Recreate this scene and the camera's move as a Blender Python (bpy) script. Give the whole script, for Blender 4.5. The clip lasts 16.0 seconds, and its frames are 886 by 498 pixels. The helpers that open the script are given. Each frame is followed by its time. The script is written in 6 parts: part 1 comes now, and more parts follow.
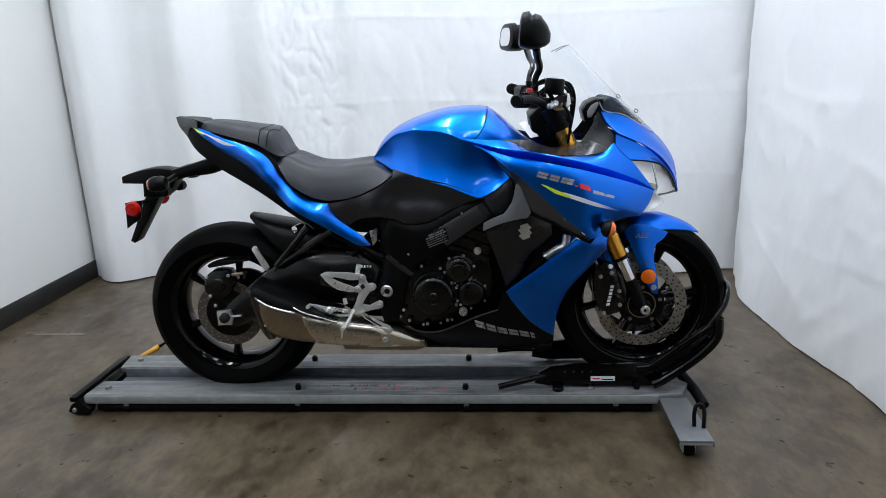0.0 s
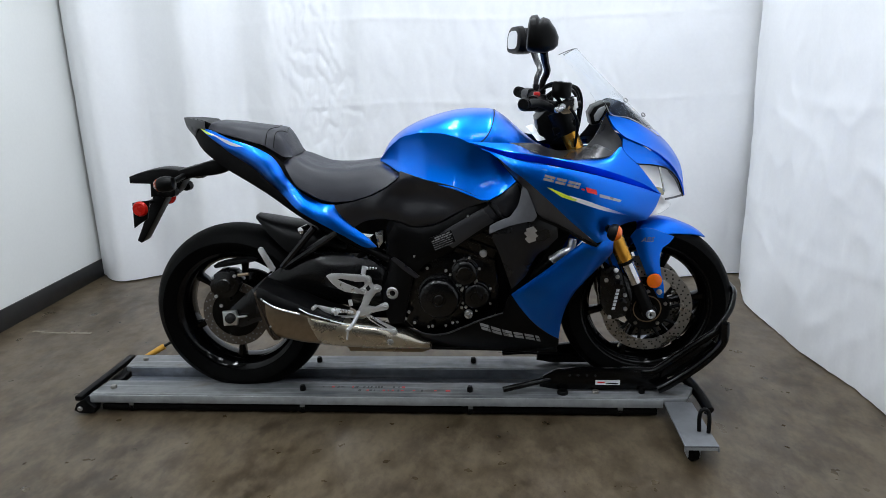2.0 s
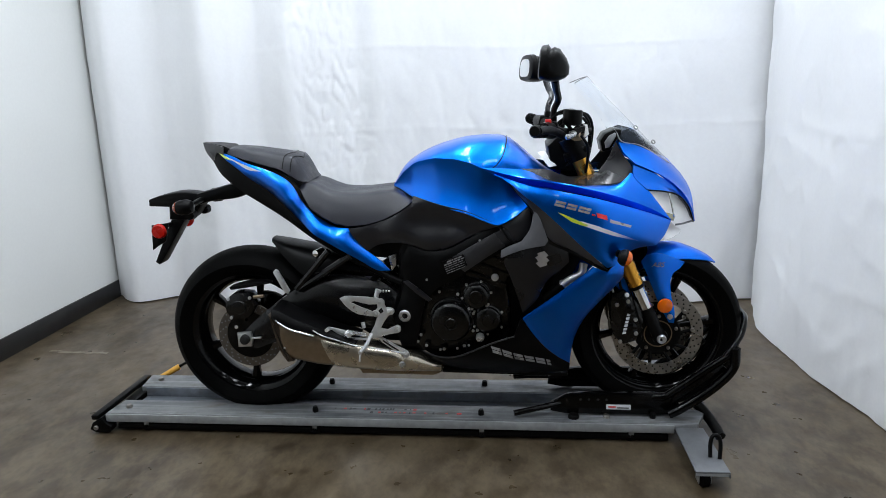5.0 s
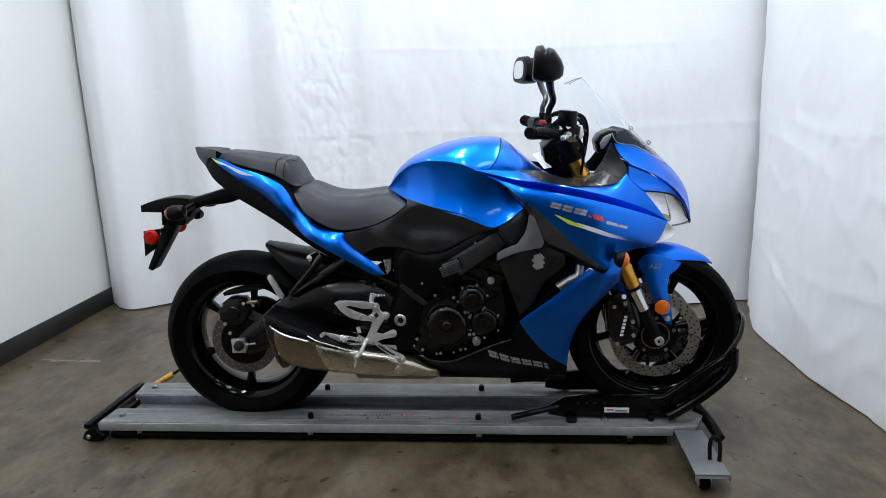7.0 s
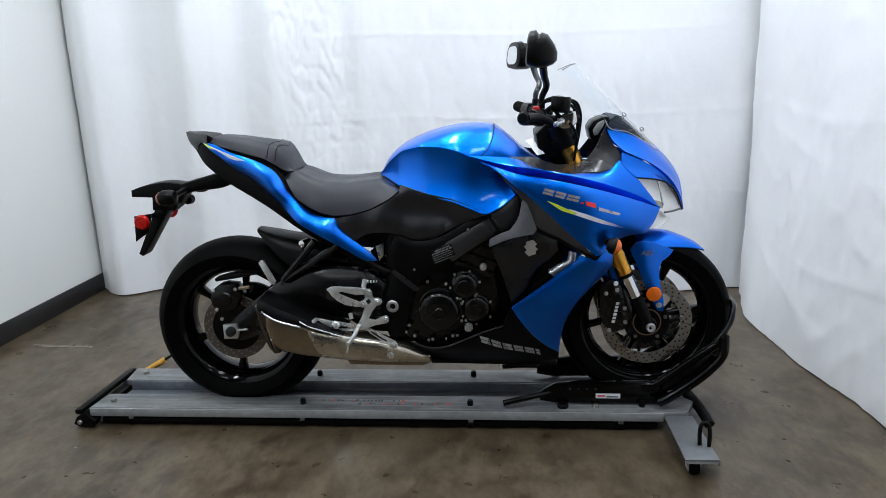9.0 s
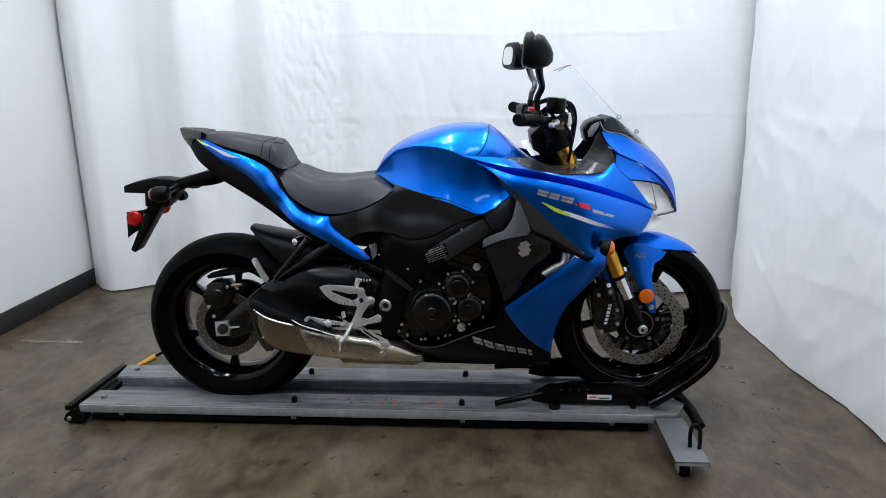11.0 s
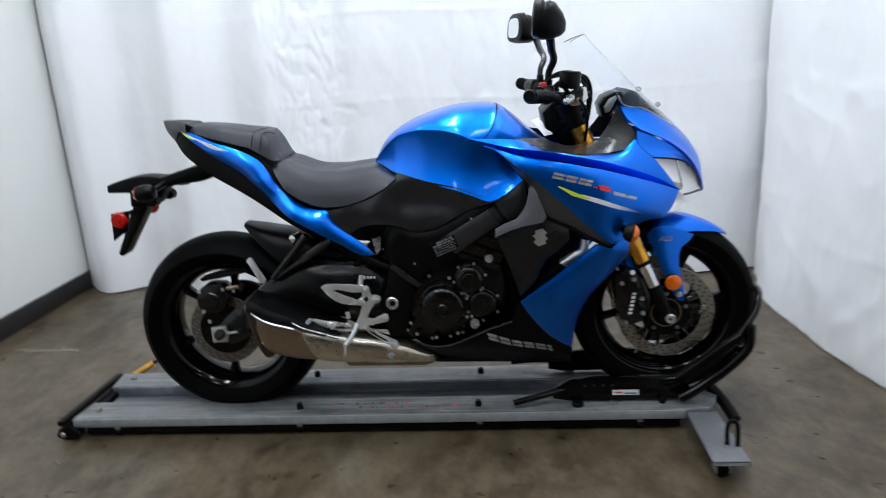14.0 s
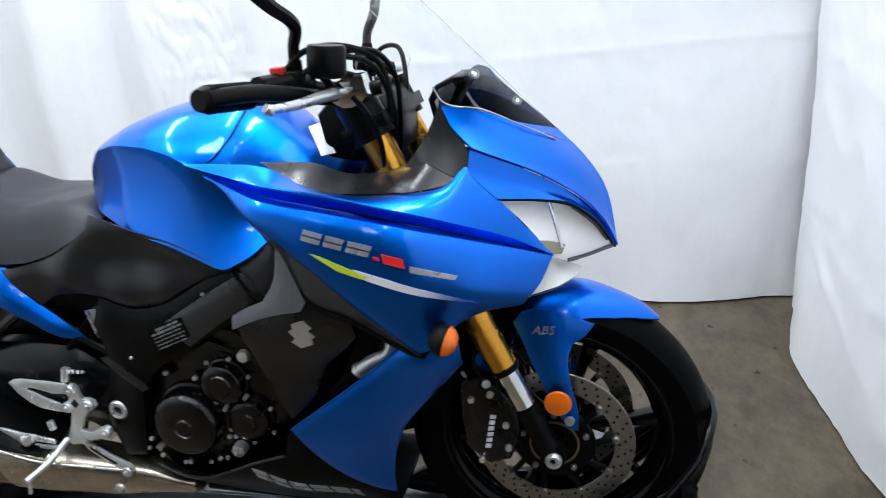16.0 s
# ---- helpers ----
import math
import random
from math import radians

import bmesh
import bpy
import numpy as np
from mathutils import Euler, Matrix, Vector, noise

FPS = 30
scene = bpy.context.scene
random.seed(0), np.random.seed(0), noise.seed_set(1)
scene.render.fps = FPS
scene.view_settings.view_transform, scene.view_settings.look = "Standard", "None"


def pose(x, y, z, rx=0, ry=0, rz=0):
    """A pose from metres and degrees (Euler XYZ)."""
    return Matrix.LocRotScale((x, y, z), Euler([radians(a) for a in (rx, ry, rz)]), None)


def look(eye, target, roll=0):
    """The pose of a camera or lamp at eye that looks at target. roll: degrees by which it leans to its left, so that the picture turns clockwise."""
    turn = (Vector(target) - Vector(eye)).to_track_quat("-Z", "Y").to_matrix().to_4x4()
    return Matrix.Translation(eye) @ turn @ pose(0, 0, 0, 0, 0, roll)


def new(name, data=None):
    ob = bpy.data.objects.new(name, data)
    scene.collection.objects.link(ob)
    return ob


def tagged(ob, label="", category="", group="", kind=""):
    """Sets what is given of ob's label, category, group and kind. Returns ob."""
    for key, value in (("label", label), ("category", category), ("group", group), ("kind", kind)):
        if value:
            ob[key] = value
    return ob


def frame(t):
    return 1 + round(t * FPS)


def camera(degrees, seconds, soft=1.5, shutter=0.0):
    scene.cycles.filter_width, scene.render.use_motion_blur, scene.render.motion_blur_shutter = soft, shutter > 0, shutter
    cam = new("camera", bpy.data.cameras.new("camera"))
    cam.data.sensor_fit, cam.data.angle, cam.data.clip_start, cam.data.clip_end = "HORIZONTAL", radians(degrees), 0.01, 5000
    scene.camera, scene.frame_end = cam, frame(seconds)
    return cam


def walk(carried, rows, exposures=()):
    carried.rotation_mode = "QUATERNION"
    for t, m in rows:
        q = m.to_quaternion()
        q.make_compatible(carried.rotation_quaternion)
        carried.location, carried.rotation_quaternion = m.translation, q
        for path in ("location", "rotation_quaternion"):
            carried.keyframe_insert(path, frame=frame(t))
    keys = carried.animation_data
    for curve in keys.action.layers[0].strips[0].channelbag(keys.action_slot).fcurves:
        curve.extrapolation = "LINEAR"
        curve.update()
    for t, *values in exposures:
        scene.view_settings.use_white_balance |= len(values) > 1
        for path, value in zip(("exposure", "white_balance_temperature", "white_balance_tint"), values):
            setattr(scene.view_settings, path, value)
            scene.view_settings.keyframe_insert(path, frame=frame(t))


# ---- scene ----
cam = camera(64.3, 16.0, soft=0.65, shutter=0.45)
PATH = [
    (0, (0.961, -2.433, 1.232), (0.806, -0.511, 0.702), -2.2),
    (0.5, (0.958, -2.428, 1.233), (0.799, -0.508, 0.698), -1.8),
    (1, (0.953, -2.428, 1.236), (0.792, -0.507, 0.703), -1.7),
    (1.5, (0.958, -2.431, 1.232), (0.79, -0.508, 0.706), -2.1),
    (2, (0.956, -2.434, 1.235), (0.789, -0.512, 0.71), -1.8),
    (2.5, (0.957, -2.445, 1.239), (0.785, -0.521, 0.72), -1.7),
    (3, (0.962, -2.454, 1.241), (0.772, -0.529, 0.734), -1.8),
    (3.5, (0.958, -2.462, 1.246), (0.765, -0.533, 0.754), -1.8),
    (4, (0.958, -2.462, 1.246), (0.759, -0.53, 0.769), -1.6),
    (4.5, (0.96, -2.467, 1.247), (0.757, -0.533, 0.779), -1.6),
    (7, (0.956, -2.447, 1.236), (0.769, -0.507, 0.788), -2.1),
    (7.5, (0.956, -2.452, 1.235), (0.772, -0.514, 0.779), -1.9),
    (8, (0.956, -2.451, 1.235), (0.769, -0.517, 0.763), -1.9),
    (8.5, (0.957, -2.446, 1.23), (0.776, -0.512, 0.754), -1.8),
    (9, (0.959, -2.444, 1.233), (0.79, -0.511, 0.748), -1.8),
    (11.5, (0.953, -2.442, 1.237), (0.806, -0.509, 0.748), -0.9),
    (12, (0.95, -2.444, 1.238), (0.795, -0.51, 0.753), -1.2),
    (12.5, (0.952, -2.436, 1.234), (0.787, -0.502, 0.75), -0.9),
    (13, (0.932, -2.428, 1.235), (0.766, -0.496, 0.743), -1.2),
    (13.2, (0.892, -2.432, 1.229), (0.731, -0.499, 0.741), -1.0),
    (13.5, (0.861, -2.423, 1.237), (0.788, -0.486, 0.743), -0.4),
    (13.7, (0.857, -2.39, 1.22), (0.807, -0.461, 0.694), 1.4),
    (14, (0.936, -2.265, 1.223), (0.768, -0.346, 0.685), -3.4),
    (14.2, (0.991, -2.194, 1.232), (0.678, -0.291, 0.704), -5.2),
    (14.5, (1.071, -2.078, 1.23), (0.659, -0.198, 0.683), -5.2),
    (14.7, (1.112, -1.984, 1.18), (0.73, -0.111, 0.593), -4.8),
    (15, (1.172, -1.729, 1.166), (0.908, 0.122, 0.456), -4.4),
    (15.2, (1.251, -1.552, 1.166), (1.086, 0.305, 0.442), -4.7),
    (15.5, (1.378, -1.428, 1.17), (1.202, 0.456, 0.525), -6.1),
    (15.7, (1.461, -1.363, 1.188), (1.117, 0.506, 0.565), -6.8),
    (16, (1.547, -1.253, 1.2), (1.113, 0.583, 0.537), -4.8),
]
EXPOSURE = [(0.0, -0.06), (13.4, -0.06), (14.0, 0.0), (14.5, -0.05), (15.0, 0.02), (15.4, 0.29), (16.0, 0.22)]
walk(cam, [(t, look(eye, target, roll)) for t, eye, target, roll in PATH], EXPOSURE)
from mathutils.geometry import delaunay_2d_cdt

# ---------------------------------------------------------------- light
world = bpy.data.worlds.new("world")
scene.world = world
world.use_nodes = True
world.node_tree.nodes["Background"].inputs[0].default_value = (0.75, 0.8, 0.9, 1)
world.node_tree.nodes["Background"].inputs[1].default_value = 0.15

CEILING = 3.3
FIXTURES = [(-0.6, 0.25), (0.6, 0.25), (1.8, 0.25), (-0.6, -1.5), (0.6, -1.5), (1.8, -1.5), (-0.2, -3.7), (1.4, -3.7)]


def lamp(x, y, watts):
    data = bpy.data.lights.new("tube_light", "AREA")
    data.shape, data.size, data.size_y = "RECTANGLE", 0.22, 1.2
    data.energy, data.color = watts, (0.862, 0.93, 1.0)
    ob = new("tube_light", data)
    ob.matrix_world = pose(x, y, CEILING - 0.10)
    return ob


for fx, fy in FIXTURES:
    lamp(fx, fy, (18 if fx < 0 else 29 if fx < 1 else 26) if fy > 0 else 12 if fy < -3 and fx < 0 else 5 if fy < -3 else 29 if fx < 0 else 15 if fx < 1 else 10)


# ---------------------------------------------------------------- materials
def material(name, colour, rough=0.5, metal=0.0, coat=0.0, vary=0.12, scale=9.0, bump=0.0, bump_scale=120.0, fine=60.0,
             spec=0.5, coat_rough=0.05, rough_vary=0.08, sheen=0.0):
    """A surface with cloudy variation at two sizes, uneven gloss and fine relief."""
    m = bpy.data.materials.new(name)
    m.use_nodes = True
    nt = m.node_tree
    b = nt.nodes["Principled BSDF"]
    co = nt.nodes.new("ShaderNodeTexCoord")
    n1 = nt.nodes.new("ShaderNodeTexNoise")
    n1.inputs["Scale"].default_value, n1.inputs["Detail"].default_value = scale, 8.0
    n2 = nt.nodes.new("ShaderNodeTexNoise")
    n2.inputs["Scale"].default_value, n2.inputs["Detail"].default_value = fine, 3.0
    for n in (n1, n2):
        nt.links.new(co.outputs["Object"], n.inputs["Vector"])
    mix = nt.nodes.new("ShaderNodeMath")
    mix.operation = "ADD"
    nt.links.new(n1.outputs["Fac"], mix.inputs[0])
    nt.links.new(n2.outputs["Fac"], mix.inputs[1])
    span = nt.nodes.new("ShaderNodeMapRange")
    span.inputs["From Min"].default_value, span.inputs["From Max"].default_value = 0.65, 1.35
    span.inputs["To Min"].default_value, span.inputs["To Max"].default_value = 1 - vary, 1 + vary
    nt.links.new(mix.outputs[0], span.inputs["Value"])
    col = nt.nodes.new("ShaderNodeVectorMath")
    col.operation = "SCALE"
    col.inputs[0].default_value = colour
    nt.links.new(span.outputs["Result"], col.inputs["Scale"])
    nt.links.new(col.outputs[0], b.inputs["Base Color"])
    rr = nt.nodes.new("ShaderNodeMapRange")
    rr.inputs["From Min"].default_value, rr.inputs["From Max"].default_value = 0.3, 0.7
    rr.inputs["To Min"].default_value, rr.inputs["To Max"].default_value = max(0.02, rough - rough_vary), min(1, rough + rough_vary)
    nt.links.new(n1.outputs["Fac"], rr.inputs["Value"])
    nt.links.new(rr.outputs["Result"], b.inputs["Roughness"])
    b.inputs["Metallic"].default_value = metal
    b.inputs["Coat Weight"].default_value = coat
    b.inputs["Coat Roughness"].default_value = coat_rough
    b.inputs["Specular IOR Level"].default_value = spec
    b.inputs["Sheen Weight"].default_value = sheen
    if bump:
        n3 = nt.nodes.new("ShaderNodeTexNoise")
        n3.inputs["Scale"].default_value, n3.inputs["Detail"].default_value = bump_scale, 4.0
        nt.links.new(co.outputs["Object"], n3.inputs["Vector"])
        bp = nt.nodes.new("ShaderNodeBump")
        bp.inputs["Strength"].default_value, bp.inputs["Distance"].default_value = bump, 0.002
        nt.links.new(n3.outputs["Fac"], bp.inputs["Height"])
        nt.links.new(bp.outputs["Normal"], b.inputs["Normal"])
    return m


def fading(name):
    """White print that fades out into the blue paint towards its thin end."""
    m = material(name, (0.75, 0.77, 0.8), 0.35, 0.0, 0.45, 0.04)
    nt = m.node_tree
    b = nt.nodes["Principled BSDF"]
    co = nt.nodes.new("ShaderNodeTexCoord")
    xyz = nt.nodes.new("ShaderNodeSeparateXYZ")
    nt.links.new(co.outputs["Object"], xyz.inputs[0])
    run = nt.nodes.new("ShaderNodeMapRange")
    run.interpolation_type = "SMOOTHSTEP"
    run.inputs["From Min"].default_value, run.inputs["From Max"].default_value = 1.255, 1.36
    nt.links.new(xyz.outputs["X"], run.inputs["Value"])
    mix = nt.nodes.new("ShaderNodeMix")
    mix.data_type = "RGBA"
    mix.inputs[6].default_value, mix.inputs[7].default_value = (0.75, 0.77, 0.8, 1), (0.0, 0.16, 0.80, 1)
    nt.links.new(run.outputs["Result"], mix.inputs[0])
    nt.links.new(mix.outputs[2], b.inputs["Base Color"])
    nt.links.new(run.outputs["Result"], b.inputs["Metallic"])
    return m


BLUE = material("blue_metallic_paint", (0.0, 0.16, 0.80), 0.36, 1.0, 0.45, 0.08, 5, 0, fine=1400, rough_vary=0.03, coat_rough=0.012, spec=0.1)
BLACK = material("black_plastic", (0.0018, 0.0018, 0.002), 0.38, 0, 0, 0.2, 12, 0.15, 400, spec=0.13)
GLOSS = material("black_gloss_paint", (0.0013, 0.0013, 0.0015), 0.12, 0, 0.0, 0.2, 9, spec=0.22)
CHOCK = material("black_powder_coat", (0.0012, 0.0012, 0.0014), 0.17, 0, 0, 0.2, 9, 0.1, 300, spec=0.25)
GREY = material("dark_grey_plastic", (0.013, 0.013, 0.0155), 0.33, 0, 0, 0.12, 10, 0, spec=0.5)
SILVER_GREY = material("grey_satin_paint", (0.115, 0.117, 0.128), 0.40, 0.3, 0, 0.1, 10)
SPAR = material("satin_black_cover", (0.020, 0.020, 0.0225), 0.30, 0, 0, 0.12, 10, 0, spec=0.5)
SHROUD = material("black_shroud_plastic", (0.0065, 0.0065, 0.0075), 0.30, 0, 0, 0.12, 10, 0, spec=0.45)
PLATE = material("plain_grey_steel_paint", (0.150, 0.156, 0.166), 0.42, 0.25, 0, 0.12, 18, 0, fine=50)
SWING = material("satin_black_metal", (0.0025, 0.0025, 0.003), 0.24, 0, 0, 0.15, 10, 0, spec=0.35)
SATIN = material("satin_dark_grey", (0.026, 0.0262, 0.029), 0.36, 0, 0, 0.1, 10, 0, spec=0.8)
VINYL = material("seat_vinyl", (0.0075, 0.0085, 0.0160), 0.43, 0, 0, 0.12, 14, 0.25, 500, spec=0.5)
RUBBER = material("tyre_rubber", (0.0013, 0.0013, 0.0013), 0.55, 0, 0, 0.25, 16, 0.3, 200, spec=0.05)
ALU = material("brushed_aluminium", (0.66, 0.67, 0.68), 0.32, 0.85, 0, 0.1, 20, 0)
CAST = material("cast_aluminium", (0.80, 0.81, 0.82), 0.32, 0.75, 0, 0.08, 20, 0)
STEEL = material("titanium_steel", (0.33, 0.255, 0.175), 0.34, 0.95, 0, 0.16, 6, 0)
SILVER_STEEL = material("bright_exhaust_steel", (0.60, 0.54, 0.44), 0.26, 0.95, 0, 0.12, 8, 0)
CHROME = material("chrome", (0.8, 0.8, 0.8), 0.08, 1.0, 0, 0.03, 10, rough_vary=0.03)
GOLD = material("gold_anodised", (0.75, 0.36, 0.05), 0.25, 0.95, 0, 0.06, 12)
DISC = material("disc_steel", (0.34, 0.325, 0.30), 0.30, 0.95, 0, 0.15, 25, 0)
# browner copy of DISC, darkened to paint in the rear wheel's shade
SHADED_DISC = material("brown_shaded_disc_steel", (0.125, 0.108, 0.092), 0.42, 0.8, 0, 0.15, 25, 0)
ENGINE = material("engine_black_metal", (0.0012, 0.0012, 0.0015), 0.24, 0.0, 0, 0.25, 18, 0, spec=0.5)
RED = material("red_lens", (0.40, 0.006, 0.002), 0.25, 0, 0.0, 0.1, 40, spec=0.25)
ORANGE = material("orange_lens", (0.80, 0.15, 0.004), 0.22, 0, 0.4, 0.1, 40)
AMBER = material("smoked_amber_lens", (0.32, 0.06, 0.02), 0.15, 0, 1.0, 0.1, 40)
WHITE_DECAL = material("white_decal", (0.75, 0.77, 0.8), 0.35, 0, 0.5, 0.04)
YELLOW_DECAL = material("yellow_green_decal", (0.55, 0.72, 0.04), 0.35, 0, 0.5, 0.04)
RED_DECAL = material("red_decal", (0.65, 0.02, 0.02), 0.35, 0, 0.5, 0.04)
SILVER_DECAL = material("silver_decal", (0.42, 0.43, 0.45), 0.3, 0.5, 0.3, 0.06)
BURNT = material("heat_stained_steel", (0.075, 0.058, 0.044), 0.35, 0.7, 0, 0.2, 12)
PALE = material("pale_grey_plastic", (0.22, 0.223, 0.23), 0.4, 0, 0, 0.08, 10)
REFLECTOR = material("lamp_reflector", (0.86, 0.86, 0.87), 0.42, 0.2, 0, 0.03, 20)
OLIVE = material("lamp_inner_housing", (0.33, 0.31, 0.20), 0.4, 0.3, 0, 0.08, 30)
STRIPE = fading("fading_white_decal")


def scuffed(name, base):
    """Grey paint with dark rubber stains and long scratches along the rails."""
    m = material(name, base, 0.42, 0.25, 0, 0.28, 7, 0, fine=35)
    nt = m.node_tree
    b = nt.nodes["Principled BSDF"]
    old = b.inputs["Base Color"].links[0].from_socket
    co = nt.nodes.new("ShaderNodeTexCoord")
    last = old
    for stretch, scale, lo, hi, tone, amount in (((1.0, 5.0, 3.0), 2.6, 0.46, 0.68, (0.040, 0.048, 0.06, 1), 0.75), ((1.0, 26.0, 8.0), 3.0, 0.54, 0.70, (0.42, 0.43, 0.44, 1), 0.55), ((2.0, 4.0, 3.0), 4.5, 0.56, 0.72, (0.10, 0.075, 0.055, 1), 0.6)):
        mp = nt.nodes.new("ShaderNodeMapping")
        mp.inputs["Scale"].default_value = stretch
        nt.links.new(co.outputs["Object"], mp.inputs["Vector"])
        n = nt.nodes.new("ShaderNodeTexNoise")
        n.inputs["Scale"].default_value, n.inputs["Detail"].default_value, n.inputs["Distortion"].default_value = scale, 7.0, 0.4
        nt.links.new(mp.outputs[0], n.inputs["Vector"])
        r = nt.nodes.new("ShaderNodeMapRange")
        r.inputs["From Min"].default_value, r.inputs["From Max"].default_value, r.inputs["To Max"].default_value = lo, hi, amount
        nt.links.new(n.outputs["Fac"], r.inputs["Value"])
        mix = nt.nodes.new("ShaderNodeMix")
        mix.data_type = "RGBA"
        mix.inputs["B"].default_value = tone
        nt.links.new(r.outputs["Result"], mix.inputs["Factor"])
        nt.links.new(last, mix.inputs["A"])
        last = mix.outputs["Result"]
    nt.links.new(last, b.inputs["Base Color"])
    return m


RAIL, TROUGH = scuffed("grey_rail_paint", (0.205, 0.212, 0.216)), scuffed("rubber_stained_paint", (0.165, 0.182, 0.210))
LIP = material("worn_rail_edge", (0.30, 0.312, 0.32), 0.40, 0.25, 0, 0.18, 14, 0.15, 120, fine=40)
YELLOW = material("yellow_grip", (0.62, 0.32, 0.04), 0.5, 0, 0, 0.15)
WALL = material("white_wall_paint", (0.78, 0.79, 0.775), 0.55, 0, 0, 0.02, 3, 0.12, 160)
# near-black, so the added unseen walls throw little light back
FAR = material("unseen_dark_wall", (0.03, 0.03, 0.032), 0.7, 0, 0, 0.1, 2)
BASE = material("black_rubber_baseboard", (0.012, 0.012, 0.013), 0.4, 0, 0, 0.2)
CEIL = material("ceiling_paint", (0.6, 0.6, 0.6), 0.7, 0, 0, 0.05)
DARK = material("hole_dark", (0.004, 0.004, 0.004), 0.8)


def cloth():
    m = material("white_curtain_sheet", (0.83, 0.84, 0.86), 0.5, 0, 0, 0.02, 2, 0.5, 14, spec=0.35)
    b = m.node_tree.nodes["Principled BSDF"]
    b.inputs["Sheen Weight"].default_value = 0.1
    return m


def concrete():
    """Sealed concrete: brown-grey, with swirled trowel clouds at three sizes, pale worn patches and fine grit."""
    m = material("sealed_concrete", (0.077, 0.0565, 0.0335), 0.36, 0, 0, 0.22, 11.0, 0, fine=60, rough_vary=0.10, spec=0.45)
    nt = m.node_tree
    b = nt.nodes["Principled BSDF"]
    last = b.inputs["Base Color"].links[0].from_socket
    co = nt.nodes.new("ShaderNodeTexCoord")

    def cloud(scale, stretch, detail, swirl, lo, hi, amount, tone, blend):
        nonlocal last
        mp = nt.nodes.new("ShaderNodeMapping")
        mp.inputs["Scale"].default_value = stretch
        mp.inputs["Rotation"].default_value = (0, 0, 0.5)
        nt.links.new(co.outputs["Object"], mp.inputs["Vector"])
        n = nt.nodes.new("ShaderNodeTexNoise")
        n.inputs["Scale"].default_value, n.inputs["Detail"].default_value = scale, detail
        n.inputs["Distortion"].default_value, n.inputs["Roughness"].default_value = swirl, 0.62
        nt.links.new(mp.outputs[0], n.inputs["Vector"])
        r = nt.nodes.new("ShaderNodeMapRange")
        r.interpolation_type = "SMOOTHSTEP"
        r.inputs["From Min"].default_value, r.inputs["From Max"].default_value, r.inputs["To Max"].default_value = lo, hi, amount
        nt.links.new(n.outputs["Fac"], r.inputs["Value"])
        mix = nt.nodes.new("ShaderNodeMix")
        mix.data_type, mix.blend_type = "RGBA", blend
        mix.inputs["B"].default_value = tone
        nt.links.new(r.outputs["Result"], mix.inputs["Factor"])
        nt.links.new(last, mix.inputs["A"])
        last = mix.outputs["Result"]

    cloud(0.7, (1, 1, 1), 5, 0.0, 0.34, 0.64, 1.0, (0.62, 0.57, 0.50, 1), "MULTIPLY")
    cloud(2.2, (1.3, 0.9, 1), 9, 0.5, 0.36, 0.68, 0.75, (0.142, 0.112, 0.074, 1), "MIX")
    cloud(5.0, (1.6, 0.8, 1), 9, 0.4, 0.36, 0.66, 0.80, (0.50, 0.46, 0.40, 1), "MULTIPLY")
    cloud(12.0, (1.5, 0.8, 1), 9, 0.0, 0.40, 0.68, 0.50, (0.140, 0.110, 0.071, 1), "MIX")
    cloud(34.0, (1.4, 0.8, 1), 6, 0.0, 0.44, 0.66, 0.50, (0.60, 0.57, 0.52, 1), "MULTIPLY")
    nt.links.new(last, b.inputs["Base Color"])
    return m


def clear(name, tint, rough=0.02):
    m = bpy.data.materials.new(name)
    m.use_nodes = True
    b = m.node_tree.nodes["Principled BSDF"]
    b.inputs["Base Color"].default_value = tint
    b.inputs["Roughness"].default_value = rough
    b.inputs["Transmission Weight"].default_value = 1.0
    b.inputs["IOR"].default_value = 1.06
    return m


CURTAIN, CONCRETE = cloth(), concrete()
SCREEN = clear("clear_acrylic", (0.97, 0.985, 1.0, 1))
SMOKED = clear("smoked_acrylic", (0.20, 0.21, 0.225, 1), 0.05)
LENS = clear("clear_lens", (1, 1, 1, 1))
MIRROR = bpy.data.materials.new("mirror_glass")
MIRROR.use_nodes = True
MIRROR.node_tree.nodes["Principled BSDF"].inputs["Base Color"].default_value = (0.85, 0.87, 0.88, 1)
MIRROR.node_tree.nodes["Principled BSDF"].inputs["Metallic"].default_value = 1.0
MIRROR.node_tree.nodes["Principled BSDF"].inputs["Roughness"].default_value = 0.02
TUBE = bpy.data.materials.new("lit_tube")
TUBE.use_nodes = True
TUBE.node_tree.nodes["Principled BSDF"].inputs["Emission Color"].default_value = (0.95, 0.98, 1, 1)
TUBE.node_tree.nodes["Principled BSDF"].inputs["Emission Strength"].default_value = 6.0


# ---------------------------------------------------------------- modelling helpers
def finish(me, smooth=40):
    for p in me.polygons:
        p.use_smooth = True
    me.set_sharp_from_angle(angle=radians(smooth))


def part(name, bm, mat, parent=None, label="", smooth=40):
    """Links a bmesh, a mesh or (verts, faces) as one object under its parent."""
    if isinstance(bm, bpy.types.Mesh):
        me = bm
    else:
        me = bpy.data.meshes.new(name)
        if isinstance(bm, tuple):
            me.from_pydata([tuple(v) for v in bm[0]], [], bm[1])
            me.validate()
        else:
            bm.to_mesh(me)
            bm.free()
        finish(me, smooth)
        me.materials.append(mat)
    ob = new(name, me)
    if parent is not None:
        ob.parent = parent
        if parent.parent is None:
            ob.matrix_parent_inverse = parent.matrix_basis.inverted()
    if label:
        ob["label"] = label
    return ob


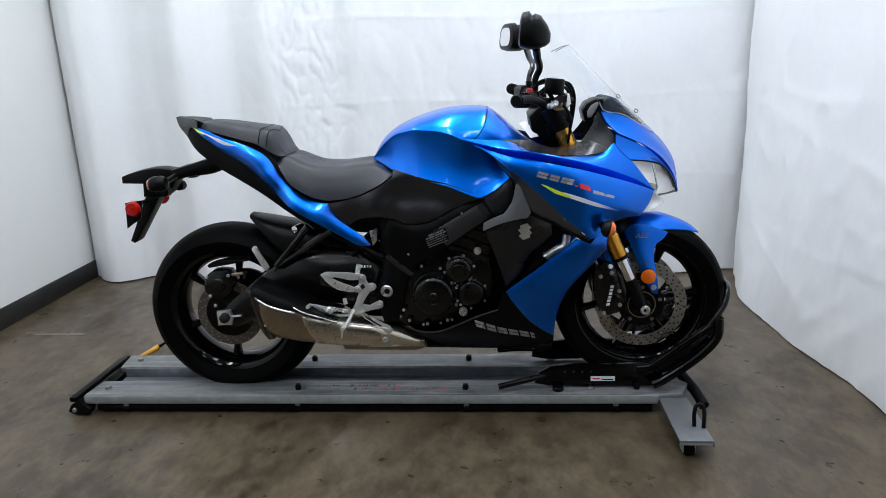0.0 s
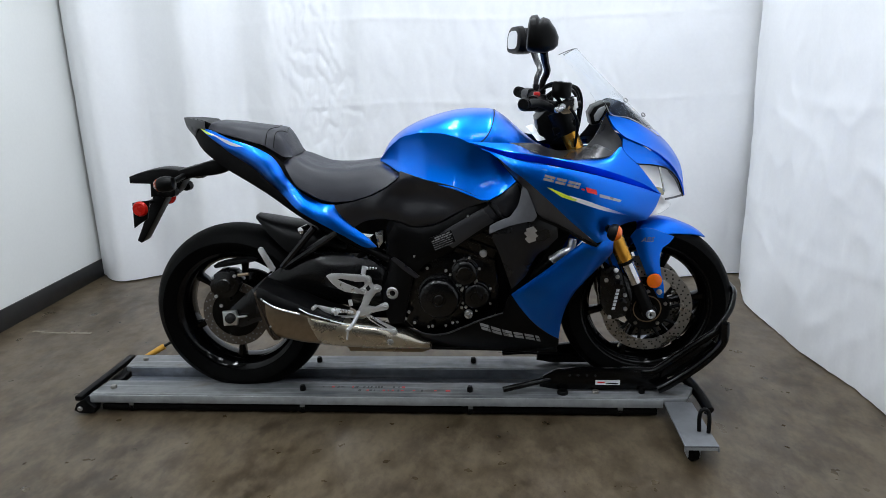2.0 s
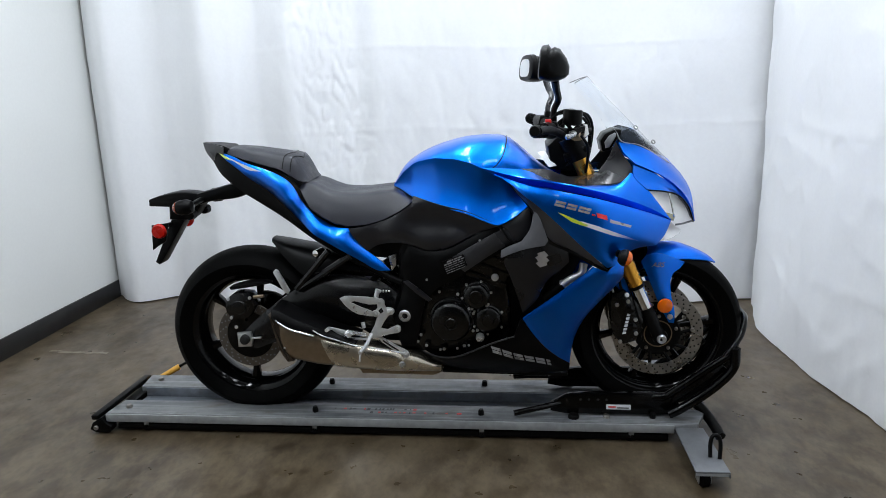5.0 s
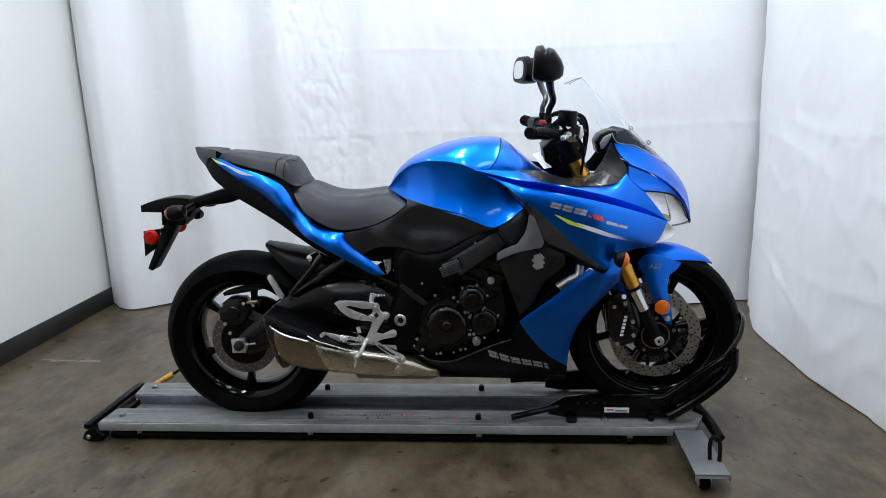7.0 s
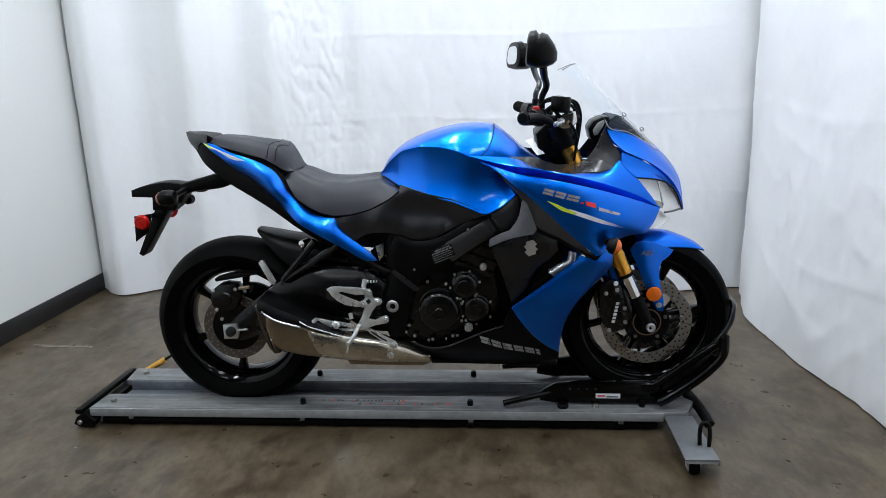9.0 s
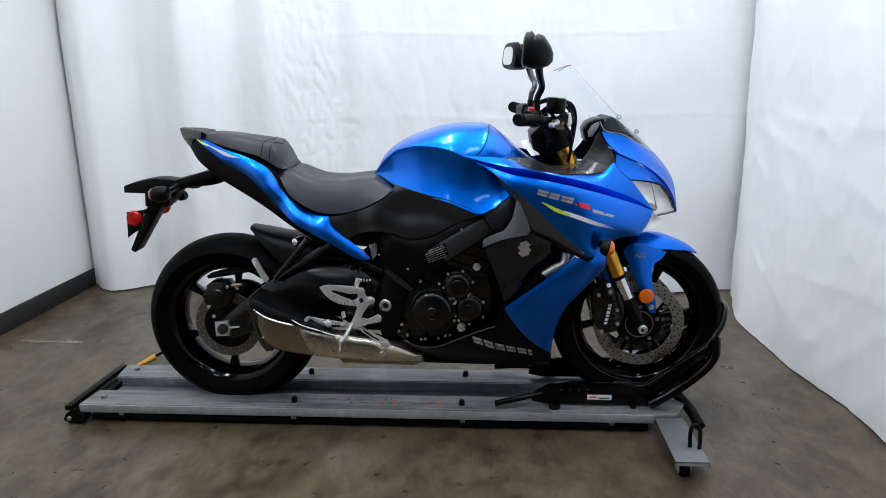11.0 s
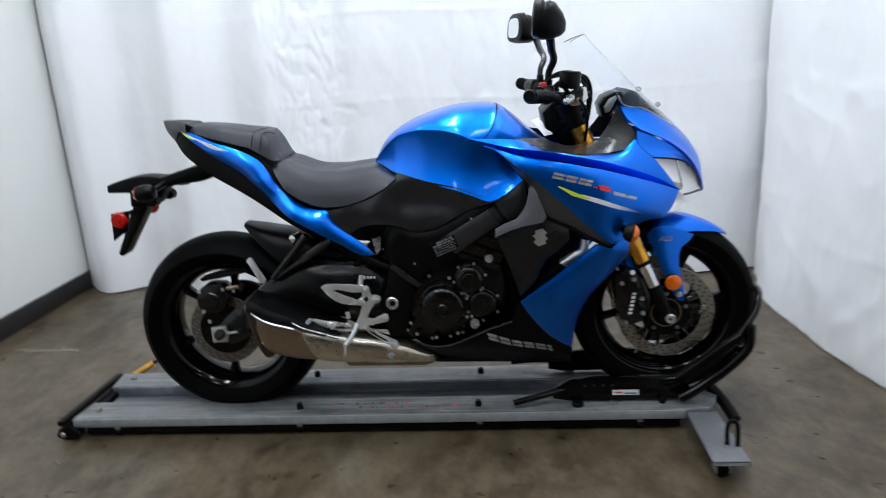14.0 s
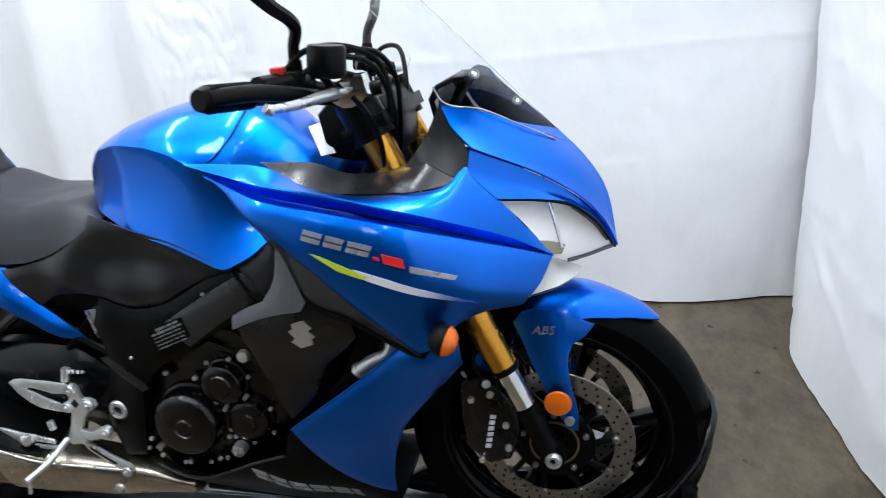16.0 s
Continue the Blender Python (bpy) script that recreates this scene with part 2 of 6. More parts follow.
def thing(name, at, label, category, group="", kind=""):
    e = new(name)
    e.matrix_basis = Matrix.Translation(at)
    e.empty_display_size = 0.1
    return tagged(e, label, category, group, kind)


def cube(lo, hi, bevel=0.0, seg=2):
    bm = bmesh.new()
    bmesh.ops.create_cube(bm, size=1)
    for v in bm.verts:
        v.co = Vector([(lo[k] + hi[k]) / 2 + v.co[k] * (hi[k] - lo[k]) for k in range(3)])
    if bevel:
        bmesh.ops.bevel(bm, geom=bm.edges[:], offset=bevel, segments=seg, profile=0.5, affect="EDGES")
    return bm


def smooth_line(pts, step, closed=False, sharp=50):
    """Resamples a line of points as a soft curve that keeps its sharp corners."""
    p = [np.array(q, float) for q in pts]
    n = len(p)
    tang = []
    for k in range(n):
        if not closed and k in (0, n - 1):
            tang.append(None)
            continue
        a, b = p[k] - p[k - 1], p[(k + 1) % n] - p[k]
        la, lb = np.linalg.norm(a), np.linalg.norm(b)
        c = np.dot(a, b) / (la * lb + 1e-9)
        tang.append(None if c < math.cos(radians(sharp)) else (a / la + b / lb) / 2)
    out = []
    for k in range(n if closed else n - 1):
        a, b = p[k], p[(k + 1) % n]
        d = b - a
        ln = np.linalg.norm(d)
        ta = d if tang[k] is None else tang[k] * ln
        tb = d if tang[(k + 1) % n] is None else tang[(k + 1) % n] * ln
        m = max(1, int(round(ln / step)))
        for s in range(m):
            t = s / m
            h = 2 * t**3 - 3 * t**2 + 1, t**3 - 2 * t**2 + t, -2 * t**3 + 3 * t**2, t**3 - t**2
            out.append(h[0] * a + h[1] * ta + h[2] * b + h[3] * tb)
    if not closed:
        out.append(p[-1])
    return out


def tube(pts, r, sides=12, step=0.02, taper=None, cap=True, closed=False):
    """A round rod along a soft curve; taper gives the radius at both ends."""
    line = [Vector(q) for q in smooth_line(pts, step, closed, sharp=80)]
    n = len(line)
    verts, faces = [], []
    up = None
    for k, c in enumerate(line):
        if closed:
            d = (line[(k + 1) % n] - line[k - 1]).normalized()
        else:
            d = (line[min(k + 1, n - 1)] - line[max(k - 1, 0)]).normalized()
        if up is None:
            up = d.orthogonal().normalized()
        up = (up - d * up.dot(d)).normalized()
        side = d.cross(up)
        rr = r if taper is None else taper[0] + (taper[1] - taper[0]) * k / max(1, n - 1)
        for s in range(sides):
            a = 2 * math.pi * s / sides
            verts.append(c + (up * math.cos(a) + side * math.sin(a)) * rr)
    for k in range(n if closed else n - 1):
        for s in range(sides):
            a, b = k * sides + s, k * sides + (s + 1) % sides
            kk = ((k + 1) % n) * sides
            faces.append((a, b, kk + (s + 1) % sides, kk + s))
    if cap and not closed:
        faces.append(tuple(range(sides - 1, -1, -1)))
        faces.append(tuple(range((n - 1) * sides, n * sides)))
    return verts, faces


def turned(profile, centre, axis=(0, 1, 0), seg=64, closed=True):
    """A lathe shape: profile of (radius, along), turned round the axis at the centre."""
    ax = Vector(axis).normalized()
    u = ax.orthogonal().normalized()
    w = ax.cross(u)
    c = Vector(centre)
    n = len(profile)
    verts, faces = [], []
    for s in range(seg):
        a = 2 * math.pi * s / seg
        d = u * math.cos(a) + w * math.sin(a)
        for r, h in profile:
            verts.append(c + d * max(r, 1e-5) + ax * h)
    for s in range(seg):
        s2 = (s + 1) % seg
        for k in range(n if closed else n - 1):
            k2 = (k + 1) % n
            faces.append((s * n + k, s * n + k2, s2 * n + k2, s2 * n + k))
    return verts, faces


def prism(outline, y0, y1, bevel=0.003, soft=True, step=0.02):
    """A plate: an outline in x and z, from y0 to y1, with eased edges."""
    line = smooth_line(outline, step, True) if soft else [np.array(q, float) for q in outline]
    bm = bmesh.new()
    a = [bm.verts.new((q[0], y0, q[1])) for q in line]
    f = bm.faces.new(a)
    ext = bmesh.ops.extrude_face_region(bm, geom=[f])
    for v in ext["geom"]:
        if isinstance(v, bmesh.types.BMVert):
            v.co.y = y1
    bmesh.ops.recalc_face_normals(bm, faces=bm.faces)
    if bevel:
        rim = [e for e in bm.edges if abs(e.verts[0].co.y - e.verts[1].co.y) < 1e-6]
        bmesh.ops.bevel(bm, geom=rim, offset=bevel, segments=2, profile=0.5, affect="EDGES")
    return bm


def slab(outline, z0, z1, bevel=0.003):
    """A flat plate: an outline in x and y, from z0 to z1."""
    bm = bmesh.new()
    f = bm.faces.new([bm.verts.new((q[0], q[1], z0)) for q in outline])
    ext = bmesh.ops.extrude_face_region(bm, geom=[f])
    for v in ext["geom"]:
        if isinstance(v, bmesh.types.BMVert):
            v.co.z = z1
    bmesh.ops.recalc_face_normals(bm, faces=bm.faces)
    if bevel:
        bmesh.ops.bevel(bm, geom=bm.edges[:], offset=bevel, segments=2, profile=0.5, affect="EDGES")
    return bm


def mirrored(shape):
    return [(v[0], -v[1], v[2]) for v in shape[0]], [tuple(reversed(f)) for f in shape[1]]


def bent(outline, ridges):
    """How far out (y) a thin sheet lies that bends through these points, as a function of places (x, z)."""
    know = np.array([tuple(q) for q in outline] + [tuple(q) for q in ridges], float)
    xz = know[:, [0, 2]]

    def kern(a, b):
        return np.linalg.norm(a[:, None] - b[None], axis=2) ** 3

    n = len(xz)
    top = np.hstack([kern(xz, xz) + 1e-6 * np.eye(n), np.ones((n, 1)), xz])
    low = np.hstack([np.vstack([np.ones(n), xz.T]), np.zeros((3, 3))])
    w = np.linalg.solve(np.vstack([top, low]), np.concatenate([know[:, 1], np.zeros(3)]))
    return lambda q: kern(np.asarray(q, float), xz) @ w[:n] + w[n] + np.asarray(q, float) @ w[n + 1:]


def decal(name, shape, face, lift, mat, parent, label="", step=0.012):
    """A thin mark laid on a panel: an outline in x and z, on the surface that face() gives."""
    line = []
    for k, p in enumerate(shape):
        q = shape[(k + 1) % len(shape)]
        m = max(1, int(math.hypot(q[0] - p[0], q[1] - p[1]) / step))
        line += [(p[0] + (q[0] - p[0]) * j / m, p[1] + (q[1] - p[1]) * j / m) for j in range(m)]
    y = face(line) - lift
    return part(name, skin([(p[0], yy, p[1]) for p, yy in zip(line, y)], puff=0.0, thick=0.0015, step=step), mat, parent, label)


def skin(outline, ridges=(), puff=0.004, thick=0.004, step=0.013, edge=0.012):
    """A moulded body panel: its rim and ridges are points (x, y, z) on the machine's right side; between them the
    skin bends like a thin sheet, and it rolls in at the rim."""
    rim = smooth_line(outline, step, True, 30)
    ring = np.array([(q[0], q[2]) for q in rim])
    a, b = ring, np.roll(ring, -1, axis=0)

    def inside(q):
        c = (a[:, 1] > q[1]) != (b[:, 1] > q[1])
        xs = (b[:, 0] - a[:, 0]) * (q[1] - a[:, 1]) / (b[:, 1] - a[:, 1] + 1e-12) + a[:, 0]
        return np.count_nonzero(c & (q[0] < xs)) % 2 == 1

    def gap(q):
        d = b - a
        t = np.clip(((q - a) * d).sum(1) / ((d * d).sum(1) + 1e-12), 0, 1)
        return np.min(np.linalg.norm(a + d * t[:, None] - q, axis=1))

    pts = [tuple(q) for q in ring]
    lo, hi = ring.min(0), ring.max(0)
    row = 0
    z = lo[1]
    while z < hi[1]:
        x = lo[0] + (row % 2) * step / 2
        while x < hi[0]:
            q = np.array((x, z))
            if inside(q) and gap(q) > step * 0.45:
                pts.append((x, z))
            x += step
        z += step * 0.87
        row += 1
    m = len(ring)
    v2, _, f2, *_ = delaunay_2d_cdt([Vector(q) for q in pts], [(k, (k + 1) % m) for k in range(m)], [], 1, 1e-6)
    q2 = np.array([tuple(v) for v in v2])
    dist = np.array([gap(q) for q in q2])
    y = bent(outline, ridges)(q2) - puff * (1 - np.exp(-dist / edge))
    verts = [(q[0], yy, q[1]) for q, yy in zip(q2, y)]
    count = len(verts)
    faces, use = [], {}
    for f in f2:
        p = [q2[k] for k in f]
        area = sum(p[k][0] * p[(k + 1) % len(p)][1] - p[(k + 1) % len(p)][0] * p[k][1] for k in range(len(p)))
        f = tuple(f) if area > 0 else tuple(reversed(f))
        faces.append(f)
        for k in range(len(f)):
            use[(f[k], f[(k + 1) % len(f)])] = 1
    verts += [(v[0], v[1] + thick, v[2]) for v in verts]
    faces += [tuple(count + k for k in reversed(f)) for f in faces]
    for i, j in use:
        if (j, i) not in use:
            faces.append((j, i, i + count, j + count))
    return verts, faces


def panel(name, outline, mat, parent, ridges=(), label="", both=True, **kw):
    s = skin(outline, ridges, **kw)
    ob = part(name, s, mat, parent, label)
    if both:
        part(name, mirrored(s), mat, parent, label)
    return ob


def patch(e_u0, e_v1, e_u1, e_v0, mat=None, n=16, m=16, puff=0.0, thick=0.004):
    """A sheet stretched between four edges: u0 from A to B, v1 from B to C, u1 from D to C, v0 from A to D."""
    def at(line, t):
        seg = [np.linalg.norm(line[k + 1] - line[k]) for k in range(len(line) - 1)]
        s = t * sum(seg)
        for k, ln in enumerate(seg):
            if s <= ln or k == len(seg) - 1:
                return line[k] + (line[k + 1] - line[k]) * min(1, s / ln)
            s -= ln

    lines = [[np.array(q, float) for q in smooth_line(e, 0.008)] for e in (e_u0, e_v1, e_u1, e_v0)]
    grid = np.zeros((n + 1, m + 1, 3))
    for i in range(n + 1):
        for j in range(m + 1):
            u, v = i / n, j / m
            c0, c1, d0, d1 = at(lines[0], u), at(lines[2], u), at(lines[3], v), at(lines[1], v)
            a, b, c, d = lines[0][0], lines[0][-1], lines[2][-1], lines[2][0]
            grid[i, j] = (1 - v) * c0 + v * c1 + (1 - u) * d0 + u * d1 - (
                (1 - u) * (1 - v) * a + u * (1 - v) * b + u * v * c + (1 - u) * v * d)
    du, dv = np.gradient(grid, axis=0), np.gradient(grid, axis=1)
    nor = np.cross(du, dv)
    nor /= np.linalg.norm(nor, axis=2, keepdims=True) + 1e-9
    uu = np.linspace(0, 1, n + 1)[:, None]
    vv = np.linspace(0, 1, m + 1)[None]
    grid = grid + nor * (puff * 16 * uu * (1 - uu) * vv * (1 - vv))[:, :, None]
    back = grid - nor * thick
    verts = [tuple(q) for q in grid.reshape(-1, 3)] + [tuple(q) for q in back.reshape(-1, 3)]
    off = (n + 1) * (m + 1)

    def k(i, j):
        return i * (m + 1) + j

    faces = []
    for i in range(n):
        for j in range(m):
            f = (k(i, j), k(i + 1, j), k(i + 1, j + 1), k(i, j + 1))
            faces += [f, tuple(off + q for q in reversed(f))]
    loop = [k(i, 0) for i in range(n + 1)] + [k(n, j) for j in range(1, m + 1)] + [k(i, m) for i in range(n - 1, -1, -1)] + [
        k(0, j) for j in range(m - 1, 0, -1)]
    for a, b in zip(loop, loop[1:] + loop[:1]):
        faces.append((b, a, a + off, b + off))
    return verts, faces


def curve_at(table, x):
    xs = [q[0] for q in table]
    return [float(np.interp(x, xs, [q[k] for q in table])) for k in range(1, len(table[0]))]


def eased(table, x, w=0.018):
    """A table's values at x, softened over a short stretch."""
    vals = np.array([curve_at(table, x + d * w) for d in (-1, -0.5, 0, 0.5, 1)])
    return list(vals.mean(axis=0))


def loft(x0, x1, count, section):
    """A body along x: section(x) gives half an outline (y, z) from the middle of the top to the middle of the bottom."""
    verts, faces = [], []
    rows = []
    for k in range(count + 1):
        x = x0 + (x1 - x0) * k / count
        half = section(x)
        ring = [(x, -y, z) for y, z in half] + [(x, y, z) for y, z in reversed(half[1:-1])]
        rows.append(len(verts))
        verts += ring
    n = len(verts) // (count + 1)
    for k in range(count):
        for s in range(n):
            s2 = (s + 1) % n
            faces.append((rows[k] + s, rows[k] + s2, rows[k + 1] + s2, rows[k + 1] + s))
    faces.append(tuple(reversed(range(n))))
    faces.append(tuple(rows[-1] + s for s in range(n)))
    return verts, faces


def bolt_mesh(name, mat, r=0.006, h=0.006):
    me = bpy.data.meshes.new(name)
    v, f = turned([(0, -h), (r * 0.75, -h), (r, -h * 0.6), (r, 0), (0, 0)], (0, 0, 0), seg=10, closed=False)
    me.from_pydata([tuple(q) for q in v], [], f)
    finish(me, 50)
    me.materials.append(mat)
    return me


def stamp(me, name, parent, at, scale=1.0, turn=None):
    ob = part(name, me, None, parent)
    ob.matrix_basis = Matrix.Translation(at) @ (turn or Matrix()) @ Matrix.Scale(scale, 4)
    return ob


# ---------------------------------------------------------------- the room
def plain(name, lo, hi, mat, label, category, bevel=0.0):
    return tagged(part(name, cube(lo, hi, bevel), mat), label, category, kind="structure")


plain("floor", (-1.7, -7.2, -0.12), (5.2, 2.1, 0.0), CONCRETE, "mottled brown-grey sealed concrete floor", "floor")
plain("wall_west", (-1.65, -7.0, 0.0), (-1.5, 2.0, CEILING), WALL, "smooth white painted drywall wall", "wall")
plain("wall_north", (-1.5, 1.85, 0.0), (5.0, 2.0, CEILING), WALL, "white painted wall behind the curtain", "wall")
# east and south walls are unseen, added dark to hold down side light
plain("wall_east", (5.0, -7.0, 0.0), (5.15, 2.0, CEILING), FAR, "unseen dark wall added to keep that end of the room dim", "wall")
plain("wall_south", (-1.65, -7.15, 0.0), (5.15, -7.0, CEILING), FAR, "unseen dark wall added to keep that end of the room dim", "wall")
plain("ceiling", (-1.7, -7.2, CEILING), (5.2, 2.1, CEILING + 0.1), CEIL, "plain painted ceiling", "ceiling")
plain("baseboard", (-1.5, -7.0, 0.0), (-1.488, 1.85, 0.105), BASE, "black rubber baseboard along the white wall", "baseboard", 0.003)


SCUFF = material("pale_scuff", (0.19, 0.165, 0.13), 0.5, 0, 0, 0.3, 12)
for k, (mx, my, ln, wd) in enumerate(((-1.207, 0.601, 0.15, 0.022), (-1.084, 0.598, 0.12, 0.028), (-1.306, 0.617, 0.06, 0.016))):
    rng = random.Random(k)
    edge = [(mx + ln * (j / 7 - 0.5), my - wd * rng.uniform(0.2, 0.6)) for j in range(8)] + [(mx + ln * (0.5 - j / 7), my + wd * rng.uniform(0.2, 0.6)) for j in range(8)]
    tagged(part("floor_mark", slab(edge, -0.002, 0.002, 0), SCUFF), "pale scuffed tape mark on the concrete floor", "floor mark", kind="structure")


def fixture(x, y):
    e = thing("ceiling_light", (x, y, CEILING), "white fluorescent ceiling light with two lit tubes", "ceiling light", "ceiling lights")
    z = CEILING
    part("housing", cube((x - 0.15, y - 0.64, z - 0.05), (x + 0.15, y + 0.64, z), 0.01), CEIL, e)
    for s in (-0.08, 0.08):
        part("tube", tube([(x + s, y - 0.6, z - 0.075), (x + s, y + 0.6, z - 0.075)], 0.014, 10, 0.3), TUBE, e)


for fx, fy in FIXTURES:
    fixture(fx, fy)


def sheet(name, width, height, place, drape, label, nx, nz):
    """A hanging cloth: drape(s, z) gives its offset from the flat, s along its width."""
    verts, faces = [], []
    for i in range(nx + 1):
        for k in range(nz + 1):
            s, z = width * i / nx, height * k / nz
            verts.append(place(s, z, drape(s, z)))
    for i in range(nx):
        for k in range(nz):
            a = i * (nz + 1) + k
            faces.append((a, a + nz + 1, a + nz + 2, a + 1))
    count = len(verts)
    verts += [place(width * i / nx, height * k / nz, drape(width * i / nx, height * k / nz) + 0.003) for i in range(nx + 1) for k in range(nz + 1)]
    faces += [tuple(count + q for q in reversed(f)) for f in faces]
    ob = part(name, (verts, faces), CURTAIN, None, "", 80)
    return tagged(ob, label, "curtain")


CRUMPLE = -0.09


def crinkle(x, z, seed):
    """Sharp little dents of a crumpled sheet."""
    a = 1 - abs(noise.noise(Vector((x * 20, z * 9 + 3 * x, seed)))) * 2
    b = 1 - abs(noise.noise(Vector((x * 46 + 3, z * 22, seed + 4)))) * 2
    return a * abs(a) + 0.45 * b * abs(b)


# the hanging folds of the back sheet: how far it stands out from its rail along its width, deep at the wall
FOLDS = [(-1.49, 0.09), (-1.46, 0.06), (-1.40, -0.02), (-1.31, -0.055), (-1.12, 0.030), (-1.05, 0.040), (-0.90, 0.0), (-0.72, -0.060), (-0.68, -0.056), (-0.55, 0.030), (-0.49, 0.036),
         (-0.40, 0.006), (-0.28, -0.030), (-0.12, -0.006), (0.10, 0.022), (0.20, 0.0), (0.42, 0.012), (0.75, -0.006), (1.2, 0.008), (1.8, -0.004), (2.6, 0.004)]


def drape_back(s, z):
    x = s - 1.49
    deep = 0.75 + 0.25 * min(1.0, z / 1.2)
    y = sum(float(np.interp(x + d, [q[0] for q in FOLDS], [q[1] for q in FOLDS])) for d in (-0.03, -0.015, 0, 0.015, 0.03)) / 5 * (1 + 0.9 * deep * min(1.0, max(0.0, (x + 1.40) / 0.25)))
    y += 0.008 * math.exp(-((x + 0.75) / 0.5) ** 2) * math.sin(x * 27.0 + 0.8 * math.sin(z * 1.5))
    y += 0.010 * math.sin(x * 3.1 + 1.7) * min(1.0, max(0.0, x + 1.3))
    zone = math.exp(-((x - CRUMPLE - 0.08 * math.sin(z * 2.2)) / 0.22) ** 2) * max(0.0, min(1.0, (z - 0.45) / 0.4))
    y += 0.0075 * zone * crinkle(x, z, 2.0)
    y += 0.012 * noise.noise(Vector((x * 3.5, z * 1.8, 8.0))) + 0.0026 * crinkle(x * 0.35, z * 0.45, 7.0) + 0.0012 * noise.noise(Vector((x * 16, z * 12, 3.0)))
    for zc, amp in ((0.55, 0.002), (0.98, 0.003), (1.42, 0.003), (1.9, 0.002)):
        zz = z - zc - 0.03 * noise.noise(Vector((x * 1.2, zc, 0)))
        y -= amp * math.exp(-abs(zz / 0.010)) * (0.4 + 0.6 * min(1, max(0, x + 0.6)))
    corner = 0.035 * min(1.0, max(0.0, (x - 1.90) / 0.3)) ** 2 - 0.03 * math.exp(-((x - 1.80) / 0.28) ** 2)
    y += corner * max(0.0, 1 - z / 0.9) ** 1.5
    return y + 0.02 * max(0, 0.35 - z) * math.sin(x * 5 + 1)


HEM = [(0.0, 0.0), (0.12, 0.030), (0.27, 0.064), (0.48, 0.060), (1.07, 0.040), (1.45, -0.030), (2.2, -0.02), (4.2, 0.0)]


def drape_side(s, z):
    y = -0.008 * math.cos(s * 4.4 + 0.15) + 0.010 * min(1, z) * math.sin(s * 7.0 + 0.6 * z)
    y += eased(HEM, s, 0.12)[0] * max(0.0, 1 - z / 1.1) ** 1.5
    y += 0.012 * noise.noise(Vector((s * 3, z * 2, 4.0))) + 0.0012 * crinkle(s * 0.5, z * 0.5, 3.0) + 0.004 * (1 - 2 * abs(noise.noise(Vector((s * 5, z * 4, 1.0))))) ** 3 + 0.002 * noise.noise(Vector((s * 16, z * 12, 1.0)))
    for zc, lean, amp in ((0.36, -0.24, 0.006), (0.42, 0, 0.003), (0.92, -0.10, 0.005), (1.02, 0, 0.003), (1.6, 0, 0.003)):
        zz = z - zc - lean * (s - 0.4) - 0.05 * noise.noise(Vector((s * 1.5, zc, 0)))
        y += amp * math.exp(-abs(zz / 0.012)) * (1 if lean == 0 else max(0.0, 1 - abs(s - 0.5) / 0.7))
    return y


sheet("back_curtain", 3.98, 3.0, lambda s, z, d: (s - 1.487, 1.45 + d, z + 0.008), drape_back,
      "white plastic-cloth backdrop curtain with soft folds and creases", 380, 240)
sheet("side_curtain", 4.2, 3.0, lambda s, z, d: (2.238 - d + 0.03 * max(0, 0.35 - s) / 0.35, 1.40 - s, z + 0.005), drape_side,
      "white cloth curtain hanging along the side, lightly creased", 210, 170)
for name, a, b, label in (("curtain_rail", (-1.49, 1.49, 3.06), (2.4, 1.49, 3.06), "steel curtain rail above the backdrop"),
                          ("curtain_rail", (2.27, 1.45, 3.06), (2.27, -2.9, 3.06), "steel curtain rail above the side curtain")):
    tagged(part(name, tube([a, b], 0.016, 10, 1.0), ALU), label, "curtain rail", kind="structure")


# ---------------------------------------------------------------- the dolly
BOLT_DARK = bolt_mesh("hole", DARK, 0.005, 0.001)


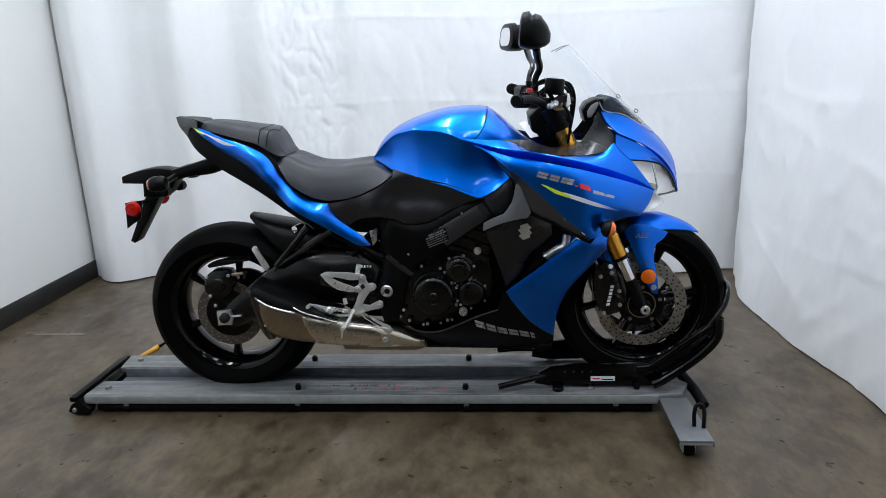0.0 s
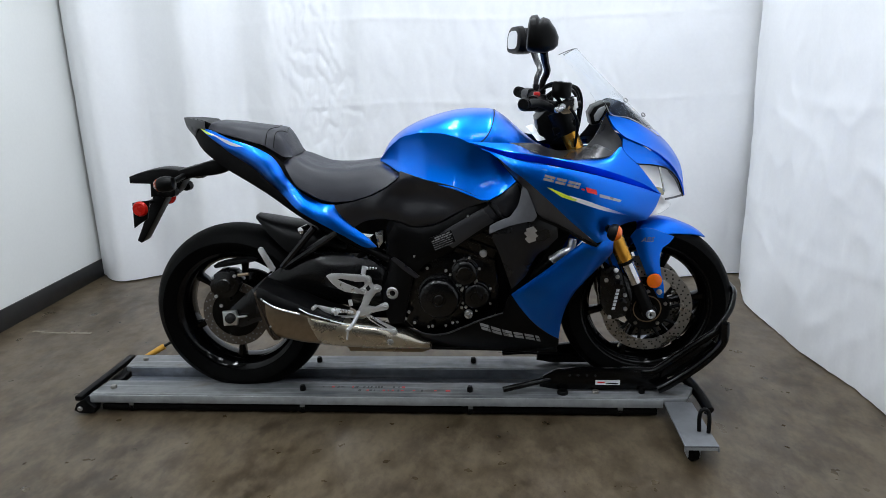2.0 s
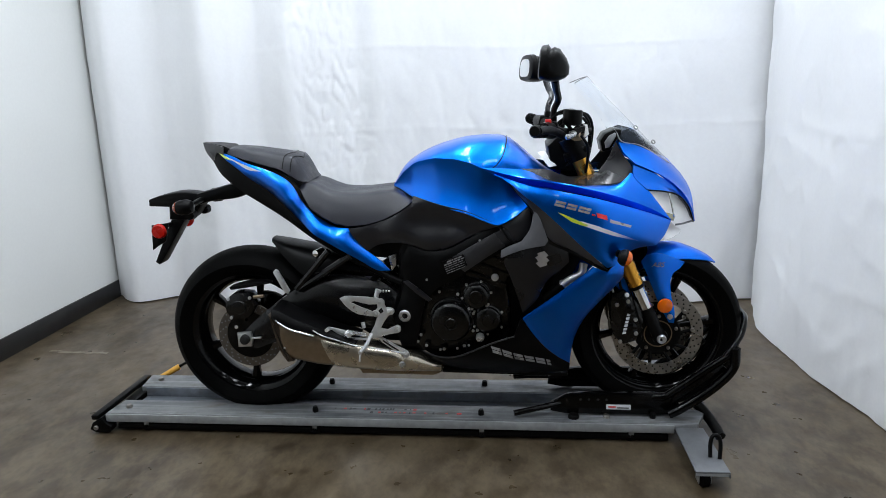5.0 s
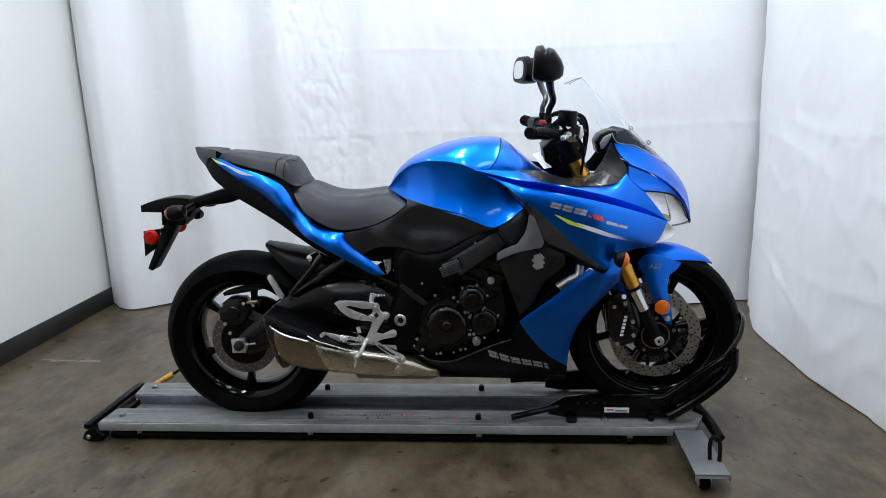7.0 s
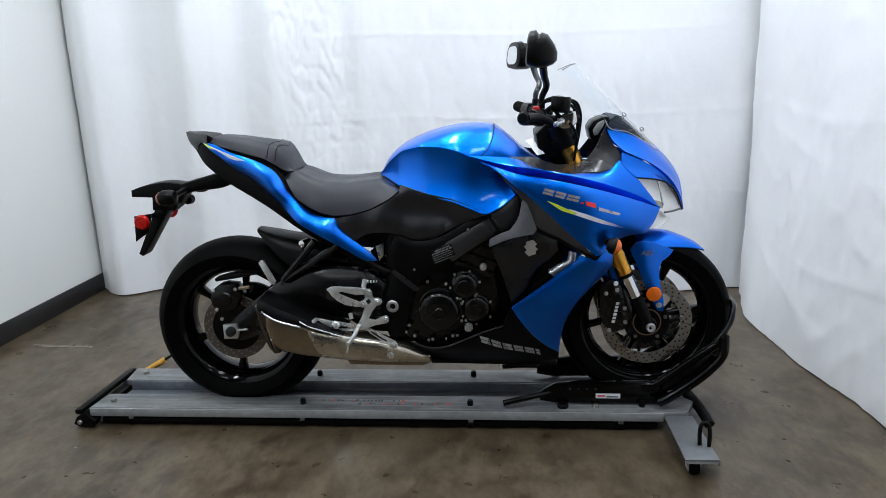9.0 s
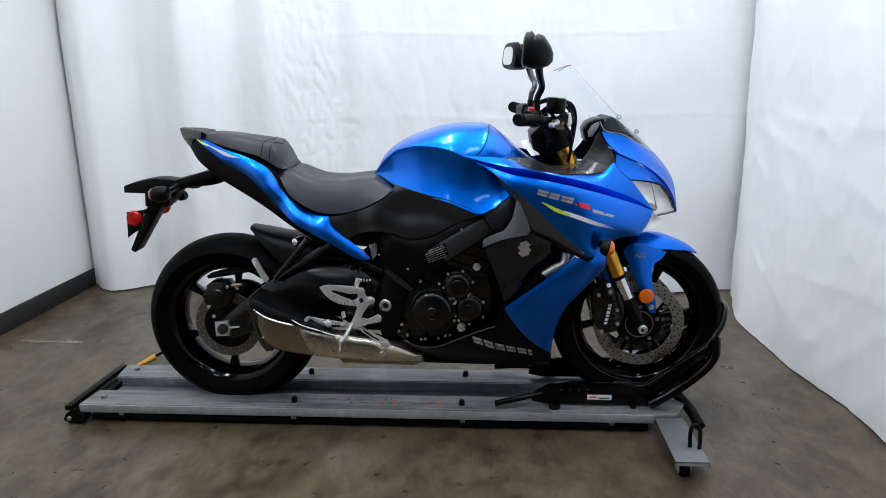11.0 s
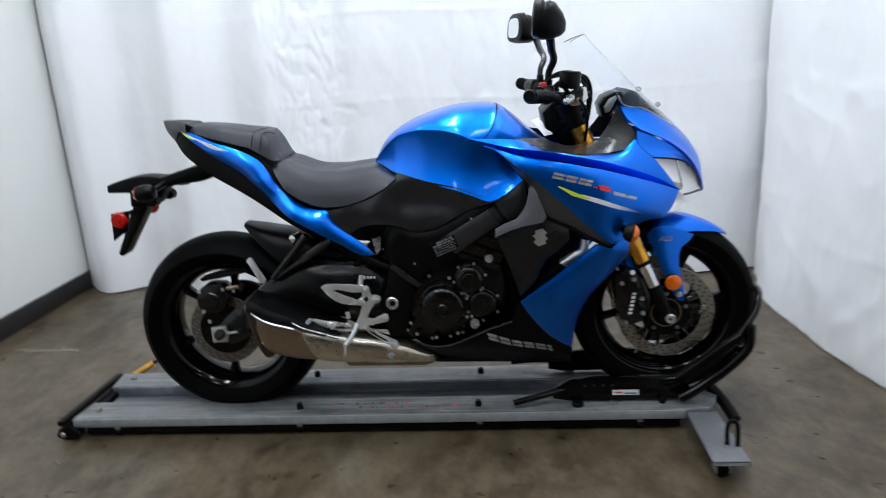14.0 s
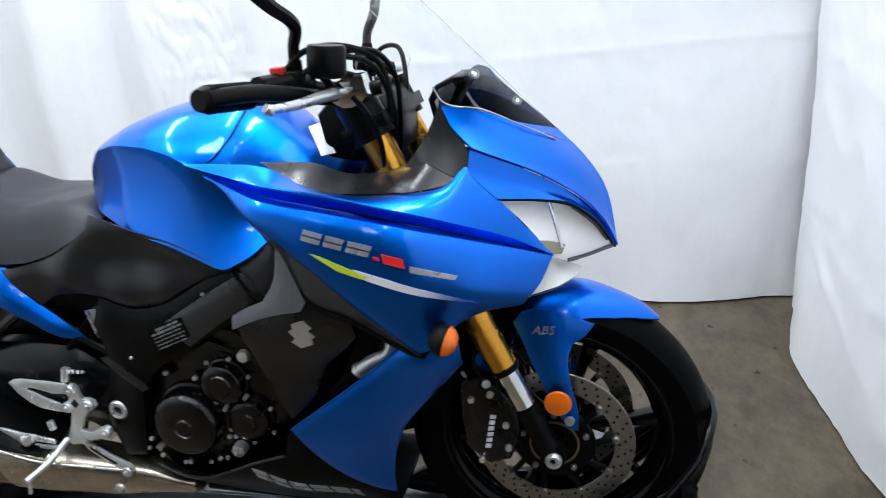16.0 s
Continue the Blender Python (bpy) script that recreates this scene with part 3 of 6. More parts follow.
def build_dolly():
    e = thing("motorcycle_dolly", (0.5, 0, 0), "grey steel motorcycle dolly on small castors, scuffed", "dolly")
    for s in (-1, 1):
        lo, hi = sorted((s * 0.062, s * 0.175))
        ends = [(-0.565, s * 0.172), (-0.552, s * 0.062), (1.625, s * 0.062), (1.628, s * 0.085), (1.585, s * 0.175), (-0.565, s * 0.175)]
        part("rail", slab(ends[::s], 0.054, 0.076, 0.003), RAIL, e, "scuffed grey steel rail")
        part("lip", cube((-0.565, s * 0.1785 - 0.0035, 0.043), (1.505, s * 0.1785 + 0.0035, 0.0735), 0.002), LIP, e, "bright worn edge of the rail")
        part("end_block", prism([(-0.605, 0.006), (-0.625, 0.018), (-0.612, 0.044), (-0.575, 0.064), (-0.566, 0.050), (-0.540, 0.030), (-0.548, 0.008)], s * 0.150, s * 0.196, 0.004), BLACK, e, "black end bracket of the rail")
        stamp(bolt_mesh("end_bolt", DISC, 0.009, 0.008), "end_bolt", e, (-0.598, -0.196 if s < 0 else 0.15, 0.026))
        part("inner_wall", cube((-0.53, s * 0.059 - 0.003, 0.030), (1.515, s * 0.059 + 0.003, 0.073), 0.0015), TROUGH, e)
    part("trough", cube((-0.53, -0.056, 0.030), (1.515, 0.056, 0.037), 0.002), TROUGH, e, "scuffed blue-grey wheel trough")
    # black box added in place of the dark shadow below the rails
    part("under_shadow", cube((-0.53, -0.168, 0.010), (1.49, 0.168, 0.0295), 0.003), BLACK, e)
    knob = bolt_mesh("knob", BLACK, 0.011, 0.022)
    zup = pose(0, 0, 0, -90)
    for s, xs in ((-1, (0.226, 0.837, 1.44)), (1, (0.226, 0.84))):
        for x in xs:
            ob = stamp(knob, "knob", e, (x, s * (0.131 if s < 0 else 0.118), 0.074), 1, zup)
    stud = bolt_mesh("bolt", DISC, 0.012, 0.012)
    for x, y in ((-0.50, -0.125), (-0.50, 0.125), (1.28, -0.135)):
        stamp(stud, "bolt", e, (x, y, 0.075), 1, zup)
    wheel = bpy.data.meshes.new("castor")
    v, f = turned([(0.003, -0.009), (0.016, -0.009), (0.0185, -0.006), (0.0185, 0.006), (0.016, 0.009), (0.003, 0.009)], (0, 0, 0), seg=20)
    wheel.from_pydata([tuple(q) for q in v], [], f)
    finish(wheel)
    wheel.materials.append(BLACK)
    for x in (-0.42, 0.226, 0.837, 1.36):
        for y in (-0.155, 0.155):
            stamp(wheel, "castor", e, (x, y, 0.0185))
            part("castor_fork", cube((x - 0.006, y - 0.013, 0.016), (x + 0.012, y - 0.0105, 0.05)), LIP, e)
    # swing-out foot with a larger castor
    for s in (-1, 1):
        ol = [(1.507, 0.177 * s), (1.602, 0.177 * s), (1.612, 0.462 * s), (1.508, 0.462 * s)]
        foot = part("foot_plate", slab(ol if s > 0 else ol[::-1], 0.059, 0.065, 0.002), PLATE, e, "grey steel outrigger plate")
        part("side_lip", slab([(1.599, 0.18 * s), (1.603, 0.18 * s), (1.613, 0.462 * s), (1.609, 0.462 * s)][:: s], 0.044, 0.0585, 0.001), PLATE, foot)
        part("end_lip", cube((1.509, 0.460 * s - 0.002, 0.050), (1.608, 0.460 * s + 0.002, 0.0585)), LIP, foot)
        part("handle", tube([(1.574, 0.372 * s, 0.066), (1.575, 0.366 * s, 0.120), (1.580, 0.363 * s, 0.132), (1.590, 0.362 * s, 0.136), (1.600, 0.364 * s, 0.130), (1.603, 0.370 * s, 0.116), (1.600, 0.384 * s, 0.066)],
                            0.0065, 10, 0.006), BLACK, foot, "black wire grab handle")
        cx, cy = 1.540, 0.432 * s
        part("castor", turned([(0.004, -0.012), (0.024, -0.012), (0.028, -0.008), (0.028, 0.008), (0.024, 0.012), (0.004, 0.012)], (cx, cy, 0.028), (1, 0.3, 0), 24), RUBBER, foot)
        for k in (-1, 1):
            part("castor_fork", slab([(cx + k * 0.018 - 0.002, cy - 0.020), (cx + k * 0.018 + 0.002, cy - 0.020), (cx + k * 0.018 + 0.002, cy + 0.016), (cx + k * 0.018 - 0.002, cy + 0.016)], 0.018, 0.0585, 0.001), LIP, foot)
        part("castor_plate", cube((cx - 0.026, cy - 0.026, 0.053), (cx + 0.026, cy + 0.026, 0.0588), 0.002), LIP, foot)
    # rear end bar, joined by black links
    part("end_bar", slab([(-0.618, -0.19), (-0.590, -0.19), (-0.578, 0.19), (-0.606, 0.19)], 0.052, 0.072, 0.005), BLACK, e, "black rubber end bar")
    part("end_skirt", slab([(-0.600, -0.15), (-0.545, -0.15), (-0.545, 0.15), (-0.592, 0.15)], 0.024, 0.046, 0.004), BLACK, e)
    part("front_link", tube([(1.60, -0.02, 0.10), (1.648, -0.10, 0.055), (1.665, -0.165, 0.026)], 0.019, 10, 0.03), BLACK, e, "black swing arm of the outrigger")
    # worn red and dark lettering on the rail, too scuffed to read
    rng = random.Random(4)
    x = 0.28
    while x < 0.76:
        w = rng.uniform(0.010, 0.024)
        for y, lo, hi in ((-0.102, 0.28, 0.60), (-0.128, 0.42, 0.76)):
            if lo < x < hi and rng.random() < 0.75:
                h = rng.uniform(0.004, 0.009)
                part("worn_mark", cube((x, y - h, 0.0757), (x + w * rng.uniform(0.35, 0.8), y + h * 0.6, 0.0766)), RED_DECAL if (x > 0.70 or rng.random() < 0.3) else GREY, e)
        x += w
    return e


def build_lever():
    e = thing("lever", (-0.57, 0.235, 0), "thin black rod with a yellow grip, lying behind the rear wheel", "lever")
    part("rod", tube([(-0.62, 0.215, 0.008), (-0.47, 0.29, 0.085), (-0.39, 0.33, 0.125)], 0.006, 8, 0.05), BLACK, e)
    part("grip", tube([(-0.585, 0.232, 0.026), (-0.495, 0.277, 0.072)], 0.012, 12, 0.02, (0.011, 0.013)), YELLOW, e, "yellow plastic grip")
    return e


def build_chock():
    e = thing("wheel_chock", (1.3, 0, 0.08), "black steel front wheel chock bolted to the dolly", "wheel chock")
    for s in (-1, 1):
        part("side_channel", prism([(1.085, 0.092), (1.088, 0.124), (1.142, 0.155), (1.208, 0.163), (1.48, 0.166), (1.53, 0.125), (1.53, 0.085), (1.14, 0.082)],
                                   s * 0.103, s * 0.125, 0.005, False), CHOCK, e, "black steel side channel")
        for x in (1.19, 1.22, 1.25, 1.28):
            stamp(BOLT_DARK, "channel_hole", e, (x, s * 0.125, 0.138), 0.9 if s < 0 else -0.9)
        part("rear_arm", tube([(0.955, s * 0.160, 0.098), (1.03, s * 0.145, 0.110), (1.12, s * 0.117, 0.120)], 0.011, 10, 0.02), CHOCK, e)
        part("front_arm", tube([(1.49, s * 0.15, 0.100), (1.525, s * 0.15, 0.118), (1.678, s * 0.15, 0.246), (1.699, s * 0.15, 0.285), (1.700, s * 0.15, 0.345)],
                               0.0165, 14, 0.012), CHOCK, e, "bent black tube")
        part("inner_arm", tube([(1.44, s * 0.115, 0.148), (1.484, s * 0.122, 0.156), (1.505, s * 0.125, 0.172), (1.60, s * 0.130, 0.248), (1.69, s * 0.135, 0.318)], 0.0135, 12, 0.012), CHOCK, e)
        part("arm_gusset", prism([(1.50, 0.125), (1.51, 0.165), (1.66, 0.282), (1.685, 0.262)], s * 0.128, s * 0.134, 0.002, False), CHOCK, e)
        part("foot_pad", turned([(0, 0.014), (0.016, 0.013), (0.02, 0.008), (0.02, 0), (0, 0)], (1.165, s * 0.140, 0.0762), (0, 0, 1), 20, False), BLACK, e)
    part("cross_bar", tube([(1.672, -0.140, 0.315), (1.700, -0.132, 0.350), (1.727, -0.115, 0.388), (1.738, -0.095, 0.420), (1.752, -0.05, 0.426), (1.757, 0, 0.424), (1.752, 0.05, 0.426), (1.738, 0.095, 0.420), (1.727, 0.115, 0.388), (1.700, 0.132, 0.350), (1.672, 0.140, 0.315)], 0.0105, 10, 0.012), CHOCK, e, "black hoop round the tyre")
    part("wheel_rest", cube((1.40, -0.05, 0.038), (1.52, 0.05, 0.066), 0.004), CHOCK, e)
    part("low_bar", tube([(1.60, -0.15, 0.180), (1.69, 0, 0.175), (1.60, 0.15, 0.180)], 0.011, 10, 0.03), CHOCK, e)
    sticker = part("sticker", cube((1.28, -0.1268, 0.103), (1.365, -0.1255, 0.121)), WHITE_DECAL, e, "white maker's sticker")
    part("sticker_bar", cube((1.287, -0.1275, 0.110), (1.312, -0.1265, 0.115)), RED_DECAL, sticker)
    part("sticker_bar", cube((1.318, -0.1275, 0.107), (1.358, -0.1265, 0.111)), BLACK, sticker)
    return e


build_dolly()
build_lever()
build_chock()


# ---------------------------------------------------------------- the motorcycle
BIKE = thing("motorcycle", (0.73, 0, 0.037), "blue and black faired sport motorcycle standing upright on the dolly", "motorcycle")
BOBBIN = bolt_mesh("bobbin", DISC, 0.0048, 0.005)
BOLT = bolt_mesh("bolt", ALU, 0.0048, 0.005)
REAR, FRONT = (0.0, 0.0, 0.357), (1.458, 0.0, 0.358)


def tyre(name, c, r, w, parent):
    rim = 0.222
    prof = []
    for k in range(15):
        a = -1 + 2 * k / 14
        prof.append((r - 0.42 * w * (1 - math.sqrt(max(0, 1 - (a * 0.93) ** 2))), a * w / 2))
    prof += [(rim + 0.035, w / 2 * 0.97), (rim + 0.012, w / 2 * 0.80), (rim - 0.006, w / 2 * 0.72), (rim - 0.006, -w / 2 * 0.72),
             (rim + 0.012, -w / 2 * 0.80), (rim + 0.035, -w / 2 * 0.97)]
    ob = part("tyre", turned(prof, c, seg=96), RUBBER, parent, "worn black rubber tyre")
    return ob


def disc(c, y, r, r_in, parent, name="brake_disc", metal=None, bore=None, n=30):
    d = part(name, turned([(r_in, y - 0.002), (r - 0.001, y - 0.002), (r, y - 0.001), (r, y + 0.001), (r - 0.001, y + 0.002), (r_in, y + 0.002)], c, seg=72), metal or DISC, parent,
             "drilled steel brake disc")
    bm = bmesh.new()
    rings = [(r_in + (r - r_in) * q, off) for q, off in ((0.22, 0), (0.5, 0.33), (0.78, 0.66))]
    for rr, off in rings:
        for k in range(n):
            a = 2 * math.pi * (k + off) / n
            m = Matrix.Translation((c[0] + rr * math.cos(a), y, c[2] + rr * math.sin(a))) @ pose(0, 0, 0, 90)
            bmesh.ops.create_cone(bm, cap_ends=True, segments=8, radius1=0.0032, radius2=0.0032, depth=0.0046, matrix=m)
    part("drilling", bm, bore or DARK, d)["kind"] = "stuff"
    return d


def wheel(name, c, r, w, spokes, rim_w, parent, turn):
    half = rim_w / 2
    prof = [(0.228, -half), (0.232, -half + 0.004), (0.222, -half + 0.012), (0.212, -half + 0.03), (0.205, 0), (0.212, half - 0.03), (0.222, half - 0.012),
            (0.232, half - 0.004), (0.228, half), (0.214, half - 0.006), (0.196, half - 0.04), (0.192, 0), (0.196, -half + 0.04), (0.214, -half + 0.006)]
    rim = part(name, turned(prof, c, seg=96), GLOSS, parent, "black cast alloy wheel rim")
    tyre("tyre", c, r, w, rim)
    part("hub", turned([(0.012, -0.06), (0.042, -0.055), (0.048, -0.03), (0.048, 0.03), (0.042, 0.055), (0.012, 0.06)], c, seg=32), GLOSS, rim)
    for k in range(spokes):
        a = 2 * math.pi * k / spokes + turn
        d, t = (math.cos(a), math.sin(a)), (-math.sin(a), math.cos(a))

        def at(q, s, y):
            return (c[0] + d[0] * q + t[0] * s, y, c[2] + d[1] * q + t[1] * s)

        bm = bmesh.new()
        rows = []
        for q, s, hw, hy in ((0.035, 0, 0.014, 0.026), (0.09, 0.003, 0.010, 0.021), (0.15, 0.006, 0.010, 0.02), (0.20, 0.010, 0.016, 0.026)):
            rows.append([bm.verts.new(at(q, s + u * hw, v * hy)) for u, v in ((-1, -0.5), (-0.5, -1), (0.5, -1), (1, -0.5), (1, 0.5), (0.5, 1), (-0.5, 1), (-1, 0.5))])
        for ra, rb in zip(rows, rows[1:]):
            for j in range(8):
                bm.faces.new((ra[j], ra[(j + 1) % 8], rb[(j + 1) % 8], rb[j]))
        bm.faces.new(rows[0]), bm.faces.new(rows[-1][::-1])
        bmesh.ops.recalc_face_normals(bm, faces=bm.faces)
        part("spoke", bm, GLOSS, rim)
    return rim


def build_wheels():
    rear = wheel("rear_wheel", REAR, 0.319, 0.188, 6, 0.15, BIKE, 0.35)
    # pale bore plugs paint in the lit floor seen through the holes
    disc(REAR, -0.085, 0.122, 0.088, rear, metal=SHADED_DISC, bore=PALE, n=20)
    part("disc_carrier", turned([(0.03, -0.09), (0.088, -0.087), (0.092, -0.083), (0.03, -0.078)], REAR, seg=40), GLOSS, rear)
    part("sprocket", turned([(0.03, 0.10), (0.10, 0.10), (0.105, 0.104), (0.10, 0.108), (0.03, 0.108)], REAR, seg=44), GLOSS, rear)
    part("chain", turned([(0.105, 0.098), (0.113, 0.098), (0.113, 0.11), (0.105, 0.11)], REAR, seg=44), DARK, rear)
    front = wheel("front_wheel", FRONT, 0.301, 0.122, 6, 0.096, BIKE, 0.1)
    for y in (-0.064, 0.064):
        d = disc(FRONT, y, 0.155, 0.116, front)
        part("disc_carrier", turned([(0.028, y - 0.004), (0.075, y - 0.005), (0.08, y), (0.075, y + 0.005), (0.028, y + 0.004)], FRONT, seg=40), BLACK, d)
        for k in range(10):
            a = 2 * math.pi * k / 10
            ca, sa = math.cos(a), math.sin(a)
            part("carrier_arm", tube([(FRONT[0] + 0.07 * ca, y, FRONT[2] + 0.07 * sa), (FRONT[0] + 0.118 * math.cos(a + 0.12), y, FRONT[2] + 0.118 * math.sin(a + 0.12))], 0.006, 8, 0.05), BLACK, d)
            stamp(BOBBIN, "bobbin", d, (FRONT[0] + 0.118 * math.cos(a + 0.12), y - 0.003, FRONT[2] + 0.118 * math.sin(a + 0.12)), 1.5)
        part("sensor_ring", turned([(0.045, y - 0.008), (0.049, y - 0.008), (0.049, y - 0.006), (0.045, y - 0.006)], FRONT, seg=48), STEEL, d)
        for k in range(5):
            a = 2 * math.pi * k / 5 + 0.3
            stamp(BOBBIN, "bolt", d, (FRONT[0] + 0.064 * math.cos(a), y - 0.005, FRONT[2] + 0.064 * math.sin(a)), 1.4)


def build_tank():
    top = [(0.54, 0.900), (0.55, 0.918), (0.56, 0.938), (0.575, 0.961), (0.60, 0.985), (0.628, 1.004), (0.67, 1.024), (0.715, 1.040), (0.76, 1.052), (0.802, 1.060), (0.86, 1.064), (0.915, 1.062),
           (0.94, 1.054), (0.964, 1.037), (1.0, 1.006), (1.031, 0.977), (1.073, 0.944), (1.10, 0.93)]
    shoulder = [(0.54, 0.03, 0.900), (0.556, 0.050, 0.918), (0.575, 0.070, 0.943), (0.626, 0.110, 0.985), (0.695, 0.153, 1.003), (0.769, 0.170, 1.000), (0.824, 0.181, 0.986),
                (0.856, 0.185, 0.968), (0.93, 0.172, 0.952), (1.0, 0.14, 0.935), (1.10, 0.09, 0.91)]
    low = [(0.54, 0.032, 0.897), (0.556, 0.055, 0.896), (0.614, 0.124, 0.873), (0.709, 0.177, 0.846), (0.802, 0.198, 0.825), (0.89, 0.212, 0.79), (0.91, 0.213, 0.787), (0.958, 0.206, 0.810),
           (1.007, 0.188, 0.848), (1.10, 0.09, 0.89)]

    def section(x):
        zt, = eased(top, x, 0.008)
        ys, zs = eased(shoulder, x, 0.012)
        yb, zb = eased(low, x, 0.008)
        zs = min(zs, zt - 0.002)
        d = zt - zs
        half = [(0, zt), (0.28 * ys, zt - 0.01 * d), (0.5 * ys, zt - 0.10 * d), (0.66 * ys, zt - 0.26 * d), (0.80 * ys, zt - 0.47 * d), (0.90 * ys, zt - 0.66 * d), (0.965 * ys, zt - 0.84 * d), (ys, zs)]
        h = zs - zb
        for q, dip in ((0.06, 0.003), (0.15, 0.007), (0.3, 0.012), (0.5, 0.015), (0.7, 0.012), (0.88, 0.005), (1, 0)):
            half.append((ys + (yb - ys) * q - dip * min(1, h / 0.08), zs - h * q))
        half += [(yb - 0.006, zb - 0.004), (yb * 0.8, zb), (0, zb + 0.005)]
        return half

    t = part("fuel_tank", loft(0.541, 1.095, 90, section), BLUE, BIKE, "glossy metallic blue fuel tank", 30)
    part("filler_cap", turned([(0, 0.012), (0.035, 0.012), (0.04, 0.008), (0.042, 0), (0, 0)], (0.875, 0, 1.050), (0, 0, 1), 32, False), BLACK, t, "black filler cap")
    for s in (-1, 1):
        line = []
        for k in range(9):
            x = 0.932 + 0.006 * math.sin(k * 0.4) - 0.075 * (k / 8) ** 2.5
            y, z = section(x)[k if k < 8 else 7]
            line.append((x, s * (y + 0.0004), z + 0.0004))
        part("seam", tube(line[:8], 0.0018, 6, 0.01), BLACK, t)
    return t


def build_seats():
    top = [(0.218, 0.912), (0.228, 0.927), (0.24, 0.932), (0.266, 0.926), (0.316, 0.902), (0.345, 0.893), (0.376, 0.890), (0.435, 0.889), (0.493, 0.895), (0.548, 0.900), (0.58, 0.890), (0.608, 0.875), (0.626, 0.864)]
    low = [(0.218, 0.905, 0.10), (0.234, 0.880, 0.125), (0.266, 0.832, 0.145), (0.306, 0.806, 0.157), (0.353, 0.783, 0.162), (0.402, 0.774, 0.167), (0.461, 0.779, 0.171), (0.519, 0.795, 0.172),
           (0.577, 0.823, 0.171), (0.611, 0.846, 0.165), (0.626, 0.860, 0.155)]

    def rider(x):
        zt, = eased(top, x, 0.01)
        zt -= 0.007
        zb, w = eased(low, x, 0.008)
        zb = min(zb, zt - 0.003)
        h = zt - zb
        e = min(0.035, h * 0.4)
        return [(0, zt - 0.004), (0.3 * w, zt - 0.003), (0.55 * w, zt), (0.68 * w, zt - 0.004), (0.78 * w, zt - 0.4 * e), (0.84 * w, zt - e), (0.9 * w, zt - e - 0.25 * (h - e)), (0.96 * w, zt - e - 0.6 * (h - e)),
                (w, zb + 0.006), (w - 0.008, zb), (0, zb)]

    seat = part("rider_seat", loft(0.219, 0.625, 60, rider), VINYL, BIKE, "black vinyl rider seat", 50)
    rtop = [(-0.062, 1.030), (-0.055, 1.040), (-0.045, 1.046), (-0.019, 1.050), (0.041, 1.044), (0.123, 1.031), (0.195, 1.020), (0.210, 1.008), (0.222, 0.986), (0.236, 0.955), (0.248, 0.930)]
    rlow = [(-0.062, 1.026, 0.05), (-0.024, 1.014, 0.075), (0.028, 0.999, 0.088), (0.101, 0.981, 0.103), (0.160, 0.965, 0.110), (0.197, 0.943, 0.112), (0.226, 0.922, 0.105), (0.248, 0.920, 0.09)]

    def pillion(x):
        zt, = eased(rtop, x, 0.008)
        zt -= 0.005
        zb, w = eased(rlow, x, 0.008)
        h = zt - zb
        return [(0, zt), (0.4 * w, zt), (0.68 * w, zt - 0.004), (0.80 * w, zt - 0.18 * h), (0.88 * w, zt - 0.42 * h), (0.96 * w, zt - 0.75 * h), (w, zb + 0.003), (w - 0.006, zb), (0, zb)]

    p = part("pillion_seat", loft(-0.061, 0.247, 50, pillion), VINYL, BIKE, "black vinyl pillion seat with a stitched front", 50)
    for x0 in (0.165, 0.192):
        line = [(x0 + 0.02 * (1 - abs(y) / 0.11), y, 0) for y in np.linspace(-0.109, 0.109, 13)]
        pts = []
        for x, y, _ in line:
            half = pillion(min(x, 0.245))
            ys, zs = [q[0] for q in half[:7]], [q[1] for q in half[:7]]
            pts.append((x, y, float(np.interp(abs(y), ys, zs)) + 0.0005))
        part("seam", tube(pts, 0.0018, 6, 0.01), BLACK, p)


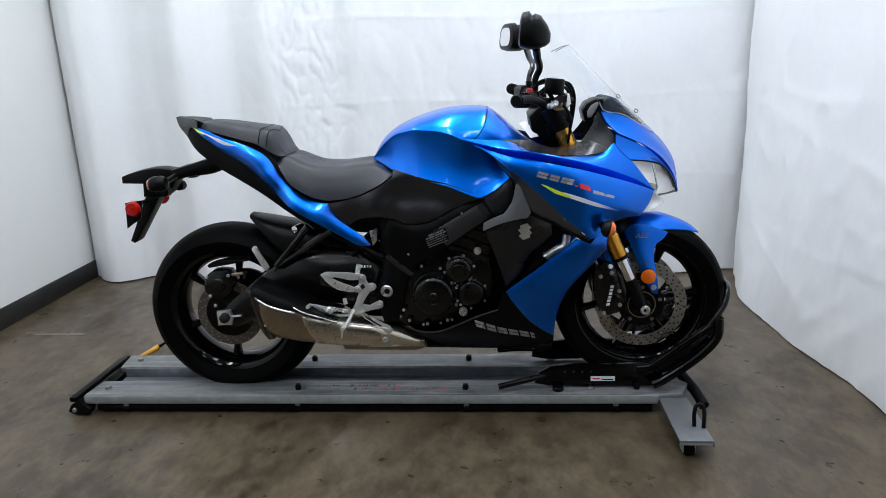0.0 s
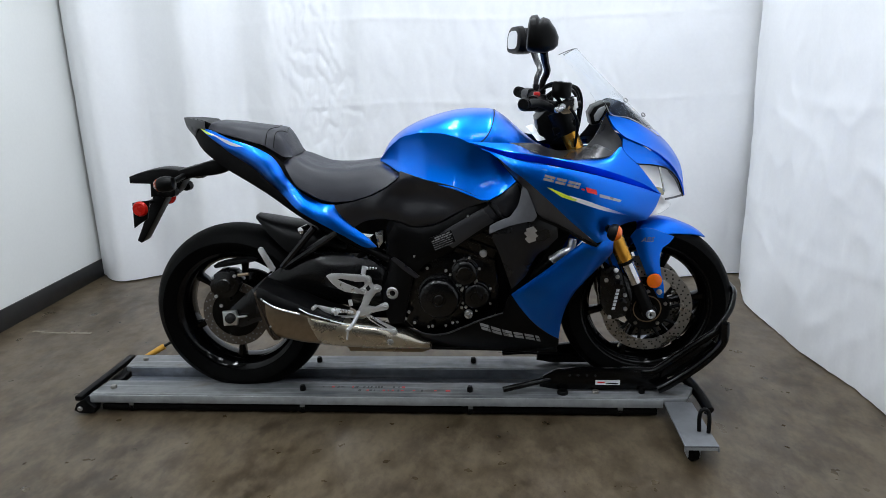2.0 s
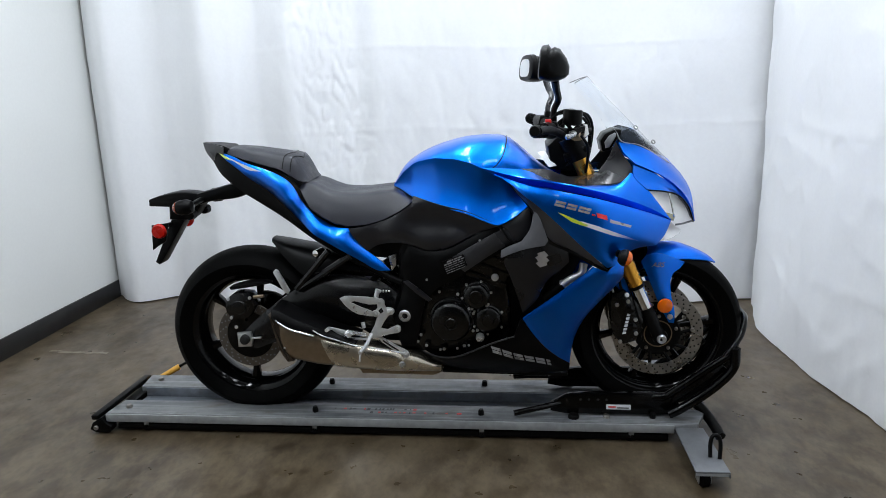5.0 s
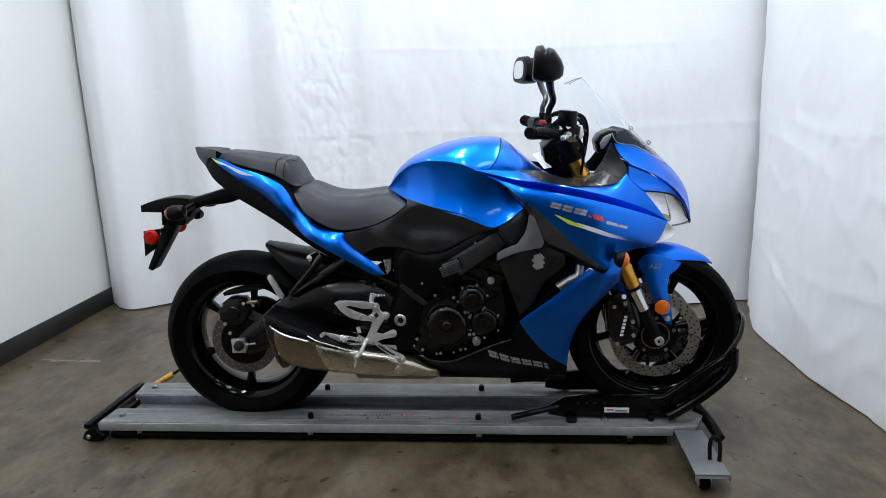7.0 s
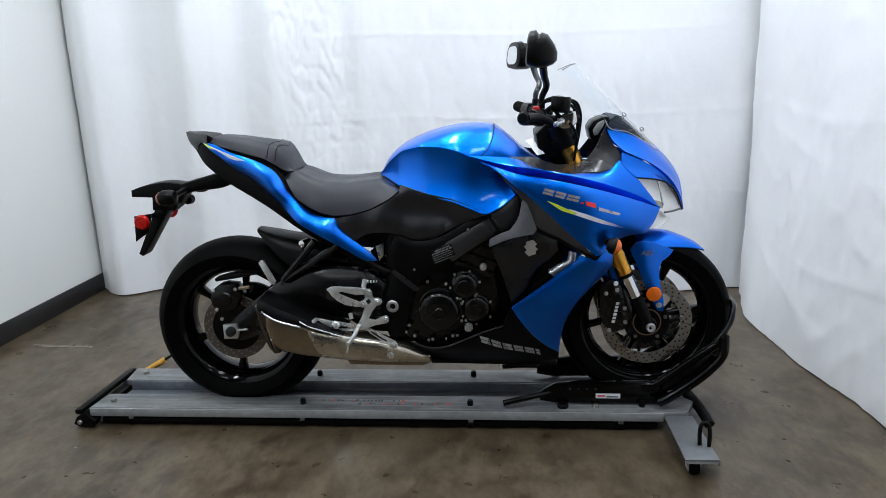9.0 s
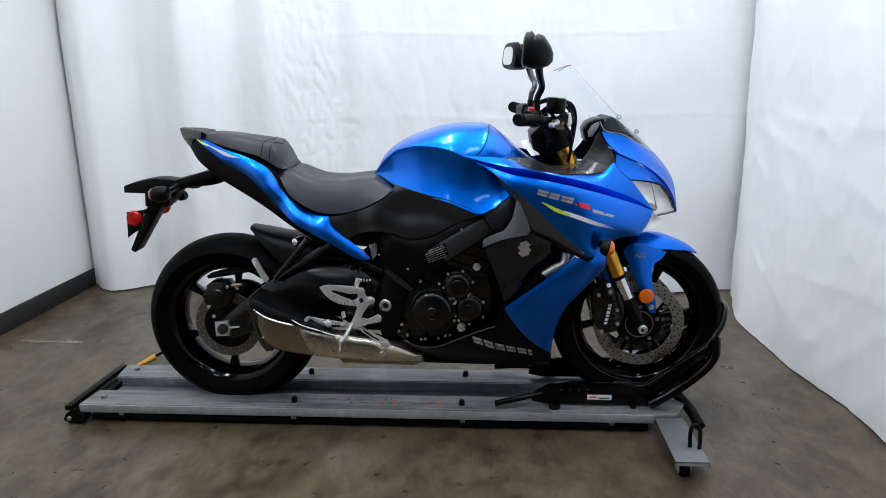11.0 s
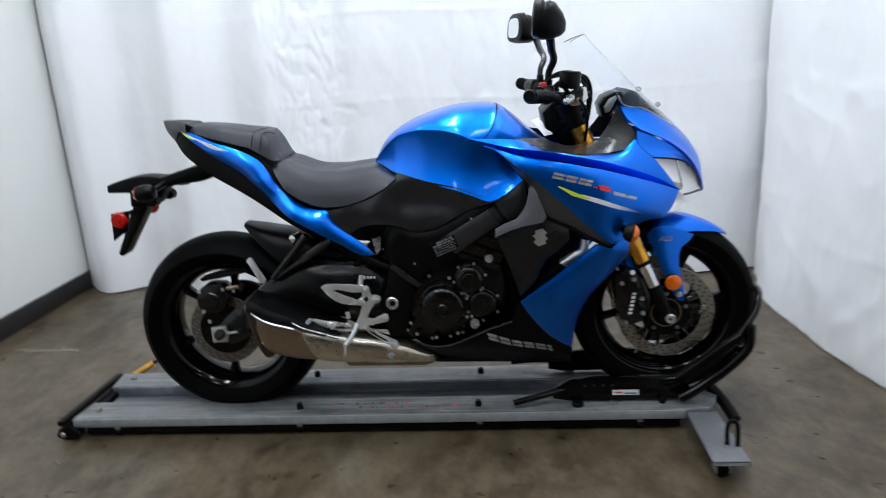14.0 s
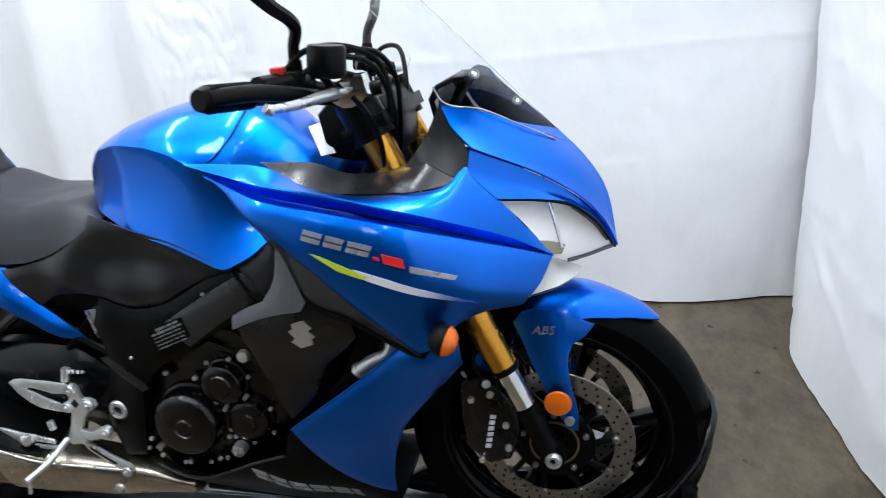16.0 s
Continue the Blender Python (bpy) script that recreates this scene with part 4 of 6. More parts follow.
def build_tail():
    panel("tail_panel", [(-0.072, -0.070, 1.028), (-0.026, -0.085, 1.018), (0.028, -0.100, 0.995), (0.102, -0.118, 0.973), (0.153, -0.129, 0.954), (0.192, -0.135, 0.931), (0.215, -0.132, 0.898), (0.239, -0.132, 0.854),
                         (0.269, -0.139, 0.822), (0.308, -0.144, 0.795), (0.350, -0.150, 0.775), (0.398, -0.158, 0.770), (0.413, -0.162, 0.741), (0.437, -0.164, 0.714), (0.467, -0.164, 0.687), (0.509, -0.164, 0.653),
                         (0.535, -0.159, 0.622), (0.499, -0.172, 0.625), (0.434, -0.180, 0.664), (0.377, -0.182, 0.697), (0.320, -0.178, 0.729), (0.242, -0.150, 0.781), (0.182, -0.128, 0.835), (0.124, -0.114, 0.886),
                         (0.063, -0.102, 0.925), (0.003, -0.091, 0.968), (-0.038, -0.085, 0.999)], BLUE, BIKE,
          [(0.130, -0.136, 0.938), (0.212, -0.154, 0.862), (0.294, -0.166, 0.779), (0.038, -0.110, 0.967), (0.40, -0.176, 0.720)], "metallic blue tail panel", puff=0.007, step=0.010, edge=0.014)
    panel("tail_tip", [(-0.150, -0.012, 1.057), (-0.104, -0.040, 1.055), (-0.055, -0.066, 1.046), (-0.048, -0.085, 1.019), (-0.078, -0.070, 1.026), (-0.102, -0.050, 0.995), (-0.134, -0.030, 1.026)], GREY, BIKE,
          label="dark grey tail tip", step=0.01)
    panel("under_tail", [(-0.102, -0.050, 0.995), (-0.071, -0.070, 1.024), (0.000, -0.090, 0.968), (0.061, -0.100, 0.925), (0.122, -0.112, 0.886), (0.181, -0.123, 0.833), (0.239, -0.135, 0.780), (0.317, -0.147, 0.728),
                         (0.414, -0.153, 0.679), (0.370, -0.135, 0.669), (0.290, -0.123, 0.707), (0.173, -0.112, 0.790), (0.082, -0.095, 0.845), (0.009, -0.080, 0.886), (-0.033, -0.070, 0.915), (-0.077, -0.060, 0.954)],
          BLACK, BIKE, label="black under-tail moulding")
    core = [(-0.149, 1.058, 1.040, 0.012), (-0.104, 1.056, 0.995, 0.041), (-0.055, 1.047, 0.95, 0.066), (0.0, 1.02, 0.90, 0.07), (0.1, 0.99, 0.84, 0.09), (0.2, 0.92, 0.775, 0.11), (0.3, 0.80, 0.70, 0.12), (0.42, 0.76, 0.66, 0.125), (0.6, 0.80, 0.64, 0.125)]

    def section(x):
        a, b, w = curve_at(core, x)
        return [(0, a), (w * 0.8, a), (w, (a + b) / 2 + 0.01), (w * 0.85, b + 0.004), (0, b)]

    part("tail_core", loft(-0.149, 0.6, 46, section), BLACK, BIKE)
    part("tail_stripe", skin([(-0.054, -0.087, 1.021), (-0.014, -0.104, 1.007), (0.099, -0.133, 0.965), (0.054, -0.126, 0.970), (-0.003, -0.108, 0.998)], thick=0.002, puff=0.001, step=0.01), WHITE_DECAL, BIKE, "white tail stripe")
    part("tail_stripe", skin([(-0.062, -0.084, 1.025), (-0.034, -0.098, 1.014), (-0.015, -0.107, 1.002), (-0.040, -0.098, 1.010)], thick=0.002, puff=0.001, step=0.008), YELLOW_DECAL, BIKE, "yellow-green tail stripe")
    # number plate carrier
    arm = part("plate_carrier", prism([(-0.184, 0.877), (-0.121, 0.893), (-0.037, 0.912), (0.02, 0.90), (0.006, 0.876), (-0.146, 0.846), (-0.19, 0.83)], -0.04, 0.04, 0.008), BLACK, BIKE, "black number plate carrier")
    part("carrier_head", prism([(-0.371, 0.856), (-0.337, 0.868), (-0.246, 0.884), (-0.18, 0.877), (-0.17, 0.84), (-0.215, 0.785), (-0.30, 0.782), (-0.296, 0.829), (-0.372, 0.832)], -0.035, 0.035, 0.006), BLACK, arm)
    part("number_plate", prism([(-0.29, 0.79), (-0.240, 0.785), (-0.352, 0.618), (-0.362, 0.611), (-0.376, 0.620)], -0.03, 0.03, 0.003, False), BLACK, arm)
    part("reflector_bracket", prism([(-0.332, 0.776), (-0.268, 0.784), (-0.285, 0.716), (-0.312, 0.702), (-0.338, 0.684)], -0.108, -0.098, 0.003, False), BLACK, arm)
    part("bracket_bar", tube([(-0.306, -0.100, 0.765), (-0.286, 0.100, 0.765)], 0.008, 8, 0.1), BLACK, arm)
    for s in (-1, 1):
        part("red_reflector", turned([(0, -0.014 * -s), (0.022, -0.013 * -s), (0.026, -0.008 * -s), (0.027, 0), (0, 0)], (-0.303, s * 0.109, 0.755), seg=32, closed=False), RED, arm, "round red reflector")
        st = part("rear_signal", turned([(0, -0.035), (0.02, -0.03), (0.027, -0.012), (0.027, 0.012), (0.02, 0.03), (0, 0.035)], (-0.185, s * 0.142, 0.846), (1, 0, 0.1), 24, False), BLACK, BIKE, "black turn signal with a smoked lens")
        part("lens", turned([(0, -0.038), (0.016, -0.035), (0.0225, -0.026), (0.022, -0.02), (0, -0.02)], (-0.185, s * 0.142, 0.846), (1, 0, 0.1), 24, False), AMBER, st)
        part("stalk", tube([(-0.175, s * 0.125, 0.846), (-0.165, s * 0.03, 0.858)], 0.010, 10, 0.03), BLACK, st)
        part("small_reflector", turned([(0, -0.02), (0.016, -0.018), (0.018, 0.01), (0, 0.012)], (-0.200, s * 0.06, 0.805), seg=20, closed=False), BLACK, arm)


FAIRING = [(0.895, -0.199, 0.953), (0.950, -0.220, 0.935), (1.004, -0.242, 0.920), (1.105, -0.252, 0.902), (1.219, -0.246, 0.876), (1.309, -0.220, 0.848), (1.406, -0.174, 0.812), (1.470, -0.137, 0.784), (1.450, -0.153, 0.742), (1.420, -0.168, 0.708), (1.357, -0.196, 0.706), (1.304, -0.222, 0.683), (1.286, -0.236, 0.660), (1.255, -0.246, 0.652), (1.220, -0.252, 0.682), (1.166, -0.258, 0.731), (1.101, -0.262, 0.795), (1.030, -0.258, 0.860), (0.978, -0.246, 0.899), (0.934, -0.216, 0.932)]
FAIRING_RIDGES = [(1.197, -0.264, 0.806), (1.295, -0.246, 0.781), (1.098, -0.264, 0.846), (1.257, -0.256, 0.816), (1.357, -0.218, 0.738)]


BELLY = [(0.624, -0.159, 0.334), (0.694, -0.170, 0.312), (0.754, -0.182, 0.317), (0.814, -0.194, 0.344), (0.891, -0.205, 0.381), (0.957, -0.208, 0.405), (0.979, -0.215, 0.469), (1.014, -0.208, 0.423), (1.061, -0.188, 0.359),
                        (1.110, -0.162, 0.311), (1.149, -0.138, 0.281), (1.148, -0.135, 0.253), (1.065, -0.123, 0.240), (0.947, -0.112, 0.228), (0.747, -0.112, 0.244), (0.680, -0.135, 0.281)]
BELLY_RIDGES = [(0.954, -0.199, 0.330)]


EMBLEM = [(0.923, -0.232, 0.690), (0.963, -0.236, 0.706), (1.023, -0.240, 0.730), (1.066, -0.241, 0.740), (1.131, -0.230, 0.708), (1.136, -0.222, 0.666), (1.105, -0.216, 0.634), (1.070, -0.208, 0.603), (1.052, -0.204, 0.573), (1.034, -0.205, 0.534), (0.986, -0.214, 0.489), (0.968, -0.222, 0.550), (0.941, -0.228, 0.629), (0.925, -0.230, 0.667)]
SHEEN_FACET = [(0.583, -0.186, 0.588), (0.598, -0.187, 0.594), (0.640, -0.190, 0.563), (0.680, -0.192, 0.528), (0.667, -0.192, 0.520), (0.628, -0.190, 0.548)]
EMBLEM_RIDGES = [(1.024, -0.240, 0.663)]


def build_body():
    panel("side_cover", [(0.401, -0.174, 0.771), (0.464, -0.180, 0.782), (0.526, -0.180, 0.800), (0.585, -0.182, 0.830), (0.622, -0.182, 0.857), (0.626, -0.170, 0.881), (0.713, -0.184, 0.853), (0.806, -0.198, 0.831), (0.894, -0.209, 0.795),
                         (0.916, -0.209, 0.786), (0.859, -0.182, 0.763), (0.784, -0.176, 0.729), (0.726, -0.170, 0.699), (0.669, -0.170, 0.693), (0.612, -0.170, 0.714), (0.555, -0.170, 0.721), (0.496, -0.164, 0.712), (0.460, -0.164, 0.691),
                         (0.440, -0.170, 0.716), (0.417, -0.174, 0.742)], GREY, BIKE, [(0.624, -0.168, 0.800), (0.700, -0.160, 0.785), (0.790, -0.164, 0.778), (0.554, -0.186, 0.750), (0.650, -0.180, 0.735), (0.760, -0.180, 0.738), (0.50, -0.176, 0.775)], "dark grey plastic side cover", puff=0.006)
    panel("frame_spar", [(0.889, -0.176, 0.780), (0.953, -0.176, 0.815), (1.011, -0.176, 0.847), (1.022, -0.176, 0.832), (1.021, -0.182, 0.778), (1.006, -0.182, 0.740), (0.961, -0.182, 0.714), (0.891, -0.182, 0.675), (0.829, -0.182, 0.641),
                         (0.761, -0.182, 0.598), (0.704, -0.182, 0.569), (0.654, -0.176, 0.518), (0.637, -0.170, 0.446), (0.616, -0.164, 0.351), (0.565, -0.159, 0.344), (0.546, -0.159, 0.411), (0.545, -0.159, 0.462), (0.563, -0.159, 0.513),
                         (0.583, -0.164, 0.585), (0.575, -0.170, 0.656), (0.603, -0.170, 0.714), (0.669, -0.173, 0.692), (0.736, -0.176, 0.700), (0.822, -0.176, 0.743)], BLACK, BIKE,
          label="black cast frame spar", thick=0.03, puff=0.008)
    # lighter grey sliver paints the sheen onto the black spar
    part("spar_sheen", skin(SHEEN_FACET, puff=0.003, edge=0.006, step=0.008), GREY, BIKE)
    part("spar_cover", skin([(0.754, -0.195, 0.677), (0.853, -0.195, 0.735), (0.942, -0.195, 0.784), (0.956, -0.195, 0.764), (0.971, -0.195, 0.737), (0.883, -0.195, 0.685), (0.794, -0.195, 0.625), (0.772, -0.195, 0.646)], puff=0.006, edge=0.006), SPAR, BIKE, "dark grey plastic spar cover")
    part("air_duct", skin([(0.916, -0.192, 0.785), (0.960, -0.193, 0.812), (1.008, -0.194, 0.842), (1.014, -0.198, 0.800), (1.004, -0.200, 0.756), (0.972, -0.200, 0.730), (0.945, -0.197, 0.748)], puff=0.007, edge=0.008), GREY, BIKE, "dark grey air duct")
    part("duct_seam", tube([(0.908, -0.198, 0.783), (0.930, -0.201, 0.755), (0.942, -0.2025, 0.737), (0.975, -0.202, 0.722)], 0.0035, 8, 0.01), BLACK, BIKE)
    for x, z in ((0.846, 0.735), (0.665, 0.600)):
        stamp(BOLT, "bolt", BIKE, (x, -0.1985, z), 0.8)
    label = part("warning_label", prism([(0.717, 0.662), (0.791, 0.690), (0.804, 0.651), (0.728, 0.613)], -0.2035, -0.200, 0, False), BLACK, BIKE, "black label with white print too small to read")
    rng = random.Random(2)
    for k in range(6):
        x0, z0 = 0.7235 + 0.0022 * k, 0.6575 - 0.0070 * k
        s = 0.0 if k else 0.012
        while s < 0.062:
            w = min(rng.uniform(0.003, 0.016), 0.066 - s)
            h = rng.uniform(0.0018, 0.0026) if k < 2 else rng.uniform(0.0006, 0.0012)
            part("print_bar", prism([(x0 + s, z0 + s * 0.40 - h), (x0 + s + w, z0 + (s + w) * 0.40 - h), (x0 + s + w, z0 + (s + w) * 0.40 + h), (x0 + s, z0 + s * 0.40 + h)], -0.2043, -0.2030, 0, False), PALE, label)
            s += w + rng.uniform(0.0012, 0.004)
    panel("fairing_side", FAIRING, BLUE, BIKE, FAIRING_RIDGES, "glossy metallic blue side fairing", puff=0.004, step=0.010, edge=0.006)
    crest = [(0.862, -0.194, 0.973), (0.915, -0.188, 0.970), (1.007, -0.185, 0.959), (1.051, -0.190, 0.939), (1.132, -0.196, 0.914), (1.222, -0.188, 0.911), (1.298, -0.166, 0.915), (1.336, -0.148, 0.946), (1.362, -0.152, 0.917), (1.389, -0.157, 0.888), (1.430, -0.149, 0.838), (1.469, -0.136, 0.787)]
    ridge = [(0.858, -0.197, 0.972), (0.950, -0.210, 0.949), (1.004, -0.229, 0.941), (1.105, -0.238, 0.925), (1.219, -0.233, 0.899), (1.309, -0.209, 0.869), (1.406, -0.166, 0.826), (1.470, -0.137, 0.786)]
    tuck = [(0.870, -0.190, 0.962), (0.950, -0.198, 0.933), (1.004, -0.210, 0.918), (1.105, -0.218, 0.900), (1.219, -0.214, 0.874), (1.309, -0.192, 0.846), (1.406, -0.156, 0.810), (1.466, -0.130, 0.783)]
    for e0, e1, name in ((crest, ridge, "fairing_shoulder"), (ridge, tuck, "shoulder_undercut")):
        sh = patch(e1, [e1[-1], e0[-1]], e0, [e1[0], e0[0]], n=60, m=8, puff=0.002 if e0 is crest else 0.0, thick=0.003)
        part(name, sh, BLUE, BIKE, "glossy metallic blue fairing shoulder", 60), part(name, mirrored(sh), BLUE, BIKE, "glossy metallic blue fairing shoulder", 60)
    rim = [(0.895, -0.199, 0.953), (0.950, -0.220, 0.935), (1.004, -0.242, 0.920), (1.105, -0.252, 0.902), (1.219, -0.246, 0.876), (1.309, -0.220, 0.848), (1.406, -0.174, 0.812), (1.470, -0.137, 0.784)]
    inner = [(0.895, -0.175, 0.947), (0.950, -0.186, 0.929), (1.004, -0.200, 0.914), (1.105, -0.210, 0.896), (1.219, -0.204, 0.870), (1.309, -0.182, 0.842), (1.406, -0.144, 0.806), (1.470, -0.115, 0.778)]
    ledge = patch(rim, [rim[-1], inner[-1]], inner, [rim[0], inner[0]], n=36, m=3, thick=0.003)
    part("fairing_ledge", ledge, BLUE, BIKE), part("fairing_ledge", mirrored(ledge), BLUE, BIKE)
    part("fairing_gap", tube([(0.945, -0.214, 0.927), (1.015, -0.230, 0.842), (1.058, -0.240, 0.769), (1.078, -0.242, 0.737), (1.138, -0.236, 0.708), (1.237, -0.238, 0.650)], 0.006, 8, 0.02), BLACK, BIKE)
    panel("intake_panel", [(0.945, -0.226, 0.929), (0.978, -0.249, 0.899), (1.030, -0.261, 0.860), (1.101, -0.265, 0.795), (1.166, -0.261, 0.731), (1.220, -0.255, 0.682), (1.261, -0.248, 0.641), (1.234, -0.240, 0.653), (1.131, -0.238, 0.711), (1.071, -0.246, 0.742), (1.055, -0.244, 0.772), (1.015, -0.236, 0.844), (0.971, -0.232, 0.892)], SATIN, BIKE, [(1.101, -0.252, 0.754)], "dark grey textured intake panel", puff=0.002)
    panel("intake_rim", [(1.055, -0.249, 0.772), (1.076, -0.251, 0.744), (1.131, -0.244, 0.714), (1.234, -0.246, 0.657), (1.261, -0.251, 0.644), (1.234, -0.244, 0.648), (1.131, -0.240, 0.703), (1.069, -0.246, 0.733)], BLACK, BIKE, puff=0.004, thick=0.008, step=0.009)
    panel("fairing_trim", [(1.021, -0.236, 0.850), (1.037, -0.246, 0.822), (1.054, -0.250, 0.780), (1.067, -0.252, 0.744), (1.056, -0.251, 0.727), (1.010, -0.248, 0.719), (0.963, -0.244, 0.705), (0.915, -0.238, 0.684), (0.917, -0.234, 0.708), (0.941, -0.236, 0.722),
                           (0.981, -0.238, 0.738), (1.006, -0.238, 0.772), (1.017, -0.236, 0.812)], SILVER_GREY, BIKE, label="satin grey trim wedge", puff=0.003)
    panel("emblem_panel", EMBLEM, SHROUD, BIKE, EMBLEM_RIDGES, "dark grey plastic radiator shroud", puff=0.004)
    panel("lower_fairing", [(0.986, -0.222, 0.471), (1.005, -0.223, 0.486), (1.096, -0.226, 0.554), (1.186, -0.224, 0.625), (1.213, -0.230, 0.650), (1.256, -0.238, 0.636), (1.282, -0.230, 0.660), (1.312, -0.212, 0.674), (1.314, -0.194, 0.606),
                            (1.273, -0.194, 0.559), (1.228, -0.194, 0.511), (1.193, -0.180, 0.461), (1.166, -0.166, 0.399), (1.154, -0.156, 0.346), (1.148, -0.142, 0.284), (1.110, -0.168, 0.314), (1.062, -0.194, 0.361), (1.014, -0.215, 0.425)],
          BLUE, BIKE, [(1.110, -0.214, 0.455), (1.202, -0.222, 0.570)], "metallic blue lower fairing", puff=0.004, step=0.011, edge=0.006)
    # thin bead added only to catch a highlight along the panel edge
    for s in (-1, 1):
        part("edge_glint_bead", tube([(x, s * y, z) for x, y, z in ((0.987, 0.2235, 0.473), (1.005, 0.2245, 0.4875), (1.096, 0.2275, 0.5555), (1.186, 0.2255, 0.6265), (1.213, 0.2315, 0.6515))], 0.0022, 8, 0.012), BLUE, BIKE)
    panel("belly_pan", BELLY, BLACK, BIKE, BELLY_RIDGES, "black belly pan", puff=0.004)
    part("belly_lip", tube([(0.640, -0.166, 0.331), (0.694, -0.174, 0.314), (0.754, -0.186, 0.319), (0.814, -0.198, 0.345), (0.891, -0.209, 0.382), (0.957, -0.212, 0.405)], 0.003, 8, 0.012), GREY, BIKE)
    part("belly_floor", slab([(0.70, -0.108), (1.145, -0.126), (1.145, 0.126), (0.70, 0.108)], 0.226, 0.238, 0.004), BLACK, BIKE)
    panel("cockpit_panel", [(0.981, -0.159, 0.964), (1.064, -0.147, 0.958), (1.138, -0.135, 0.933), (1.229, -0.130, 0.943), (1.262, -0.138, 0.952), (1.322, -0.158, 0.923), (1.297, -0.168, 0.917), (1.205, -0.192, 0.913), (1.133, -0.199, 0.916), (1.044, -0.192, 0.940)], SPAR, BIKE, label="dark satin cockpit side panel", puff=0.003)
    panel("cockpit_wing", [(1.229, -0.131, 0.943), (1.262, -0.122, 0.985), (1.290, -0.108, 1.040), (1.312, -0.118, 1.000), (1.338, -0.134, 0.962), (1.345, -0.140, 0.935), (1.322, -0.150, 0.924), (1.262, -0.138, 0.948)], GREY, BIKE, [(1.300, -0.124, 0.968)], "dark grey upright cockpit wing", puff=0.001)
    # nose
    crease = [(1.345, -0.147, 0.971), (1.431, -0.125, 0.931), (1.479, -0.098, 0.898), (1.524, -0.060, 0.855), (1.556, -0.028, 0.806), (1.576, 0.000, 0.754)]
    upper = patch([(1.295, -0.118, 1.040), (1.347, -0.112, 1.028), (1.41, -0.080, 0.999), (1.473, 0, 0.970)], [(1.473, 0, 0.970), (1.522, 0, 0.917), (1.556, 0, 0.860), (1.576, 0.000, 0.754)],
                  crease, [(1.295, -0.118, 1.040), (1.312, -0.130, 1.005), crease[0]], n=24, m=12, puff=0.004)
    brow = [(1.383, -0.157, 0.889), (1.447, -0.128, 0.879), (1.498, -0.094, 0.860), (1.539, -0.056, 0.820), (1.561, -0.026, 0.781), (1.574, 0.000, 0.752)]
    shelf = [(x - 0.004, y + 0.008, z - 0.003) for x, y, z in crease[:-1]] + [(crease[-1][0] - 0.004, 0, crease[-1][2] - 0.003)]
    lower = patch(shelf, [shelf[-1], brow[-1]], brow, [shelf[0], (1.340, -0.150, 0.935), brow[0]], n=24, m=8, puff=0.0)
    for sh in (upper, mirrored(upper)):
        part("nose_fairing", sh, BLUE, BIKE, "metallic blue nose fairing", 60)
    for sh in (lower, mirrored(lower)):
        part("headlight_brow", sh, BLUE, BIKE, "metallic blue brow over the headlight", 60)
    side = [(1.155, 0.095, 1.230), (1.223, 0.126, 1.161), (1.272, 0.136, 1.096), (1.302, 0.130, 1.047)]
    top = [(1.155, -0.095, 1.230), (1.187, -0.055, 1.244), (1.206, 0.000, 1.249), (1.187, 0.055, 1.244), (1.155, 0.095, 1.230)]
    foot = [(1.302, -0.130, 1.047), (1.362, -0.117, 1.031), (1.432, -0.080, 0.991), (1.503, 0.000, 0.944), (1.432, 0.080, 0.991), (1.362, 0.117, 1.031), (1.302, 0.130, 1.047)]
    scr = patch(top, side, foot, [(x, -y, z) for x, y, z in side], n=28, m=20, thick=0.001, puff=0.012)
    part("windscreen", scr, SCREEN, BIKE, "clear acrylic windscreen", 70).visible_shadow = False
    base = patch([(1.292, -0.119, 1.062), (1.318, -0.108, 1.080), (1.350, -0.055, 1.074), (1.366, 0, 1.066)], [(1.366, 0, 1.066), (1.42, 0, 1.018), (1.477, 0, 0.966)],
                 [(1.293, -0.119, 1.037), (1.347, -0.112, 1.024), (1.41, -0.080, 0.995), (1.477, 0, 0.966)], [(1.292, -0.119, 1.062), (1.293, -0.119, 1.037)], n=12, m=8)
    for sh in (base, mirrored(base)):
        part("screen_base", sh, SMOKED, BIKE, "smoked dark band under the windscreen").visible_shadow = False
    part("screen_edge_line", tube([(1.155, -0.095, 1.2305), (1.187, -0.055, 1.2445), (1.206, 0.0, 1.2495), (1.187, 0.055, 1.2445), (1.155, 0.095, 1.2305)], 0.0012, 6, 0.02), SILVER_GREY, BIKE)
    for s in (-1, 1):
        # silver line painted in for the reflection along the screen's lower edge
        part("screen_edge_line", tube([(1.288, s * 0.1350, 1.072), (1.302, s * 0.1315, 1.046), (1.362, s * 0.1185, 1.030), (1.432, s * 0.0815, 0.990), (1.475, s * 0.04, 0.962)], 0.0016, 6, 0.01), SILVER_DECAL, BIKE)
        part("brow_gap", tube([(x, -s * y, z) for x, y, z in brow], 0.003, 8, 0.01), BLACK, BIKE)
    for x, z, y in ((1.352, 1.085, 0.105), (1.415, 1.035, 0.075)):
        sb = part("screen_bolt", turned([(0.0062, -0.002), (0.008, -0.002), (0.008, 0.002), (0.0062, 0.002)], (x, -y, z), (0.5, -0.7, 0.6), 18), PALE, BIKE)
        part("bolt_head", turned([(0, 0.002), (0.004, 0.001), (0.005, -0.003), (0, -0.003)], (x, -y, z), (0.5, -0.7, 0.6), 10, False), CHROME, sb)
